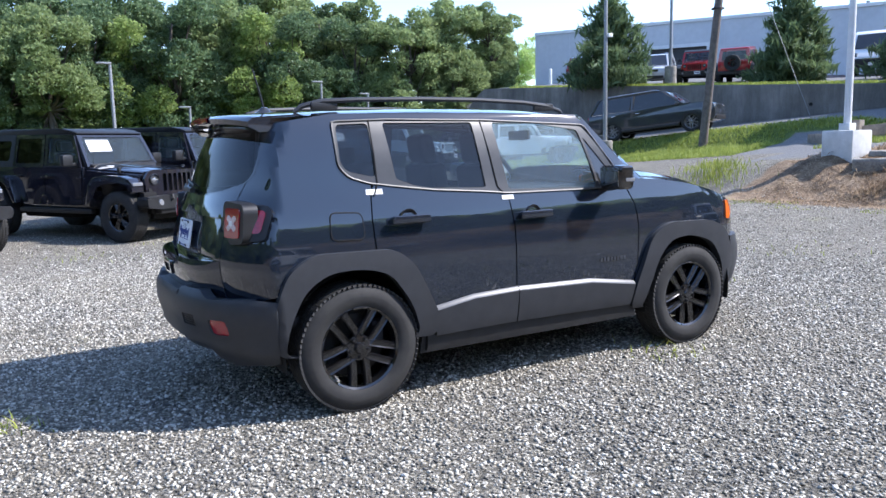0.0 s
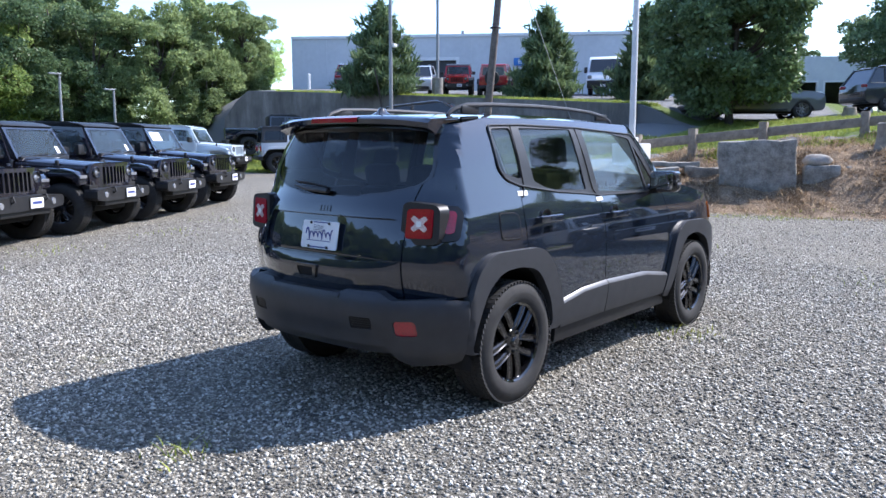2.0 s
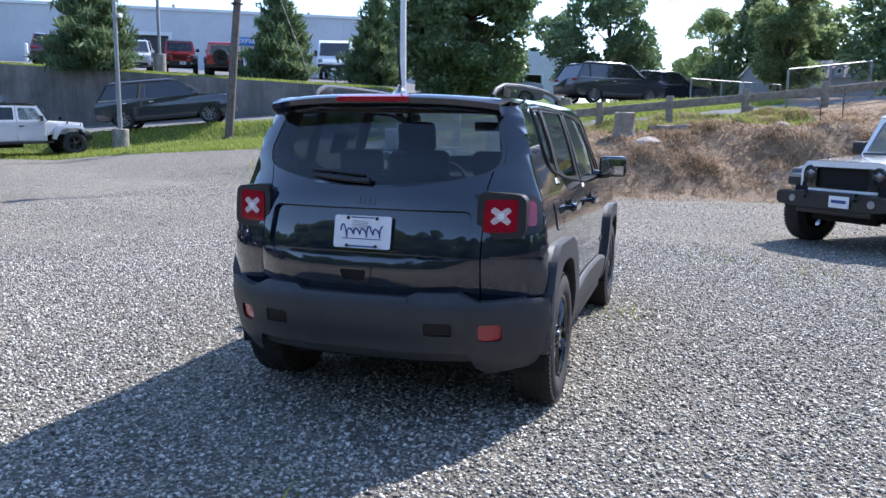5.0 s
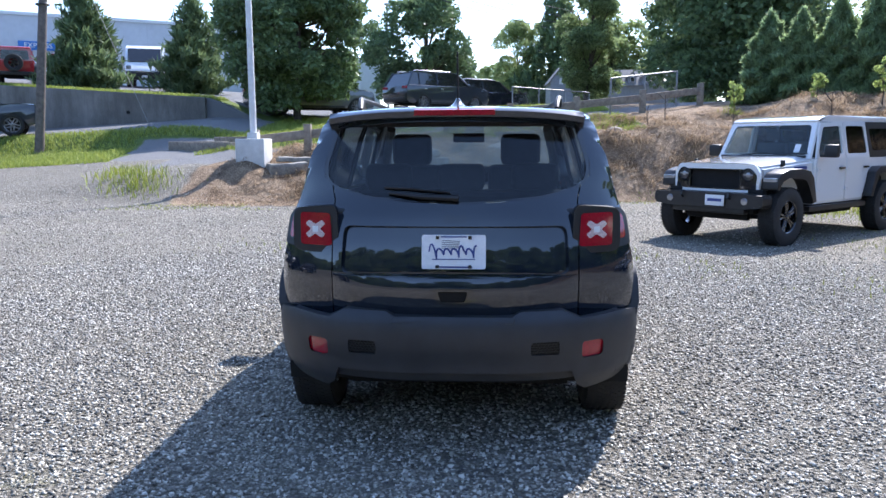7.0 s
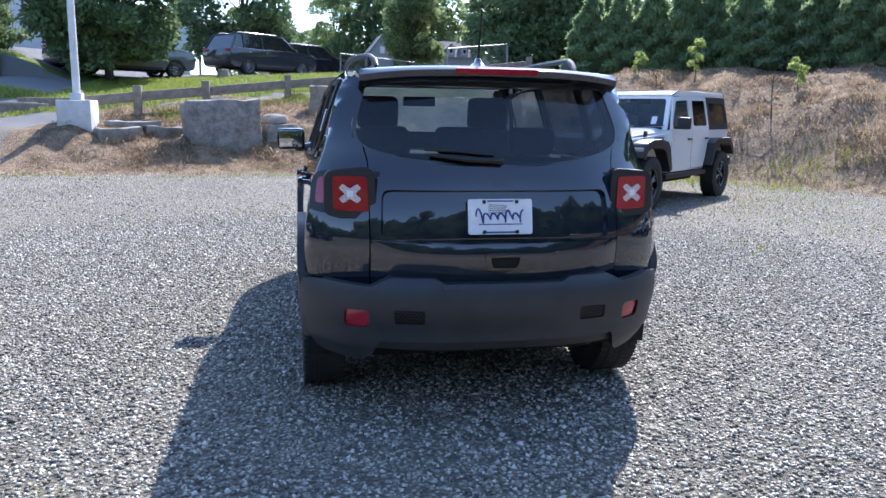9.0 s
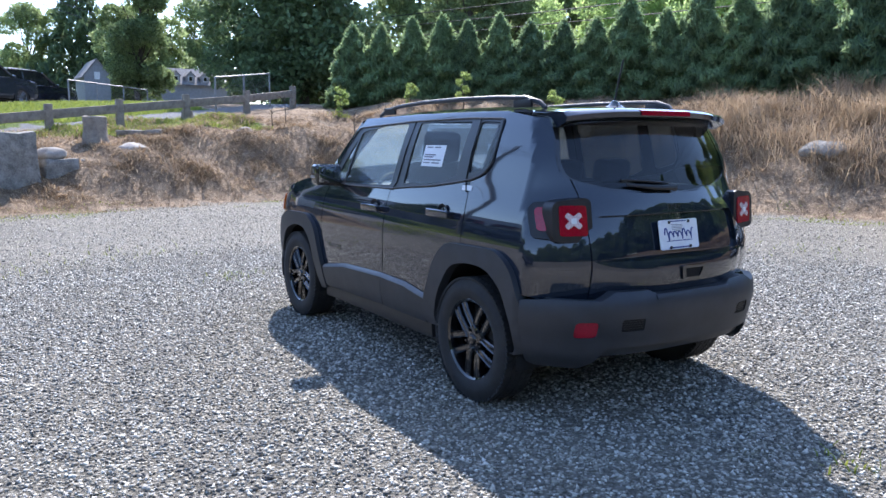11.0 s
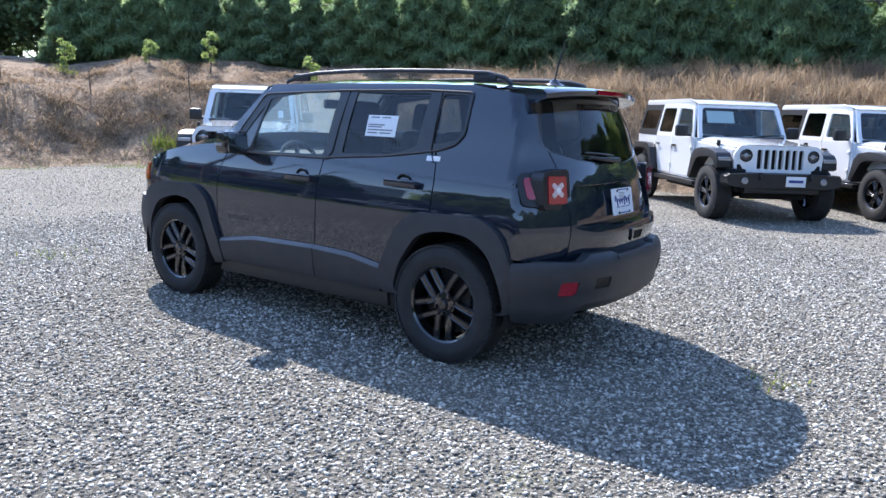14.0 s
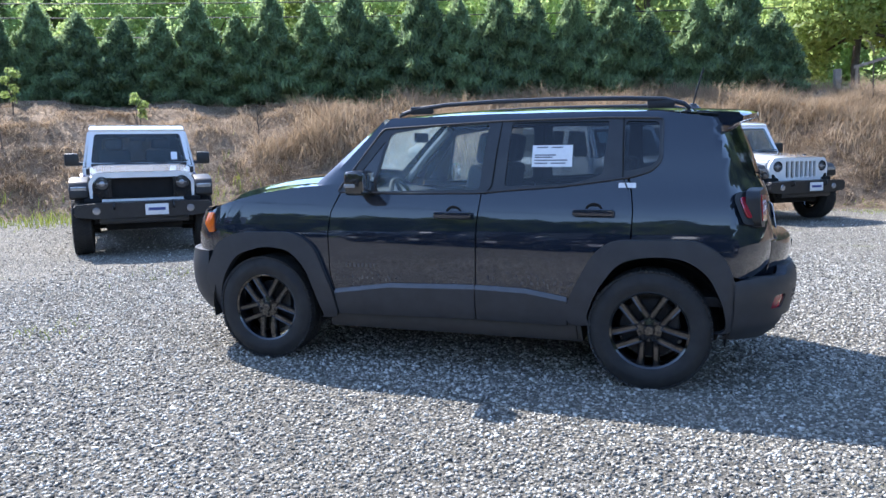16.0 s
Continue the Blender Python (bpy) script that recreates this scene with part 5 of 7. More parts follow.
def stand(x, y, turn=0.0, size=1.0, sink=0.05, stretch=1.0):
    return Matrix.Translation((x, y, float(ground_z(x, y)) - sink)) @ Matrix.Rotation(turn, 4, "Z") @ Matrix.Diagonal((size, size, size * stretch, 1))


def copy_scaled(ob, m):
    """A copy of a tree at a pose that may also scale it."""
    made = copy_thing(ob, Matrix.Identity(4))
    made.matrix_basis = m
    return made


# woods round the lot
r = random.Random(3)
wood_label = "tall broad-leaved tree at the edge of the woods"
kinds = [broad_tree("tree", stand(60, 90, 0), 13, 4.6, LEAF_WOODS if k % 3 else LEAF_DARK, 0.30, 620, wood_label, 20 + k, "woods", 0.03, 34) for k in range(5)]
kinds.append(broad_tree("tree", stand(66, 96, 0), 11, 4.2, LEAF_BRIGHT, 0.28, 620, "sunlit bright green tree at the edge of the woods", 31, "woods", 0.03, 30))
kinds.append(broad_tree("tree", stand(72, 98, 0), 11, 4.4, LEAF_HAZED, 0.30, 330, "green tree beyond the hedge, leaf colour paled for sun and haze", 37, "woods", 0.03, 26))


def belt(points, spacing, depth, sizes, choose):
    """Trees along a line, in staggered rows."""
    for (ax, ay), (bx, by) in zip(points, points[1:]):
        n = max(1, int(math.hypot(bx - ax, by - ay) / spacing))
        for k in range(n):
            t = (k + r.uniform(0.1, 0.9)) / n
            off = r.uniform(0, depth)
            nx_, ny_ = (by - ay), -(bx - ax)
            ln = math.hypot(nx_, ny_)
            x, y = ax + (bx - ax) * t - nx_ / ln * off, ay + (by - ay) * t - ny_ / ln * off
            copy_scaled(kinds[choose(r)], stand(x, y, r.uniform(0, 6.28), r.uniform(*sizes)))


any_kind = lambda q: q.choice((0, 1, 2, 3, 4, 0, 1, 2, 3, 4, 5))
belt([(-55, 50), (-25, 54), (0, 55), (24, 51), (31, 47)], 2.2, 8, (0.78, 1.0), any_kind)
belt([(-55, 58), (0, 66), (30, 62)], 3.2, 8, (0.98, 1.16), any_kind)
belt([(30, 50), (36, 52)], 2.0, 2, (0.5, 0.62), lambda q: q.choice((1, 2, 4)))
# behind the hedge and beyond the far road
# the lighter kinds carry the sunlit haze of this side in their leaf colour
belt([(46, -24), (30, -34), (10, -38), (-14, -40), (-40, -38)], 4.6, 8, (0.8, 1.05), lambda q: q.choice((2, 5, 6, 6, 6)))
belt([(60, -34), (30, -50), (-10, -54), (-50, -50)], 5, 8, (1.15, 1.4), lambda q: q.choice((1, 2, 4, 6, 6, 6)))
belt([(64, -2), (72, -14), (58, -24)], 5, 7, (0.7, 1.0), any_kind)
belt([(85, 30), (90, 12), (92, -8)], 6, 10, (0.6, 0.9), any_kind)
# behind the camera's way: unseen trees, added tall and dark to darken the car's reflections
belt([(-14, -44), (-30, -34), (-38, -10), (-39, 12), (-34, 36)], 3.4, 5, (1.05, 1.3), lambda q: q.choice((0, 3, 0, 3, 1)))
belt([(-30, -36), (-44, -20), (-50, 5), (-48, 30), (-52, 52)], 5.0, 8, (1.1, 1.35), lambda q: q.choice((0, 3, 2)))

# single trees on the slope and by the upper road
broad_tree("tree", stand(27.0, 8.0), 7.2, 2.95, LEAF_DARK, 0.22, 1700, "dense dark maple on the lawn by the parked cars", 51, "", 0.16, 50)
broad_tree("tree", stand(49, 4.5), 8.6, 3.6, LEAF_DARK, 0.32, 700, "dark green street tree by the upper road", 52, "", 0.25, 16)
broad_tree("tree", stand(43.0, -6.1), 8.2, 2.1, LEAF_WOODS, 0.18, 2400, "slim green tree beside the house", 53, "", 0.14, 26)
broad_tree("tree", stand(36, -13.5), 12.5, 6.0, LEAF_DARK, 0.34, 480, "very large dark tree behind the end of the hedge", 54, "", 0.12, 26)
broad_tree("tree", stand(-6.9, -26.8), 7.4, 3.9, LEAF_BRIGHT, 0.24, 800, "bright green maple behind the hedge", 55, "", 0.18, 18)
broad_tree("tree", stand(58, -9.5), 9.5, 3.6, LEAF_WOODS, 0.32, 600, "tall green tree behind the low house", 57, "", 0.1, 22)
cone_tree("fir_tree", stand(68, -6.3), 14, 3.6, LEAF_JUNIPER, 0.55, 5000, "tall thin fir beyond the road", 61, "", 0.25, 0.8)
for x, y, h, w, seed in ((24.2, 26.6, 5.2, 1.75, 71), (28.2, 18.6, 5.0, 1.35, 72), (32.6, 15.2, 5.2, 1.4, 73)):
    up = Matrix.Translation((x + 1.6, y, float(ground_z(x + 1.6, y)) - 0.1))
    cone_tree("juniper", up, h, w * 0.95, LEAF_JUNIPER, 0.20, 6500, "pointed dark green juniper on the grass above the wall", seed, "junipers above the wall", 0.46, 0.66, 0.9, 3.6)

# the clipped evergreen hedge on top of the bank
HEDGE = [(21.8, -9.6), (17.5, -13.2), (10.0, -16.4), (0.0, -18.6), (-4.6, -19.5)]
hedge_kinds = [cone_tree("arborvitae", stand(21.2 + 0.5 * k, -9.4), 3.05, 0.98, LEAF_THUJA, 0.115, 15000, "tall narrow arborvitae in the hedge on the bank", 81 + k, "hedge on the bank", 0.2, 0.74, 0.45, 2.5) for k in range(3)]
count = 0
for (ax, ay), (bx, by) in zip(HEDGE, HEDGE[1:]):
    n = round(math.hypot(bx - ax, by - ay) / 1.18)
    for k in range(n):
        t = k / n
        x, y = ax + (bx - ax) * t + r.uniform(-0.12, 0.12), ay + (by - ay) * t + r.uniform(-0.12, 0.12)
        if count < 3:
            hedge_kinds[count].matrix_world = stand(x, y, r.uniform(0, 6.28), r.uniform(0.95, 1.08))
        else:
            copy_scaled(hedge_kinds[count % 3], stand(x, y, r.uniform(0, 6.28), r.uniform(0.88, 1.12), 0.1, r.uniform(0.85, 1.22)))
        count += 1


# ---- dry stems, weeds and grass ----
def blades(xy, height, lean, width, curl=0.5):
    """Bent blades: two quads each, rising from the ground at xy."""
    n = len(xy)
    base = np.c_[xy, ground_z(xy[:, 0], xy[:, 1]) + lumps(xy[:, 0], xy[:, 1], past_toe(xy[:, 0], xy[:, 1])) - 0.02]
    a = rng.uniform(0, 2 * np.pi, n)
    h = height * rng.uniform(0.45, 1.25, n)
    l = lean * rng.uniform(0.1, 1.0, n) * h
    way = np.stack([np.cos(a), np.sin(a), np.zeros(n)], 1)
    across = np.stack([-np.sin(a), np.cos(a), np.zeros(n)], 1) * (width * rng.uniform(0.6, 1.3, n))[:, None]
    up = np.stack([np.zeros(n), np.zeros(n), h], 1)
    mid = base + up * 0.55 + way * (l * 0.3)[:, None]
    tip = base + up * (1 - 0.25 * curl * rng.uniform(0, 1, n))[:, None] + way * l[:, None]
    verts = np.stack([base - across, base + across, mid + across * 0.8, mid - across * 0.8, tip + across * 0.15, tip - across * 0.15], 1).reshape(-1, 3)
    k = np.arange(n)[:, None] * 6
    return verts, np.concatenate([k + [0, 1, 2, 3], k + [3, 2, 4, 5]])


def stuff(name, batches, mat, label, category):
    verts, faces, at = [], [], 0
    for v, f in batches:
        verts.append(v)
        faces.append(f + at)
        at += len(v)
    ob = mesh_part(name, from_arrays(name, np.concatenate(verts), np.concatenate(faces), mat), None, None, label, 0)
    return tagged(ob, category=category, kind="stuff")


def scatter(n, x0, x1, y0, y1, keep):
    xy = np.stack([rng.uniform(x0, x1, n), rng.uniform(y0, y1, n)], 1)
    return xy[keep(xy[:, 0], xy[:, 1])]


def patchy(x, y, f=0.9, cut=0.0):
    return np.sin(f * 1.9 * x + 1) * np.sin(f * 1.5 * y) + 0.7 * np.sin(f * 3.1 * y + 2 * x) + 0.4 * np.sin(f * 5 * x - 3 * y) > cut


def on_bank(x, y):
    d = past_toe(x, y)
    return (d > -0.3) & (y < 6.5)


def low_bank(x, y):
    return on_bank(x, y) & (past_toe(x, y) < 6.6)


def crest(x, y):
    d = past_toe(x, y)
    return (d > 3.0) & (d < 7.5) & (y < -9) & (x < 10.5) & patchy(x, y, 0.8, 0.15)


ground_xy = scatter(180000, -12, 22, -24, 6.5, lambda x, y: low_bank(x, y) & ((y > -6) | (rng.uniform(0, 1, len(x)) < 0.75)))
crest_xy = scatter(110000, -18, 20, -24, -7, crest)
mound_at = scatter(2600, -18, 22, -24, 6, lambda x, y: low_bank(x, y) & (past_toe(x, y) > 0.6))[:420]
mound_xy = np.concatenate([rng.normal(0, 0.26, (170, 2)) + p for p in mound_at])
clump_at = scatter(900, -12, 9, -24, -8.5, lambda x, y: (past_toe(x, y) > 1.8) & (past_toe(x, y) < 6.5))[:70]
clump_xy = np.concatenate([rng.normal(0, 0.40, (620, 2)) + p for p in clump_at])
stuff("dry_grass", [blades(ground_xy, 0.085, 4.6, 0.0095, 1.9), blades(crest_xy, 0.42, 2.0, 0.005, 1.3), blades(clump_xy, 0.50, 1.9, 0.0055, 1.3), blades(mound_xy, 0.15, 3.4, 0.007, 1.8)], STRAW, "pale dry grass covering the bank", "dry grass")
brush_xy = scatter(60000, -18, 21, -24, 6, lambda x, y: low_bank(x, y) & patchy(x, y, 1.7, 0.35))
stuff("dead_brush", [blades(brush_xy, 0.12, 4.0, 0.008, 1.9), blades(mound_xy[::4] + 0.15, 0.15, 3.4, 0.006, 1.7)], BRUSH, "dead brown brush and stalks on the bank", "dead brush")
toe_xy = scatter(120000, -10, 15, -16, 8, lambda x, y: (np.abs(past_toe(x, y) + 0.3) < 0.75) & patchy(x, y, 0.55, 0.1))
tuft_list = [(2.2, -4.0, 0.35, 60), (5.3, -5.6, 0.5, 110), (3.35, 0.73, 0.22, 50), (0.88, -1.0, 0.12, 40), (4.3, -1.8, 0.3, 50), (-2.97, -0.1, 0.1, 30), (3.3, -2.7, 0.3, 60), (6.5, -7.2, 0.9, 420), (8.3, -8.4, 0.9, 500), (9.6, -8.0, 0.7, 420), (3.6, -6.0, 0.6, 120), (5.8, 1.4, 0.5, 50), (1.5, -6.6, 0.6, 60), (-0.2, 7.7, 0.35, 60), (2.0, 8.4, 0.4, 60), (-1.9, 6.9, 0.4, 50), (3.6, 9.3, 0.3, 50), (5.0, 3.0, 0.5, 40), (11.3, -6.2, 0.8, 260)]
tufts = [np.c_[rng.normal(x, s, n), rng.normal(y, s, n)] for x, y, s, n in tuft_list]
tall = [np.c_[rng.normal(x, s, n), rng.normal(y, s, n)] for x, y, s, n in ((12.3, 8.2, 0.45, 500), (13.3, 9.0, 0.3, 260), (10.6, -6.8, 0.7, 400), (9.2, -9.6, 0.6, 250), (18.2, -7.4, 0.2, 160), (12.9, -6.9, 0.18, 220), (15.3, 4.0, 0.25, 200))]
stuff("weeds", [blades(toe_xy[:15000], 0.06, 1.8, 0.007), blades(np.concatenate(tufts), 0.08, 1.4, 0.005), blades(np.concatenate(tall), 0.24, 1.0, 0.009)], WEED, "yellow-green weeds in the gravel and at the foot of the bank", "weeds")


def on_lawn(x, y):
    d = past_toe(x, y)
    strip = (x > bank_foot(y) - 3.2) & (x < bank_foot(y) + 1.9) & (y > 6)
    strip &= ~((x > 16.0) & (x < 20.3) & (y > 6.9 + 0.4 * (x - 16)) & (y < 10.9 + 0.22 * (x - 16))) & ((y > 10.8) | (x > 19.0))
    slope = (d > 3.2) & (y > -4.5) & (x > 16.5) & (x < 29) & (y <= 8.5) & (np.abs((x - 17.6) * 0.86 + (y - 4.2) * 0.5) > 0.9)
    top = (x > 25.9) & (x < 27.3) & (y > 11)
    return strip | slope | top


stuff("lawn_grass", [blades(scatter(250000, 12.5, 29, -4.5, 36, on_lawn), 0.14, 0.9, 0.012)], GRASS, "rough mown grass on the slopes", "grass")

# saplings on the bank
for x, y, h, seed in ((15.7, -10.4, 1.35, 91), (18.3, -7.4, 1.1, 92), (17.1, -9.3, 0.8, 93), (12.6, -11.6, 0.9, 94)):
    broad_tree("sapling", stand(x, y, seed), h, 0.27, LEAF_BRIGHT, 0.085, 5200, "young bright green sapling growing on the bank", seed, "saplings on the bank", 0.2, 9, 0.012)
# bare dead stalks
for x, y, h, seed in ((17.4, -5.2, 0.9, 1), (16.9, -4.6, 0.6, 2), (15.6, -6.6, 0.7, 3), (-5.6, -16.9, 1.6, 4), (11.5, -10.2, 1.2, 5), (13.9, -8.4, 1.1, 6), (9.2, -11.9, 1.0, 7)):
    q = random.Random(seed)
    sapling = thing("dead_sapling", stand(x, y), "bare dead sapling standing on the bank", "dead sapling", "dead saplings")
    part("stem", tube([(0, 0, -0.1), (0.03, 0.02, h * 0.5), (0.06, 0.0, h)], [0.018, 0.013, 0.005], 6), BARK, sapling)
    for k in range(7):
        z, a, l = h * q.uniform(0.3, 0.95), q.uniform(0, 6.28), h * q.uniform(0.2, 0.4)
        part("branch", tube([(0.06 * z / h, 0.02 * (1 - abs(2 * z / h - 1)), z), (l * 0.5 * math.cos(a), l * 0.5 * math.sin(a), z + l * 0.5), (l * math.cos(a), l * math.sin(a), z + l * 0.7)], [0.008, 0.006, 0.003], 5), BARK, sapling)


# ---- walls, poles, fences, blocks ----
def gz(x, y):
    return float(ground_z(x, y))


# retaining wall below the upper lot, its top following the slope
bm = bmesh.new()
stations = [(40.6, -1.9), (39.2, -0.7), (38.0, -0.04)] + [(38 - 1.9 * k, -0.04) for k in range(1, 15)]
rows = []
for y, add in stations:
    top = float(upper_z(26, y)) + add
    rows.append([bm.verts.new(p) for p in ((25.45, y, -0.2), (25.40, y, top), (25.78, y, top), (25.78, y, -0.2))])
for p, q in zip(rows, rows[1:]):
    for k in range(4):
        bm.faces.new((p[k], p[(k + 1) % 4], q[(k + 1) % 4], q[k]))
bm.faces.new(rows[0])
bm.faces.new(rows[-1][::-1])
tagged(part("wall_east", bm, WALL_CONCRETE, None, "stained grey concrete retaining wall", 20), category="retaining wall", kind="structure")
# dark plugs stand for the shade inside the drain holes
for k in range(5):
    y = 33 - 4.6 * k
    part("weep_hole", tube([(25.36, y, gz(24.5, y) + 0.55), (25.5, y, gz(24.5, y) + 0.55)], 0.07, 10), DARK_CAVITY, bpy.data.objects["wall_east"])

# leaning utility pole with a hoop, guy wire and cables
pole = thing("utility_pole", pose(19.85, 15.15, gz(19.85, 15.15) - 0.2), "leaning weathered wooden utility pole", "utility pole")
part("post", tube([(0, 0, 0), (0.12, -0.45, 5.0), (0.2, -0.95, 10.5)], [0.16, 0.14, 0.11], 12), POLE_WOOD, pole)
hoop = tube([(0.12 + 0.2 * math.cos(a), -0.45 + 0.2 * math.sin(a), 5.05) for a in (2 * math.pi * k / 16 for k in range(17))], 0.03, 6)
part("hoop", hoop, BLACK_PLASTIC, pole, "black cable loop")
part("guy_wire", tube([(0.2, -0.8, 8.5), (2.0, -3.2, 0.6)], 0.012, 5), GALVANISED, pole)


def lamp_post(x, y, height, base_size, base_height, base_mat, pole_mat, radius, label, square=False, head=True):
    z = gz(x, y)
    post = thing("lamp_post", pose(x, y, z - 0.05), label, "lamp post", "lamp posts")
    foot = bmesh.new()
    if square:
        add_box(foot, (0, 0, base_height / 2), (base_size, base_size, base_height), 0.03)
        add_box(foot, (0, 0, base_height + 0.08), (0.26, 0.26, 0.16), 0.02)
    else:
        add_lathe(foot, [(0, 0), (base_size / 2, 0), (base_size / 2, base_height), (base_size / 2 - 0.03, base_height + 0.03), (0, base_height + 0.03)], 20, "z")
    part("base", foot, base_mat, post, "pale concrete base")
    part("pole", tube([(0, 0, base_height), (0, 0, height)], [radius, radius * 0.75], 12), pole_mat, post)
    if head:
        part("lamp_head", box((-0.3, 0, height + 0.02), (0.75, 0.3, 0.1), 0.03), pole_mat, post)
        part("arm", tube([(0, 0, height - 0.05), (-0.3, 0, height)], 0.03, 6), pole_mat, post)
    return post


main_lamp = lamp_post(13.85, 5.85, 8.5, 0.74, 0.85, PALE_CONCRETE, WHITE_METAL, 0.085, "white metal lamp post on a square concrete block", True)
main_lamp.matrix_world = pose(13.85, 5.85, 0.70)
far_lamp = lamp_post(18.6, 19.0, 8.2, 0.6, 0.75, CONCRETE, GALVANISED, 0.085, "grey metal lamp post with a small camera")
part("camera_dome", box((0.12, -0.1, 4.9), (0.22, 0.16, 0.16), 0.05), WHITE_METAL, far_lamp)
lamp_post(28.0, 24.4, 8.6, 0.6, 1.0, CONCRETE, GALVANISED, 0.085, "grey metal lamp post on a concrete base in the upper lot")
lamp_post(3.2, 41.0, 5.6, 0.5, 0.5, CONCRETE, GALVANISED, 0.11, "grey metal lamp post at the edge of the woods")
lamp_post(17.5, 46.5, 4.8, 0.5, 0.5, CONCRETE, GALVANISED, 0.10, "grey metal lamp post at the edge of the woods")
lamp_post(21.5, 47.5, 4.1, 0.5, 0.5, CONCRETE, GALVANISED, 0.10, "grey metal lamp post at the edge of the woods")
lamp_post(8.6, 47.0, 3.6, 0.5, 0.5, CONCRETE, GALVANISED, 0.10, "grey metal lamp post at the edge of the woods")
lamp_post(56, 8, 9.0, 0.5, 0.5, CONCRETE, GALVANISED, 0.10, "grey street lamp post by the upper road")

# concrete blocks, stones and stump where the bank begins
def rough_block(name, at, size, turn, mat, label, category, seed, bevel=0.06, wobble=0.05):
    q = random.Random(seed)
    bm = box((0, 0, 0), size, bevel)
    bmesh.ops.subdivide_edges(bm, edges=bm.edges[:], cuts=4, use_grid_fill=True)
    for v in bm.verts:
        n = noise.noise_vector(v.co * 2.3 + Vector((seed, 0, 0)))
        v.co += n * wobble + noise.noise_vector(v.co * 9 + Vector((0, seed, 0))) * wobble * 0.5
    return tagged(part(name, bm, mat, None, label, 40, pose(*at, q.uniform(-3, 3), q.uniform(-3, 3), turn)), category=category)


rough_block("concrete_block", (13.85, 2.65, 0.98), (0.75, 1.68, 1.22), 18, CONCRETE, "large weathered concrete block half sunk in the bank", "concrete block", 1)
rough_block("concrete_block", (14.25, 1.35, 0.78), (0.5, 0.75, 0.55), 22, CONCRETE, "small weathered concrete block with a stone on it", "concrete block", 2)
rough_block("concrete_block", (14.7, 0.65, 0.80), (0.45, 0.55, 0.5), 12, CONCRETE, "small weathered concrete block beside the stump", "concrete block", 3)
rough_block("concrete_slab", (13.55, 4.95, 0.76), (0.55, 0.95, 0.36), 28, CONCRETE, "broken concrete slab by the lamp post", "concrete slab", 4, 0.04)
rough_block("concrete_slab", (13.95, 4.7, 1.02), (0.5, 1.15, 0.13), 24, CONCRETE, "flat broken concrete slab lying on another", "concrete slab", 5, 0.03, 0.04)
rough_block("concrete_slab", (14.1, 4.05, 0.80), (0.5, 0.85, 0.32), 22, CONCRETE, "broken concrete slab beside the large block", "concrete slab", 6, 0.04)
rough_block("concrete_slab", (16.6, -0.9, gz(16.6, -0.9) + 0.05), (0.5, 1.1, 0.12), -25, CONCRETE, "flat piece of concrete lying on the bank", "concrete slab", 7, 0.03, 0.04)


def boulder(at, size, label, seed, mat=STONE):
    bm = bmesh.new()
    bmesh.ops.create_icosphere(bm, subdivisions=3, radius=1.0)
    for v in bm.verts:
        v.co += noise.noise_vector(v.co * 1.4 + Vector((seed, seed, 0))) * 0.22
        v.co = Vector((v.co.x * size[0], v.co.y * size[1], v.co.z * size[2]))
    x, y, z = at
    return tagged(part("boulder", bm, mat, None, label, 60, pose(x, y, gz(x, y) + float(lumps(x, y, past_toe(x, y))) - 0.25 * size[2] if z is None else z)), category="boulder")


boulder((14.3, 1.45, 1.14), (0.26, 0.32, 0.17), "smooth tan stone lying on a concrete block", 3)
boulder((4.9, -12.6, None), (0.5, 0.6, 0.24), "large grey boulder on the bank", 5, CONCRETE)
boulder((15.0, -0.4, None), (0.3, 0.35, 0.2), "grey stone on the dry bank", 8)
boulder((16.4, -3.6, None), (0.2, 0.25, 0.16), "brown stone on the dry bank", 10)
stump = bmesh.new()
add_lathe(stump, [(0.0, 0.60), (0.22, 0.60), (0.27, 0.57), (0.265, 0.3), (0.29, 0.1), (0.34, -0.1)], 18, "z")
for v in stump.verts:
    v.co += noise.noise_vector(v.co * 5) * 0.03
tagged(part("tree_stump", stump, RAIL_WOOD, None, "cut grey tree stump on the bank", 35, pose(15.9, 0.3, gz(15.9, 0.3) - 0.02)), category="tree stump")
for x, y, s in ((28.5, 3.9, 0.75), (20.2, -3.0, 0.55)):
    bm = lathe([(0.0, 0.5), (0.3, 0.5), (0.33, 0.3), (0.45, -0.1)], 14, "z")
    for v in bm.verts:
        v.co = (v.co + noise.noise_vector(v.co * 4) * 0.06) * s
    tagged(part("tree_stump", bm, RAIL_WOOD, None, "low weathered tree stump on the grass", 35, pose(x, y, gz(x, y))), category="tree stump")

# timber rail fence up the slope
FENCE = [(14.5, 6.0), (15.3, 4.8), (16.15, 3.25), (17.5, 1.15), (18.6, -0.75), (19.85, -2.9), (21.2, -5.25), (23.1, -7.65)]
fence = thing("rail_fence", pose(0, 0, 0), "weathered timber post and rail fence up the slope", "fence")
for k, (x, y) in enumerate(FENCE):
    part("post", box((x, y, gz(x, y) + 0.36), (0.20, 0.20, 0.86), 0.02), RAIL_WOOD, fence)
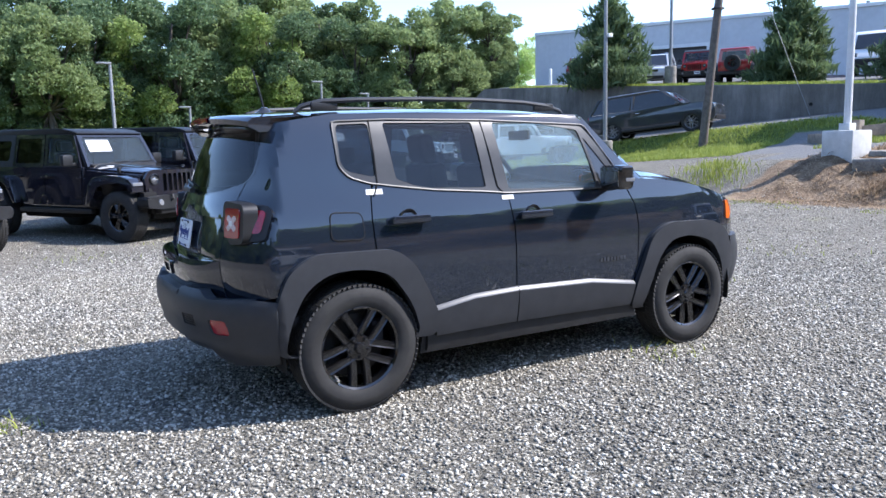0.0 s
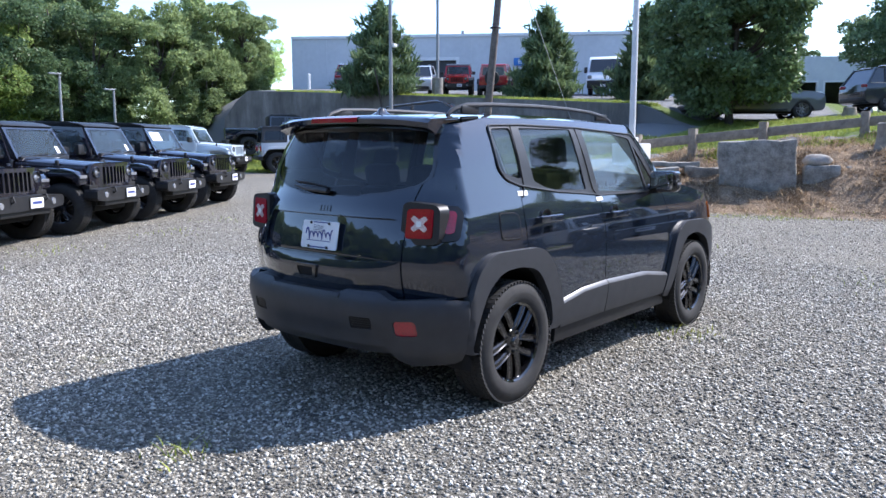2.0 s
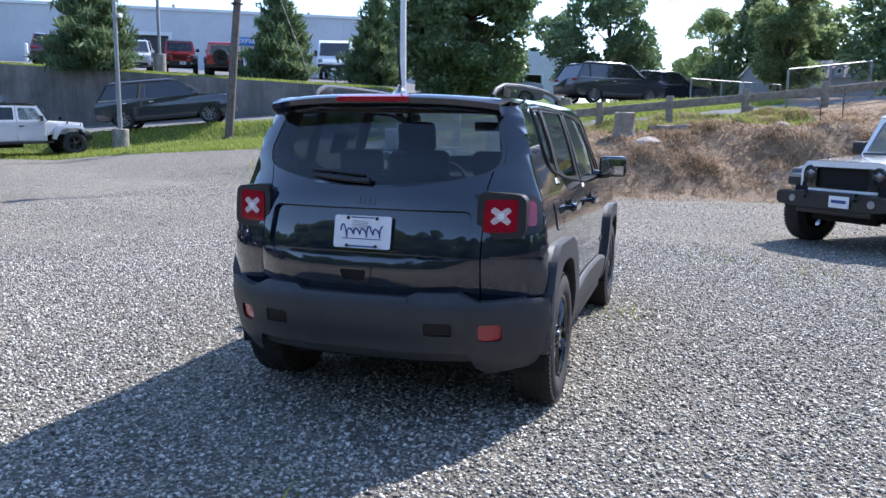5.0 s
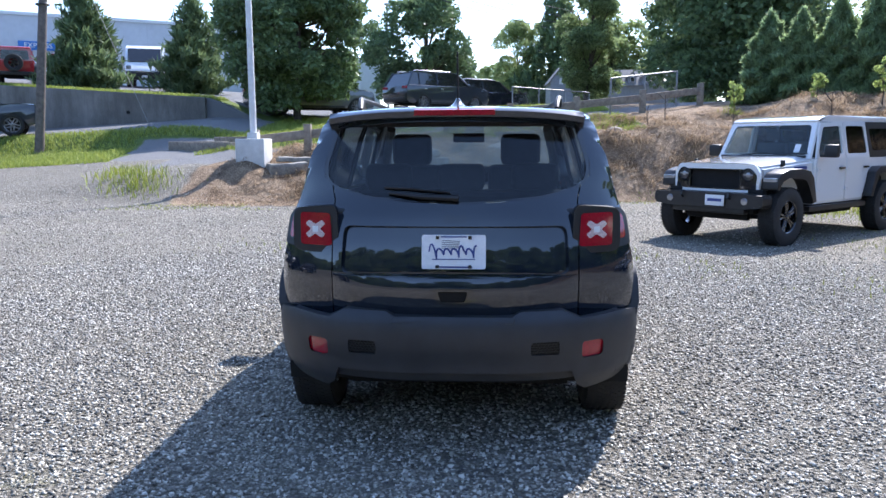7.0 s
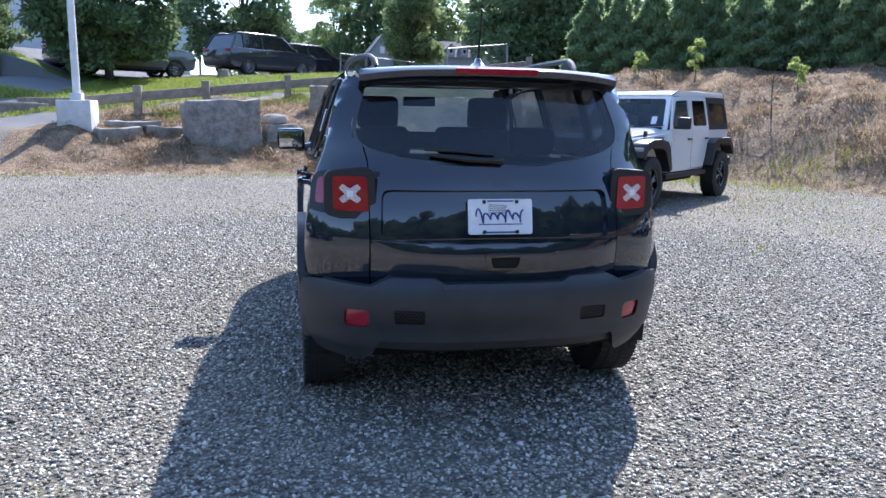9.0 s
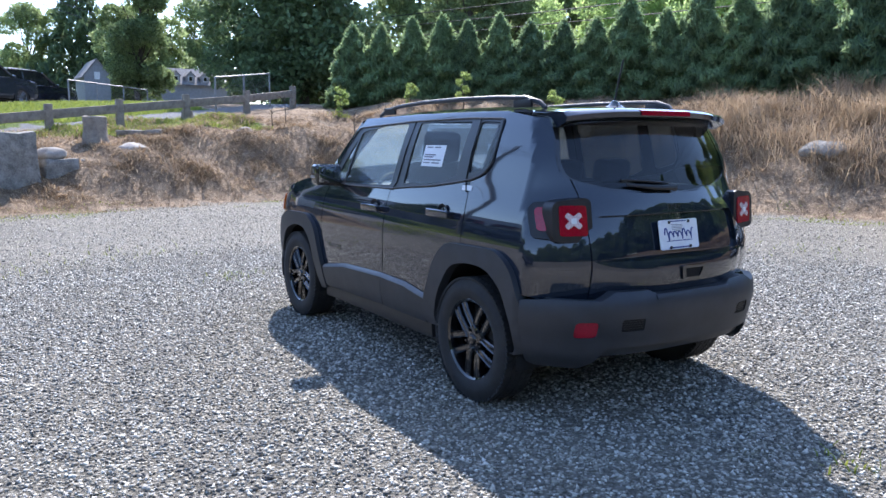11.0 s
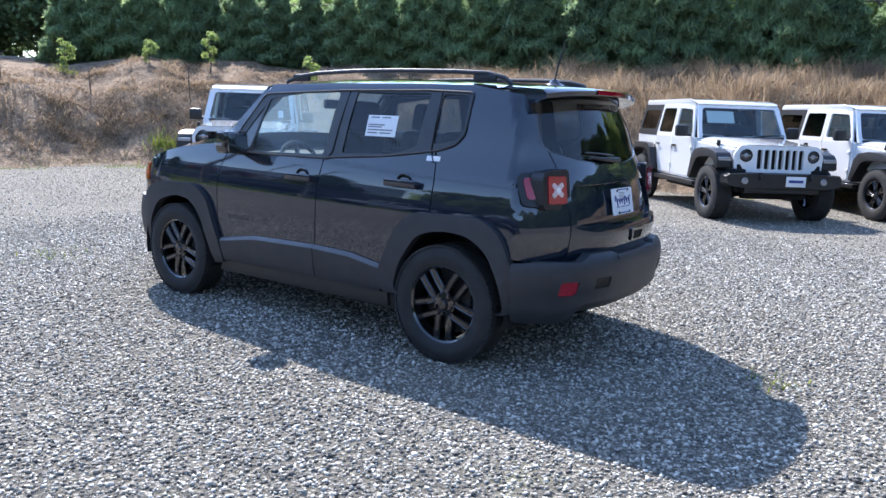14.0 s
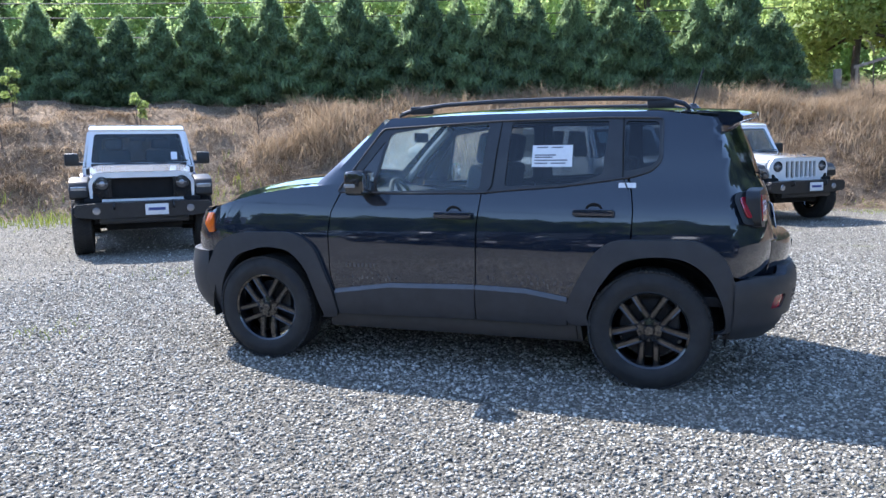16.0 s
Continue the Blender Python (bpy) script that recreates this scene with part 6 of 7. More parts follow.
for (ax, ay), (bx, by) in zip(FENCE, FENCE[1:]):
    a, b = Vector((ax, ay, gz(ax, ay) + 0.52)), Vector((bx, by, gz(bx, by) + 0.52))
    m = Matrix.Translation((a + b) / 2) @ (b - a).to_track_quat("X", "Z").to_matrix().to_4x4()
    part("rail", box((0, 0, 0), ((b - a).length, 0.10, 0.24), 0.015), RAIL_WOOD, fence, "", 35, m)

# low timber sleepers beside the drive
for k, (x, y, turn, length) in enumerate(((18.2, 9.0, 60, 2.6), (19.0, 8.0, 52, 2.4), (17.6, 8.4, 58, 2.2))):
    tagged(part("timber_sleeper", box((0, 0, 0.12), (length, 0.2, 0.3), 0.02), RAIL_WOOD, None, "grey timber sleeper lying along the drive", 35, pose(x, y, gz(x, y), 0, 0, turn)), category="timber sleeper", group="sleepers by the drive")


def chain_fence(points, height, label, rails=True):
    fence = thing("chain_link_fence", pose(0, 0, 0), label, "fence")
    for x, y in points:
        part("post", tube([(x, y, gz(x, y) - 0.2), (x, y, gz(x, y) + height)], 0.035, 8), GALVANISED, fence)
    for (ax, ay), (bx, by) in zip(points, points[1:]):
        za, zb = gz(ax, ay), gz(bx, by)
        part("top_rail", tube([(ax, ay, za + height), (bx, by, zb + height)], 0.025, 6), GALVANISED, fence)
        n = int(math.hypot(bx - ax, by - ay) / 0.12)
        verts, faces = [], []
        for k in range(n):
            for way in (1, -1):
                t0, t1 = k / n, (k + way * height / 0.12) / n
                t1c = min(max(t1, 0), 1)
                h1 = height * (t1c - t0) / (t1 - t0)
                p = Vector((ax + (bx - ax) * t0, ay + (by - ay) * t0, za + (zb - za) * t0))
                q = Vector((ax + (bx - ax) * t1c, ay + (by - ay) * t1c, za + (zb - za) * t1c + h1))
                w = Vector((0, 0, 0.006))
                verts += [p - w, p + w, q + w, q - w]
                faces.append([len(verts) - 4 + j for j in range(4)])
        tagged(mesh_part("wire_mesh", from_arrays("wire_mesh", np.array(verts), faces, GALVANISED), None, fence, "", 0), kind="stuff")


chain_fence([(21.0, -4.15), (22.2, -5.5), (23.5, -6.9)], 1.25, "galvanised chain-link fence panel on the slope")
chain_fence([(33.3, -1.2), (35.0, -2.6), (36.8, -4.1), (38.6, -5.6)], 1.2, "galvanised chain-link fence beside the upper road")

# ---- buildings ----
# long grey dealership hall above the wall
A, B = Vector((37.5, 48.3, 0)), Vector((62.0, 9.5, 0))
along = (B - A).normalized()
deep = Vector((-along.y, along.x, 0)) * -1
if deep.x < 0:
    deep = -deep
turn_m = Matrix(((along.x, deep.x, 0, A.x), (along.y, deep.y, 0, A.y), (0, 0, 1, 0), (0, 0, 0, 1)))
hall = thing("dealership_building", Matrix.Identity(4), "long grey flat-roofed dealership building", "building")
LEN, TOP = (B - A).length, 10.25
door_at, door_w = 9.6, 4.2


def facade(u, v, d):
    return tuple(turn_m @ Vector((u, -d, v)))


low = 2.0
door_hole = rect(door_at, low + 0.05, door_at + door_w, 8.4)
bays = [rect(LEN - 8.0 + 2.2 * k, low + 0.1, LEN - 6.4 + 2.2 * k, 6.4) for k in range(3)]
front = part("wall", skin([(0, low), (LEN, low), (LEN, TOP - 1.9), (LEN - 9.5, TOP - 1.9), (LEN - 9.5, TOP), (0, TOP)], facade, [door_hole] + bays, 0, 0.3), FACADE, hall, "", 0)
side = bmesh.new()
for u in (0, LEN):
    vs = [side.verts.new(facade(u, v, d)) for v, d in ((low, 0), (TOP - (0 if u == 0 else 1.9), 0), (TOP - (0 if u == 0 else 1.9), -25), (low, -25))]
    side.faces.new(vs)
part("end_wall", side, FACADE, hall, "", 0)
part("roof", skin([(0.0, 0.0), (LEN - 9.5, 0.0), (LEN - 9.5, 25), (0, 25)], lambda u, v, d: facade(u, TOP - 0.1 + d, -v), (), 0, 0), SHINGLE, hall, "", 0)
part("parapet", prism([(0, TOP), (LEN - 9.5, TOP), (LEN - 9.5, TOP + 0.22), (0, TOP + 0.22)], -0.12, 0.4, "y", 0.0), FACADE_TRIM, hall, "", 35, turn_m)
for k in (1, 2, 3, 5, 6, 7, 8, 9, 10, 11, 12):
    part("panel_joint", box((3.0 * k, -0.012, (low + TOP) / 2), (0.05, 0.03, TOP - low - 0.1)), FACADE, front, "", 35, turn_m)
# a flat dark panel stands in for the unlit inside of the doorway
part("doorway_shade_panel", box((door_at + door_w / 2, 0.25, 5.2), (door_w, 0.1, 6.4)), DARK_OPENING, hall, "dark panel for the shade in the open doorway", 35, turn_m)
part("door_frame", skin([(door_at - 0.25, low), (door_at + door_w + 0.25, low), (door_at + door_w + 0.25, 8.65), (door_at - 0.25, 8.65)], facade, [door_hole], 0, 0.1, 0.06), FACADE_TRIM, hall, "", 0)
for k, b in enumerate(bays):
    w = part("window", skin(b, facade, (), 0, 0, -0.2), GLASS_FAR, hall, "dark shop window", 0)
    part("window_frame", skin([(b[0][0] - 0.12, b[0][1] - 0.1), (b[1][0] + 0.12, b[1][1] - 0.1), (b[2][0] + 0.12, b[2][1] + 0.12), (b[3][0] - 0.12, b[3][1] + 0.12)], facade, [b], 0, 0.1, 0.05), FACADE_TRIM, w, "", 0)
part("office_back", box((LEN - 5, 2.0, 4.5), (9, 0.2, 5)), CABIN, hall, "", 35, turn_m)
for u, h in ((9, 0.7), (14, 0.9), (24.5, 0.8), (26, 0.5)):
    part("roof_vent", tube([tuple(turn_m @ Vector((u, 3, TOP - 0.1))), tuple(turn_m @ Vector((u, 3, TOP + h)))], 0.12, 8), GALVANISED, hall)
sign_z = 8.2
sign = tagged(part("hanging_sign", box((19.7, -0.16, sign_z), (2.5, 0.1, 0.6), 0.02), SIGN_BLUE, None, "blue sign board with white letters on the hall", 35, turn_m), category="sign")


def lettering(text, size, m, mat, parent, label):
    font = bpy.data.curves.new("lettering", "FONT")
    font.body, font.size, font.extrude, font.align_x, font.align_y = text, size, 0.01, "CENTER", "CENTER"
    ob = new("lettering_curve", font)
    mesh = bpy.data.meshes.new_from_object(ob)
    bpy.data.objects.remove(ob)
    mesh.materials.clear()
    mesh.materials.append(mat)
    out = mesh_part("lettering", mesh, None, None, label, 0)
    out.parent = parent
    out.matrix_parent_inverse = parent.matrix_basis.inverted()
    out.matrix_basis = m
    return out


lettering("EXPRESS", 0.48, turn_m @ pose(19.7, -0.23, sign_z, 90, 0, 0), WHITE_METAL, sign, "white letters")
for u in (2.2, 4.6):
    x, y = (turn_m @ Vector((u, -2.5, 0))).to_2d()
    z = gz(x, y)
    tagged(part("bollard", lathe([(0.0, 1.25), (0.08, 1.24), (0.13, 1.18), (0.13, 0.0)], 14, "z"), WHITE_METAL, None, "white bollard by the hall", 35, pose(x, y, z)), category="bollard", group="bollards")

# low house with dormers beyond the fence
house = thing("house", pose(54.0, -11.4, 4.3, 0, 0, 92) @ Matrix.Diagonal((0.47, 0.47, 0.47, 1)), "low grey house with a dormered shingle roof", "house")
part("wall", box((0, 0, 0.0), (12, 6, 5.0)), CLAPBOARD, house)
part("roof", prism([(-3.6, 2.3), (0, 5.0), (3.6, 2.3)], -6.3, 6.3, "x"), SHINGLE, house)
for x in (-4.4, -2.2, 0.0, 2.2, 4.4):
    d = part("dormer", prism([(-0.6, 2.4), (-0.6, 3.7), (0, 4.3), (0.6, 3.7), (0.6, 2.4)], 0.8, 3.2, "y"), CLAPBOARD, house, "", 0, pose(x, 0, 0))
    part("dormer_roof", prism([(-0.8, 3.6), (0, 4.45), (0.8, 3.6), (0, 4.28)], 0.7, 3.4, "y"), SHINGLE, d)
    part("dormer_window", box((0, 3.22, 3.25), (0.62, 0.08, 0.8)), WHITE_METAL, d)
    part("pane", box((0, 3.27, 3.25), (0.48, 0.04, 0.62)), GLASS_FAR, d)
gable = thing("house", pose(55.0, -5.35, 4.38, 0, 0, 2) @ Matrix.Diagonal((0.49, 0.49, 0.49, 1)), "small grey gabled house beyond the trees", "house")
part("wall", prism([(-1.7, -2.5), (-1.7, 3.0), (0, 5.2), (1.7, 3.0), (1.7, -2.5)], -3, 4, "x"), CLAPBOARD, gable)
for k in (-1, 1):
    part("roof_slope", prism([(0, 5.35), (k * 2.0, 2.8), (k * 2.0, 2.6), (0, 5.15)], -3.3, 4.3, "x"), SHINGLE, gable)
part("window", box((-3.03, 0, 3.0), (0.08, 0.7, 1.0)), WHITE_METAL, gable)

# wooden steps or ramp beyond the south-west end of the bank
ramp_ob = thing("timber_ramp", pose(-6.2, -23.6, gz(-6.2, -23.6), 0, 0, 172), "pale timber ramp with a handrail behind the bank", "ramp")
part("deck", prism([(0, 0), (0, 0.12), (4.5, 1.4), (4.5, 1.28)], -0.6, 0.6, "y"), RAIL_WOOD, ramp_ob)
for x in (0.1, 1.5, 3.0, 4.4):
    part("post", box((x, 0.6, 0.6 + 0.28 * x), (0.09, 0.09, 1.1)), RAIL_WOOD, ramp_ob)
part("handrail", prism([(0, 1.05), (0, 1.15), (4.5, 2.4), (4.5, 2.3)], 0.55, 0.65, "y"), RAIL_WOOD, ramp_ob)

# short timber post and a stone at the end of the hedge
tagged(part("timber_post", box((0, 0, 0.30), (0.17, 0.17, 0.95), 0.02), RAIL_WOOD, None, "short weathered timber post on top of the bank", 35, pose(-5.0, -18.4, gz(-5.0, -18.4), 2, 3, 15)), category="post")
boulder((-4.6, -18.3, None), (0.22, 0.22, 0.30), "grey stone beside the timber post", 14, CONCRETE)

# overhead cables
def cable(points, sag, label):
    a, b = (Vector(p) for p in points)
    path = [a.lerp(b, t) - Vector((0, 0, sag * 4 * t * (1 - t))) for t in (k / 16 for k in range(17))]
    tagged(part("overhead_cable", tube(path, 0.022, 5), WIRE, None, label, 35), category="cable", group="overhead cables")


for k, (z, y) in enumerate(((6.3, -24.0), (5.8, -24.3), (5.3, -24.6), (4.6, -25))):
    cable(((46, y + 11, z + 2.2), (-34, y - 9, z + 1.4)), 0.8, "black overhead cable behind the hedge")
for k in range(4):
    cable(((20.0, 14.3, 10.9 - 0.25 * k), (75, -18, 12.5 - 0.7 * k)), 0.9, "black overhead cable from the leaning pole")
    cable(((20.0, 14.3, 10.9 - 0.25 * k), (-20, 60, 12 - 0.5 * k)), 0.7, "black overhead cable from the leaning pole")


# ---- other parked vehicles ----
def slanted(y0, z0, y1, z1, s):
    """An upright side that leans in from y0 at z0 to y1 at z1."""
    return lambda u, v, d: (u, s * (y0 + (y1 - y0) * (v - z0) / (z1 - z0) + d), v)


def inset(poly, by):
    mid = Vector((sum(p[0] for p in poly) / len(poly), sum(p[1] for p in poly) / len(poly)))
    out = []
    for p in poly:
        d = Vector(p) - mid
        out.append((mid.x + d.x - math.copysign(min(by, abs(d.x) * 0.8), d.x), mid.y + d.y - math.copysign(min(by, abs(d.y) * 0.8), d.y)))
    return out


def offroader(m, label, paint, top=BLACK_PLASTIC, flare=BLACK_PLASTIC, mesh_grille=False, rims=WHEEL_BLACK, sticker="", decal=False, pickup=False, group="parked off-road vehicles", spare=False):
    """A boxy four-door off-road vehicle: slatted grille, round lamps, flat wings and a hard top."""
    body = thing("off_road_vehicle", m, label, "car", group)
    back = -2.05
    rear_axle = -2.0 if pickup else -1.504
    tail = -3.0 if pickup else -2.08
    tub = [(tail, 0.66), (tail, 1.19), (0.64, 1.19), (0.64, 0.52), (rear_axle + 0.58, 0.52), (rear_axle + 0.52, 0.66), (rear_axle + 0.42, 0.92), (rear_axle + 0.28, 1.0), (rear_axle - 0.28, 1.0), (rear_axle - 0.44, 0.9), (rear_axle - 0.5, 0.66)]
    part("body", prism(tub, -0.79, 0.79, "y", 0.025), paint, body)
    # engine compartment, bonnet and grille
    bm = bmesh.new()
    a = [bm.verts.new(p) for p in ((0.62, -0.78, 0.72), (0.62, 0.78, 0.72), (0.62, 0.76, 1.165), (0.62, 0.60, 1.235), (0.62, -0.60, 1.235), (0.62, -0.76, 1.165))]
    b = [bm.verts.new(p) for p in ((1.74, -0.66, 0.76), (1.74, 0.66, 0.76), (1.80, 0.655, 1.085), (1.91, 0.52, 1.14), (1.91, -0.52, 1.14), (1.80, -0.655, 1.085))]
    bm.faces.new(a)
    bm.faces.new(b[::-1])
    for k in range(6):
        bm.faces.new((a[k], b[k], b[(k + 1) % 6], a[(k + 1) % 6]))
    bmesh.ops.bevel(bm, geom=[e for e in bm.edges if len(e.link_faces) == 2], offset=0.03, segments=2, affect="EDGES")
    bonnet = part("bonnet", bm, paint, body)
    part("cowl", box((0.66, 0, 1.22), (0.14, 1.36, 0.04), 0.015), BLACK_PLASTIC, body)
    for s in (-1, 1):
        part("bonnet_latch", box((1.35, s * 0.70, 1.14), (0.05, 0.05, 0.09), 0.012), BLACK_PLASTIC, bonnet)
        if decal:
            part("decal_bar", box((0.98, s * 0.766, 1.06), (0.34, 0.012, 0.055), 0.002), INK_BLUE, bonnet, "blue decal bar")
    plan = rounded([(-0.67, 0.74), (0.67, 0.74), (0.69, 1.0), (0.60, 1.135), (-0.60, 1.135), (-0.69, 1.0)], 0.05)
    slots = [rect(-0.318 + 0.106 * k - 0.037, 0.79, -0.318 + 0.106 * k + 0.037, 1.075, 0.022) for k in range(7)]
    eyes = [[(s * 0.515 + 0.094 * math.cos(q), 0.985 + 0.094 * math.sin(q)) for q in (2 * math.pi * k / 24 for k in range(24))] for s in (-1, 1)]
    if mesh_grille:
        slots = [rounded([(-0.395, 0.79), (0.395, 0.79), (0.395, 1.05), (-0.395, 1.05)], 0.03)]
    def face(u, v, d):
        return (1.955 - 0.065 * (abs(u) / 0.69) ** 2 + d - 0.03 * (v - 0.74), u, v)
    if mesh_grille:
        within = rounded([(-0.63, 0.775), (0.63, 0.775), (0.645, 0.985), (0.575, 1.062), (-0.575, 1.062), (-0.645, 0.985)], 0.05)
        part("grille_surround", skin(plan, face, [within], 0.12, 0.05, 0.004), paint, body, "", 32)
        plan = within
    grille = part("grille", skin(plan, face, slots + eyes, 0.12, 0.05), GLOSS_BLACK if mesh_grille else paint, body, "", 32)
    part("grille_backing", box((1.865, 0, 0.94), (0.02, 1.26, 0.30)), DARK_CAVITY, grille)
    if mesh_grille:
        bars = [box((1.845, -0.318 + 0.106 * k + 0.053, 0.92), (0.05, 0.022, 0.25), 0.005) for k in range(6)] + [box((1.835, 0, 0.81 + 0.045 * k), (0.02, 0.78, 0.010)) for k in range(6)]
        for q in bars:
            part("grille_bar", q, GLOSS_BLACK, grille)
    for s in (-1, 1):
        lamp = part("headlamp", lathe([(0.0, 0.006), (0.05, 0.004), (0.078, 0.0), (0.080, -0.006), (0.094, 0.012), (0.096, -0.05)], 26, "x"), LENS_DARK, body, "round headlamp", 35, pose(1.905, s * 0.515, 0.985))
        part("lamp_ring", lathe([(0.078, 0.012), (0.086, 0.026), (0.096, 0.012), (0.096, -0.04)], 26, "x"), GLOSS_BLACK, lamp)
        part("lamp_bar", box((0.010, 0, 0), (0.008, 0.15, 0.018), 0.003), LENS_CLEAR, lamp)
        part("projector", lathe([(0.0, 0.014), (0.026, 0.012), (0.036, 0.004), (0.038, -0.01)], 16, "x"), LENS_CLEAR, lamp)
        # wings
        ring = [(0.78, 0.58), (0.89, 0.93), (1.00, 1.03), (1.24, 1.068), (1.58, 1.062), (1.78, 1.015), (1.855, 0.935), (1.87, 0.80), (1.80, 0.77), (1.795, 0.86), (1.74, 0.925), (1.58, 0.945), (1.20, 0.945), (1.08, 0.90), (1.00, 0.80), (0.90, 0.55)]
        part("front_wing", prism(ring, s * 0.695, s * 0.935, "y", 0.024), flare, body, "broad wing over the front wheel")
        part("wing_lamp", box((1.845, s * 0.815, 0.925), (0.05, 0.20, 0.055), 0.012), LENS_CLEAR, body)
        x = rear_axle
        ring = [(x + 0.60, 0.58), (x + 0.48, 0.96), (x + 0.32, 1.045), (x - 0.32, 1.045), (x - 0.50, 0.93), (x - 0.56, 0.74), (x - 0.47, 0.74), (x - 0.40, 0.89), (x - 0.28, 0.955), (x + 0.27, 0.955), (x + 0.38, 0.90), (x + 0.52, 0.58)]
        part("rear_wing", prism(ring, s * 0.74, s * 0.935, "y", 0.018), flare, body)
        part("side_step", box((-0.05 if not pickup else -0.2, s * 0.80, 0.47), (1.75, 0.10, 0.08), 0.02), BLACK_PLASTIC, body)
        # doors, windows, hinges, handles, mirrors
        for name, lower, upper in (("front_door", [(-0.28, 0.56), (0.56, 0.56), (0.60, 1.188), (-0.28, 1.188)], [(-0.28, 1.188), (0.60, 1.188), (0.385, 1.715), (-0.28, 1.735)]), ("rear_door", [(-0.86, 0.56), (-0.30, 0.56), (-0.30, 1.188), (-1.07, 1.188), (-1.02, 0.86)], [(-1.07, 1.188), (-0.30, 1.188), (-0.30, 1.735), (-1.02, 1.735)])):
            d = part(name, skin(rounded(lower, 0.05), flat_y(s * 0.792), (), 0, 0.02, 0.012), paint, body, "", 32)
            hole = rounded(inset(upper, 0.065), 0.05)
            lean = slanted(0.792, 1.188, 0.70, 1.735, s)
            part("window_frame", skin(upper, lean, [hole], 0, 0.03, 0.008), paint, d, "", 32)
            part("side_window", skin(hole, lean, (), 0, 0, -0.004), GLASS_FAR if name == "rear_door" else GLASS_SIDE, d, "", 32)
            hx = lower[0][0] + 0.10 if name == "front_door" else -0.96
            part("door_handle", box((hx + 0.03, s * 0.825, 1.04), (0.16, 0.03, 0.035), 0.01), GLOSS_BLACK, d)
            for z in (0.72, 1.02):
                part("hinge", box((lower[1][0] - 0.01, s * 0.815, z), (0.09, 0.025, 0.035), 0.008), paint, d)
        mirror = part("door_mirror", box((0.46, s * 0.95, 1.30), (0.10, 0.20, 0.19), 0.035), BLACK_PLASTIC, body)
        part("mirror_arm", box((0.48, s * 0.84, 1.235), (0.05, 0.16, 0.05), 0.015), BLACK_PLASTIC, mirror)
        part("mirror_glass", box((0.408, s * 0.95, 1.305), (0.006, 0.165, 0.15), 0.002), MIRROR, mirror)
        end = -1.10 if pickup else -2.06
        if not pickup:
            upper = [(-2.06, 1.19), (-1.085, 1.19), (-1.035, 1.735), (-1.98, 1.735)]
            hole = rounded(inset(upper, 0.10), 0.06)
            lean = slanted(0.792, 1.19, 0.70, 1.735, s)
            q = part("top_side", skin(upper, lean, [hole], 0, 0.03, 0.006), top, body, "", 32)
            part("quarter_window", skin(hole, lean, (), 0, 0, -0.004), GLASS_FAR, q, "", 32)
            part("rear_lamp", box((-2.09, s * 0.70, 0.98), (0.08, 0.13, 0.2), 0.02), RED_LENS, body)
        for x in (1.504, rear_axle):
            add_wheel(body, (x, s * 0.80, 0.405), "broad", 0.408, 0.232, 0.26, rims, 0.5 + x)
            well = prism([(x - 0.45, 0.45), (x - 0.4, 0.85), (x - 0.2, 0.97), (x + 0.2, 0.97), (x + 0.4, 0.85), (x + 0.45, 0.45)], s * 0.45, s * 0.64, "y")
            part("wheel_well", well, DARK_CAVITY, body)
    # windscreen
    def screen(u, v, d):
        return (0.70 - 0.30 * (v - 1.19) / 0.55 + d, u, v)
    ring = [(-0.745, 1.19), (0.745, 1.19), (0.68, 1.745), (-0.68, 1.745)]
    hole = rounded([(-0.68, 1.245), (0.68, 1.245), (0.615, 1.68), (-0.615, 1.68)], 0.05)
    frame_part = part("windscreen_frame", skin(ring, screen, [hole], 0, 0.06), paint, body, "", 32)
    part("windscreen", skin(hole, screen, (), 0, 0, -0.01), GLASS_SCREEN, frame_part, "clear windscreen", 32)
    for y in (-0.35, 0.2):
        part("wiper", tube([screen(y, 1.235, 0.03), screen(y + 0.25, 1.26, 0.015), screen(y + 0.5, 1.265, 0.012)], 0.010, 5), BLACK_PLASTIC, frame_part)
    if sticker:
        u0 = 0.55 if sticker == "small" else -0.10
        part("windscreen_sheet", skin(rect(u0 - (0.09 if sticker == "small" else 0.46), 1.28 if sticker == "small" else 1.44, u0, 1.40 if sticker == "small" else 1.63), screen, (), 0, 0, -0.006), PAPER if sticker != "teal" else INK_TEAL, frame_part, "sheet of paper behind the windscreen", 0)
    # hard top
    end = -1.05 if pickup else -2.02
    part("hard_top", prism([(end, 1.72), (end + 0.02, 1.80), (end + 0.10, 1.832), (0.05, 1.825), (0.28, 1.798), (0.40, 1.762), (0.435, 1.735), (0.40, 1.72)], -0.69, 0.69, "y", 0.035), paint if paint is WHITE_PAINT else top, body, "black hard top" if top is BLACK_PLASTIC and paint is not WHITE_PAINT else "")
    if pickup:
        part("cab_back", box((-1.07, 0, 1.43), (0.06, 1.42, 0.6), 0.02), top, body)
        part("bed", box((-2.02, 0, 1.145), (1.86, 1.40, 0.02)), DARK_CAVITY, body)
    else:
        def rear_at(u, v, d):
            return (-2.07 + 0.08 * max(v - 1.19, 0) / 0.6 - d, u, v)
        ring = [(-0.78, 1.19), (0.78, 1.19), (0.69, 1.74), (-0.69, 1.74)]
        hole = rounded([(-0.62, 1.22), (0.62, 1.22), (0.56, 1.66), (-0.56, 1.66)], 0.06)
        q = part("top_back", skin(ring, rear_at, [hole], 0, 0.03), top, body, "", 32)
        part("rear_window", skin(hole, rear_at, (), 0, 0, -0.005), GLASS_FAR, q, "", 32)
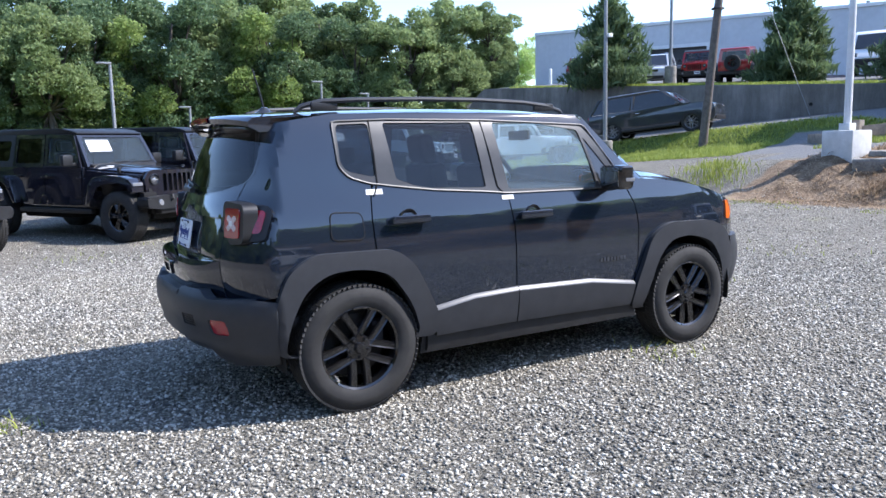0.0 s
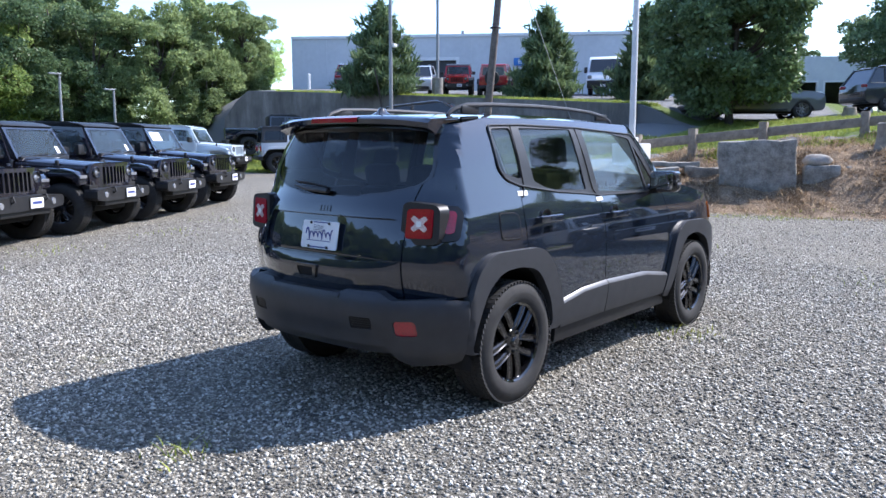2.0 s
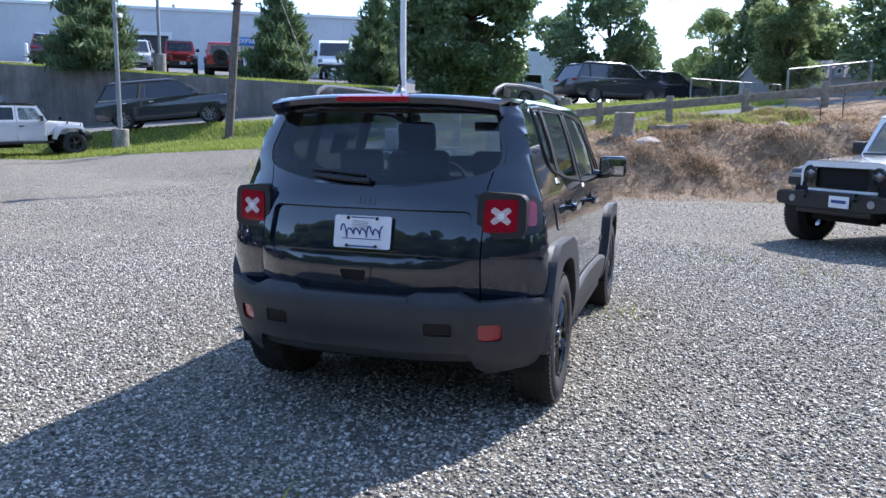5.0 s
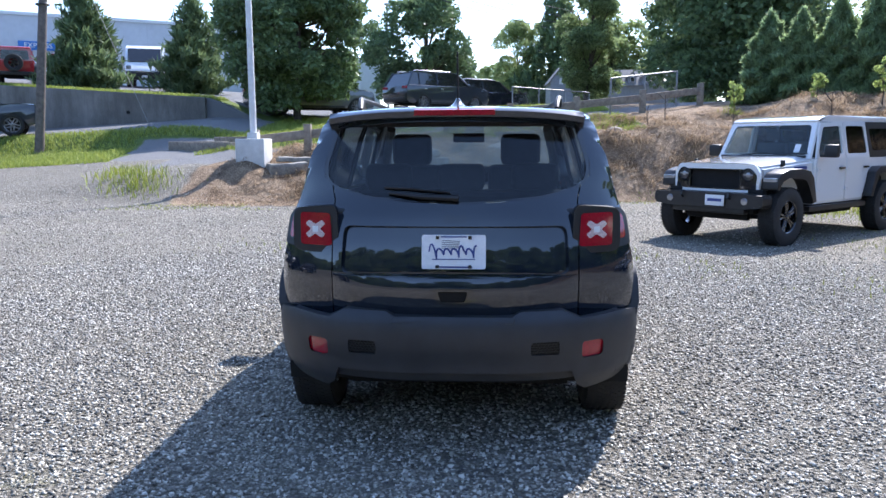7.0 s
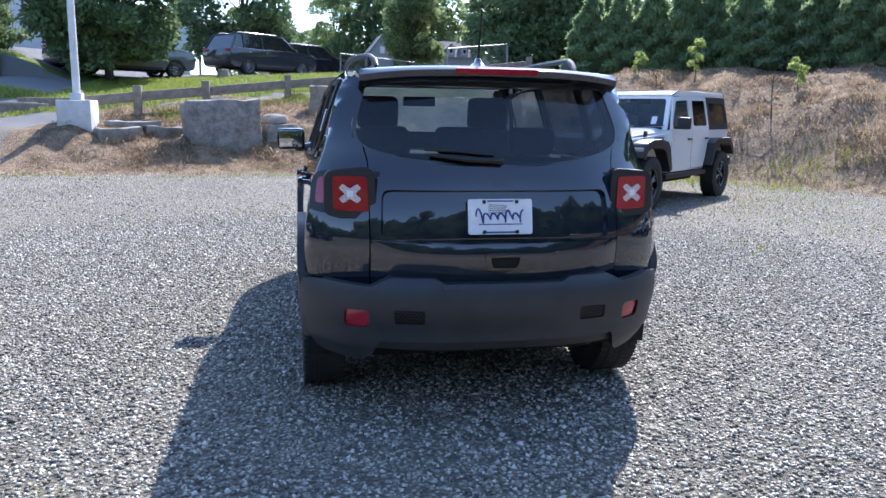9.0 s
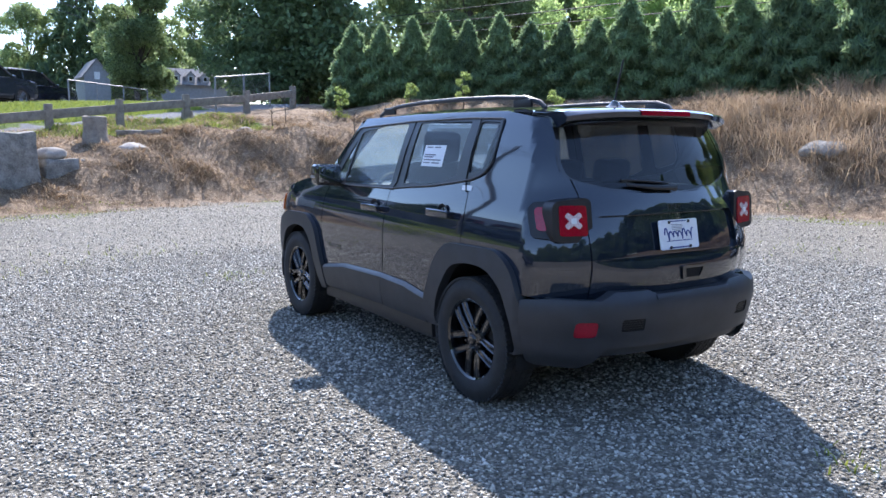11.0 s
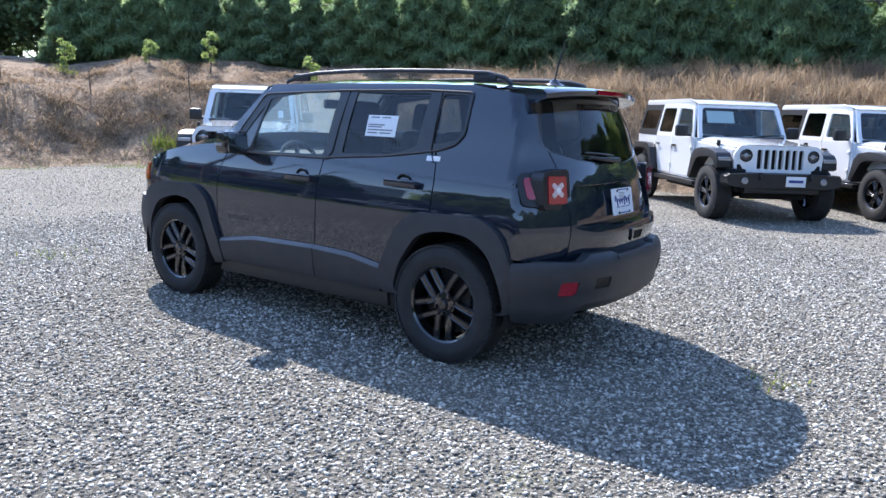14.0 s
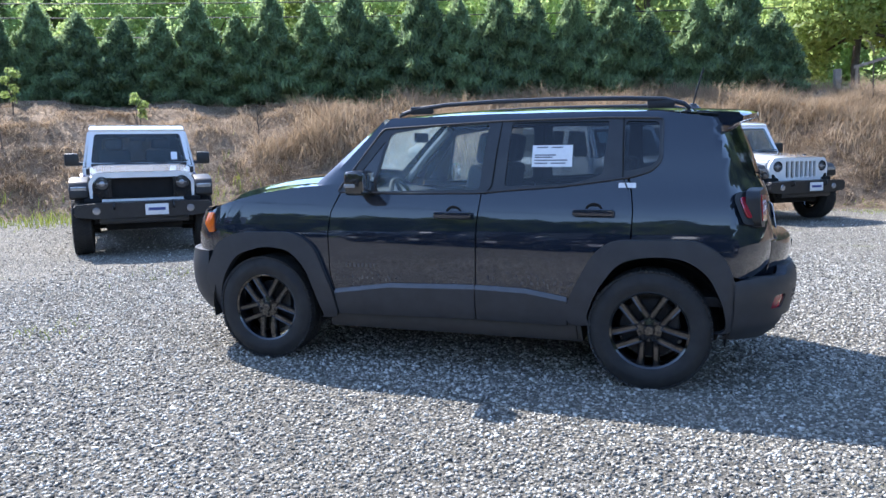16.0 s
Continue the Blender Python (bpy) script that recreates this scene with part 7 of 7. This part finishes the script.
        if spare:
            bracket = part("spare_bracket", box((-2.16, 0, 1.05), (0.2, 0.3, 0.3), 0.03), BLACK_PLASTIC, body)
            tyre, tread, rim_mesh, spoke, hub, nut, disc, face = wheel_meshes("broad", 0.408, 0.232, 0.26)
            turn = pose(-2.32, 0.05, 1.08, 0, 0, -90)
            mesh_part("spare_tyre", tyre, RUBBER, body, "spare tyre on the back", 35, turn)
            mesh_part("spare_rim", rim_mesh, ALLOY, body, "", 35, turn)
            for k in range(5):
                mesh_part("spare_spoke", spoke, ALLOY, body, "", 30, turn @ Matrix.Rotation(2 * math.pi * k / 5, 4, "Y"))
    # bumpers, plate, lamps
    bump_poly = rounded([(-0.87, 0.555), (-0.62, 0.525), (0.62, 0.525), (0.87, 0.555), (0.87, 0.715), (0.50, 0.735), (-0.50, 0.735), (-0.87, 0.715)], 0.03)
    front_bumper = part("front_bumper", prism(bump_poly, 1.88, 2.12, "x", 0.035), BLACK_PLASTIC, body)
    part("bumper_fill", box((1.86, 0, 0.74), (0.12, 1.5, 0.10), 0.02), DARK_CAVITY, front_bumper)
    part("lower_lip", box((1.98, 0, 0.49), (0.20, 1.15, 0.09), 0.025), BLACK_PLASTIC, front_bumper)
    for s in (-1, 1):
        part("fog_lamp", lathe([(0.0, 0.02), (0.045, 0.016), (0.055, 0.0)], 16, "x"), LENS_CLEAR, front_bumper, "", 35, pose(2.115, s * 0.60, 0.63))
        part("tow_hook", tube([(2.08, s * 0.38, 0.73), (2.15, s * 0.38, 0.745), (2.17, s * 0.38, 0.68), (2.11, s * 0.38, 0.65)], 0.016, 6), BLACK_PLASTIC, front_bumper)
    plate = part("plate", box((2.142, 0.16, 0.63), (0.012, 0.30, 0.15), 0.003), PAPER, front_bumper, "white dealer plate")
    part("plate_bar", box((2.150, 0.16, 0.635), (0.004, 0.22, 0.040)), INK_BLUE, plate)
    part("rear_bumper", box((tail - 0.06, 0, 0.60), (0.2, 1.66, 0.16), 0.03), BLACK_PLASTIC, body)
    part("underbody", box((-0.1 if not pickup else -0.5, 0, 0.58), (3.6 if not pickup else 4.6, 1.0, 0.2), 0.03), DARK_CAVITY, body)
    part("front_axle", tube([(1.504, -0.7, 0.40), (1.504, 0.7, 0.40)], 0.06, 8), DARK_CAVITY, body)
    # added dark box that hides the sunlit ground behind the front axle
    part("underside_blocker", box((1.80, 0, 0.44), (0.10, 1.0, 0.20), 0.03), DARK_CAVITY, body)
    part("fuel_tank", box((-0.7, 0, 0.42), (1.3, 0.9, 0.24), 0.05), DARK_CAVITY, body)
    part("rear_axle", tube([(rear_axle, -0.7, 0.40), (rear_axle, 0.7, 0.40)], 0.06, 8), DARK_CAVITY, body)
    # cabin
    part("dashboard", box((0.52, 0, 1.06), (0.28, 1.42, 0.22), 0.04), CABIN, body)
    part("cabin_floor", box((-0.6 if pickup is False else -0.3, 0, 1.08), (1.2, 1.5, 0.04)), CABIN, body)
    for x in ((-0.25, -1.0) if not pickup else (-0.25,)):
        for s in (-1, 1):
            seat = part("seat", box((x, s * 0.36, 1.18), (0.14, 0.48, 0.5), 0.05), CABIN, body)
            part("headrest", box((x - 0.03, s * 0.36, 1.53), (0.10, 0.26, 0.16), 0.04), CABIN, seat)
    part("inside_mirror", box((0.40, 0, 1.60), (0.03, 0.22, 0.06), 0.01), CABIN, body)
    return body


def soft_car(m, label, paint, length=4.9, height=1.78, width=1.95, kind="suv", category="car", rims=ALLOY, group=""):
    """An estate-like SUV or a pickup: a moulded lower body, a tapered glasshouse, lamps and wheels."""
    car_ob = thing("parked_suv" if kind == "suv" else "parked_pickup", m, label, category, group)
    h, w = length / 2, width / 2
    fa, ra = h - 0.92, -h + 1.02
    belt_z, r = height * 0.61, 0.395
    def arch(x):
        return [(x + 0.455 * math.cos(q), 0.38 + 0.455 * math.sin(q)) for q in (math.radians(4 + 172 * k / 8) for k in range(9))]
    outline = [(h, 0.45), (h + 0.03, 0.72), (h - 0.01, 0.94), (h - 0.10, belt_z - 0.05), (h - 0.5, belt_z + 0.01), (h - 1.25, belt_z + 0.06)] + [(-h + 0.05, belt_z + 0.04), (-h - 0.02, 0.8), (-h + 0.02, 0.45), (-h + 0.2, 0.33), (ra - 0.465, 0.33)] + arch(ra)[::-1] + [(ra + 0.465, 0.30), (fa - 0.465, 0.30)] + arch(fa)[::-1] + [(fa + 0.465, 0.30), (h - 0.1, 0.34)]
    part("body", prism(outline, -w + 0.02, w - 0.02, "y", 0.06), paint, car_ob)
    top_front, base_front = h - 1.98, h - 1.18
    top_rear, base_rear = (-h + 0.50, -h + 0.08) if kind == "suv" else (-h + 2.25, -h + 1.95)
    def lean(s):
        return slanted(w - 0.07, belt_z, w - 0.24, height - 0.05, s)
    bm = bmesh.new()
    lo = [bm.verts.new(p) for p in ((base_front, -w + 0.08, belt_z), (base_front, w - 0.08, belt_z), (base_rear, w - 0.08, belt_z), (base_rear, -w + 0.08, belt_z))]
    hi = [bm.verts.new(p) for p in ((top_front, -w + 0.25, height - 0.05), (top_front, w - 0.25, height - 0.05), (top_rear, w - 0.25, height - 0.05), (top_rear, -w + 0.25, height - 0.05))]
    bm.faces.new(lo)
    for k in range(4):
        bm.faces.new((lo[k], lo[(k + 1) % 4], hi[(k + 1) % 4], hi[k]))
    bm.faces.new(hi)
    cabin = part("cabin_glass", bm, GLOSS_BLACK, car_ob, "dark glasshouse", 20)
    part("roof", prism([(top_front + 0.03, height - 0.06), (top_front - 0.25, height - 0.01), (0, height), (top_rear + 0.2, height - 0.015), (top_rear - 0.05, height - 0.05), (top_rear - 0.05, height - 0.07)], -w + 0.235, w - 0.235, "y", 0.012), paint, car_ob)
    for s in (-1, 1):
        for x0, x1 in ((base_front, top_front), (base_rear, top_rear)):
            part("pillar", tube([(x0, s * (w - 0.075), belt_z), (x1, s * (w - 0.245), height - 0.05)], 0.05, 6), paint, car_ob)
        mid = (top_front + (top_rear + base_rear) / 2) / 2
        for x in ([mid + 0.15, base_rear + 0.75] if kind == "suv" else [mid + 0.1]):
            part("pillar", tube([(x, s * (w - 0.07), belt_z), (x + 0.03, s * (w - 0.235), height - 0.05)], 0.032, 6), GLOSS_BLACK, car_ob)
        part("window_line", tube([(base_front - 0.05, s * (w - 0.06), belt_z + 0.03), (base_rear + 0.1, s * (w - 0.06), belt_z + 0.05)], 0.014, 5), CHROME, car_ob)
        part("roof_rail", tube([(top_front - 0.2, s * (w - 0.36), height + 0.0), (top_front - 0.35, s * (w - 0.36), height + 0.05), (top_rear + 0.3, s * (w - 0.36), height + 0.04), (top_rear + 0.15, s * (w - 0.36), height)], 0.018, 6), CHROME, car_ob)
        part("headlamp", box((h - 0.12, s * (w - 0.26), belt_z - 0.17), (0.22, 0.34, 0.11), 0.03), LENS_CLEAR, car_ob)
        part("rear_lamp", box((-h + 0.06, s * (w - 0.22), belt_z - 0.06), (0.14, 0.34, 0.13), 0.03), RED_LENS, car_ob)
        part("door_mirror", box((base_front - 0.22, s * (w + 0.06), belt_z + 0.08), (0.12, 0.2, 0.14), 0.04), paint, car_ob)
        part("sill_trim", box((0, s * (w - 0.02), 0.36), (length * 0.45, 0.05, 0.12), 0.02), BLACK_PLASTIC, car_ob)
        for x in (mid + 0.4, mid - 0.62) if kind == "suv" else (mid + 0.35,):
            part("door_handle", box((x, s * (w - 0.02), belt_z - 0.10), (0.18, 0.03, 0.03), 0.01), CHROME, car_ob)
        for x in (fa, ra):
            add_wheel(car_ob, (x, s * (w - 0.15), r), "split", r, 0.275, 0.25, rims, x)
    part("grille", box((h - 0.02, 0, belt_z - 0.22), (0.08, 1.05, 0.16), 0.02), GLOSS_BLACK, car_ob)
    part("bumper_trim", box((h - 0.04, 0, 0.48), (0.14, width - 0.3, 0.18), 0.04), BLACK_PLASTIC, car_ob)
    part("rear_trim", box((-h + 0.02, 0, 0.50), (0.12, width - 0.3, 0.2), 0.04), BLACK_PLASTIC, car_ob)
    part("underbody", box((0, 0, 0.38), (length * 0.8, width - 0.65, 0.24)), DARK_CAVITY, car_ob)
    return car_ob


def put(x, y, turn, z=None):
    """A pose on the ground, tilted with its slope along the way that the vehicle points."""
    c, s = math.cos(radians(turn)), math.sin(radians(turn))
    front, back = gz(x + 1.5 * c, y + 1.5 * s), gz(x - 1.5 * c, y - 1.5 * s)
    return pose(x, y, (front + back) / 2 if z is None else z, 0, -math.degrees(math.atan2(front - back, 3.0)) if z is None else 0, turn)


white = "white off-road vehicle with black wings"
offroader(put(7.05, -4.82, 131, 0), white + ", black mesh grille", WHITE_PAINT, mesh_grille=True, decal=True, sticker="small")
offroader(put(0.12, -9.17, 131, 0), white + ", sheet in the windscreen", WHITE_PAINT, sticker="teal", rims=ALLOY)
offroader(put(-1.93, -11.05, 131, 0), white + ", beside another alike", WHITE_PAINT, rims=ALLOY)
dark = "black off-road vehicle in a row"
h_n = -56
offroader(put(-4.6, 9.1, h_n), dark, JET_PAINT, flare=JET_PAINT)
offroader(put(-1.32, 10.21, h_n), dark + ", sheet in the windscreen", JET_PAINT, flare=JET_PAINT, sticker="paper")
offroader(put(0.62, 11.1, h_n), dark, JET_PAINT, flare=JET_PAINT, sticker="small")
offroader(put(2.45, 12.1, h_n), dark, JET_PAINT, flare=JET_PAINT, sticker="small")
offroader(put(4.45, 13.5, h_n), dark + ", sheet in the windscreen", JET_PAINT, flare=JET_PAINT, sticker="paper")
offroader(put(11.1, 22.2, -55), "pale blue-white off-road vehicle at the end of the row", BLUE_WHITE_PAINT, flare=BLUE_WHITE_PAINT, top=BLUE_WHITE_PAINT)
offroader(put(16.0, 21.0, -30), "silver off-road vehicle with a black top", SILVER_PAINT, rims=ALLOY, flare=SILVER_PAINT)
offroader(put(18.4, 25.2, -32), "black off-road pickup parked below the concrete wall", BLACK_PAINT, pickup=True)
offroader(put(32.2, 26.3, 216), "red off-road vehicle in the upper lot", RED_PAINT, group="vehicles in the upper lot")
offroader(put(32.2, 23.4, 30), "dark red off-road vehicle with a spare wheel, in the upper lot", RED_PAINT, spare=True, top=RED_PAINT, group="vehicles in the upper lot")
soft_car(put(29.6, 32.6, 40), "dark red SUV parked beside the hall", DARK_RED_PAINT, 4.8, 1.75, group="vehicles in the upper lot")
soft_car(put(31.2, 28.6, 216), "silver SUV parked in the upper lot", SILVER_PAINT, 4.7, 1.72, group="vehicles in the upper lot")
soft_car(put(36.5, 22.8, 220), "red SUV behind the juniper in the upper lot", RED_PAINT, 4.6, 1.6, group="vehicles in the upper lot")
soft_car(put(21.2, 18.7, -63), "dark grey SUV on the road below the wall", GREY_PAINT, 5.2, 1.80, rims=WHEEL_BLACK)
soft_car(put(32.7, 2.5, -46), "dark grey three-row SUV by the upper road", GREY_PAINT, 5.2, 1.82)
soft_car(put(37.8, 0.3, -50), "black SUV behind the chain-link fence", JET_PAINT, 5.0, 1.80)
soft_car(put(29.3, 8.0, -52), "grey pickup parked in the shade of the maple", STEEL_PAINT, 5.6, 1.85, kind="pickup")

# white delivery van
van = thing("delivery_van", put(39.2, 19.9, 201), "white delivery van with a black lower front", "van", "vehicles in the upper lot")
side_poly = [(2.75, 0.55), (2.78, 0.95), (2.45, 1.25), (1.60, 2.16), (1.25, 2.29), (-2.9, 2.33), (-3.0, 2.24), (-3.0, 0.45), (2.2, 0.40)]
part("body", prism(side_poly, -1.0, 1.0, "y", 0.06), WHITE_PAINT, van)
part("windscreen", prism([(2.33, 1.36), (1.66, 2.08), (1.70, 2.12), (2.37, 1.40)], -0.86, 0.86, "y"), GLOSS_BLACK, van, "dark windscreen")
part("nose", prism([(2.70, 0.42), (2.84, 0.46), (2.84, 0.80), (2.70, 0.98), (2.60, 0.97)], -0.95, 0.95, "y", 0.03), BLACK_PLASTIC, van, "black lower front")
part("grille_bar", box((2.83, 0, 0.86), (0.06, 0.9, 0.05), 0.01), CHROME, van)
part("plate", box((2.86, 0, 0.58), (0.02, 0.3, 0.15)), PAPER, van)
for s in (-1, 1):
    part("headlamp", box((2.62, s * 0.80, 1.08), (0.3, 0.26, 0.22), 0.05), LENS_CLEAR, van)
    part("side_window", prism([(2.05, 1.35), (1.45, 2.02), (0.75, 2.05), (0.75, 1.35)], s * 0.99, s * 1.006, "y"), GLOSS_BLACK, van)
    part("door_mirror", box((2.0, s * 1.13, 1.5), (0.12, 0.2, 0.34), 0.04), BLACK_PLASTIC, van)
    for x in (1.75, -1.85):
        add_wheel(van, (x, s * 0.88, 0.36), "split", 0.36, 0.22, 0.22, ALLOY, x)


# ---- loose gravel ----
def gravel_field(n, x0, x1, y0, y1, lo, hi, seed, gather):
    """Angular stones: each a squashed six-sided chip lying on the ground."""
    g = np.random.default_rng(seed)
    x, y = g.uniform(x0, x1, 3 * n), g.uniform(y0, y1, 3 * n)
    # stones lie thickest round the parked car and thin out away from it
    thick = np.clip(1.25 - gather * np.maximum(np.hypot(x + 0.6, y - 0.3) - 4.2, 0), 0.02, 1.0)
    keep = np.flatnonzero(g.uniform(0, 1, 3 * n) < thick)[:n]
    x, y = x[keep], y[keep]
    n = len(x)
    size = g.uniform(lo, hi, n) * g.choice([0.7, 1.0, 1.25], n, p=[0.35, 0.5, 0.15])
    corner = np.array([(1, 0, 0), (-0.5, 0.87, 0), (-0.5, -0.87, 0), (0, 0, 1), (0, 0, -1)], float)
    shape = corner[None] * g.uniform(0.65, 1.2, (n, 5, 1)) + g.normal(0, 0.16, (n, 5, 3))
    q = g.normal(size=(n, 4))
    q /= np.linalg.norm(q, axis=1, keepdims=True)
    w, a, b, c = q.T
    turn = np.stack([1 - 2 * (b * b + c * c), 2 * (a * b - c * w), 2 * (a * c + b * w), 2 * (a * b + c * w), 1 - 2 * (a * a + c * c), 2 * (b * c - a * w), 2 * (a * c - b * w), 2 * (b * c + a * w), 1 - 2 * (a * a + b * b)], 1).reshape(n, 3, 3)
    pts = np.einsum("nij,nkj->nki", turn, shape) * size[:, None, None] * (1.0, 1.0, 0.72)
    pts += np.stack([x, y, ground_z(x, y) + size * 0.22], 1)[:, None]
    faces = np.array([(0, 1, 3), (1, 2, 3), (2, 0, 3), (1, 0, 4), (2, 1, 4), (0, 2, 4)])
    return pts.reshape(-1, 3), (np.arange(n)[:, None, None] * 5 + faces[None]).reshape(-1, 3)


near = gravel_field(235000, -9.0, 8.0, -8.5, 9.0, 0.007, 0.0155, 5, 0.5)
far_out = gravel_field(40000, -8.0, 12.0, -10.0, 10.0, 0.010, 0.019, 6, 0.0)
tagged(mesh_part("gravel", from_arrays("gravel", np.concatenate([near[0], far_out[0]]), np.concatenate([near[1], far_out[1] + len(near[0])]), GRAVEL), None, None, "loose grey crushed stone covering the lot", 0), category="gravel", kind="stuff")
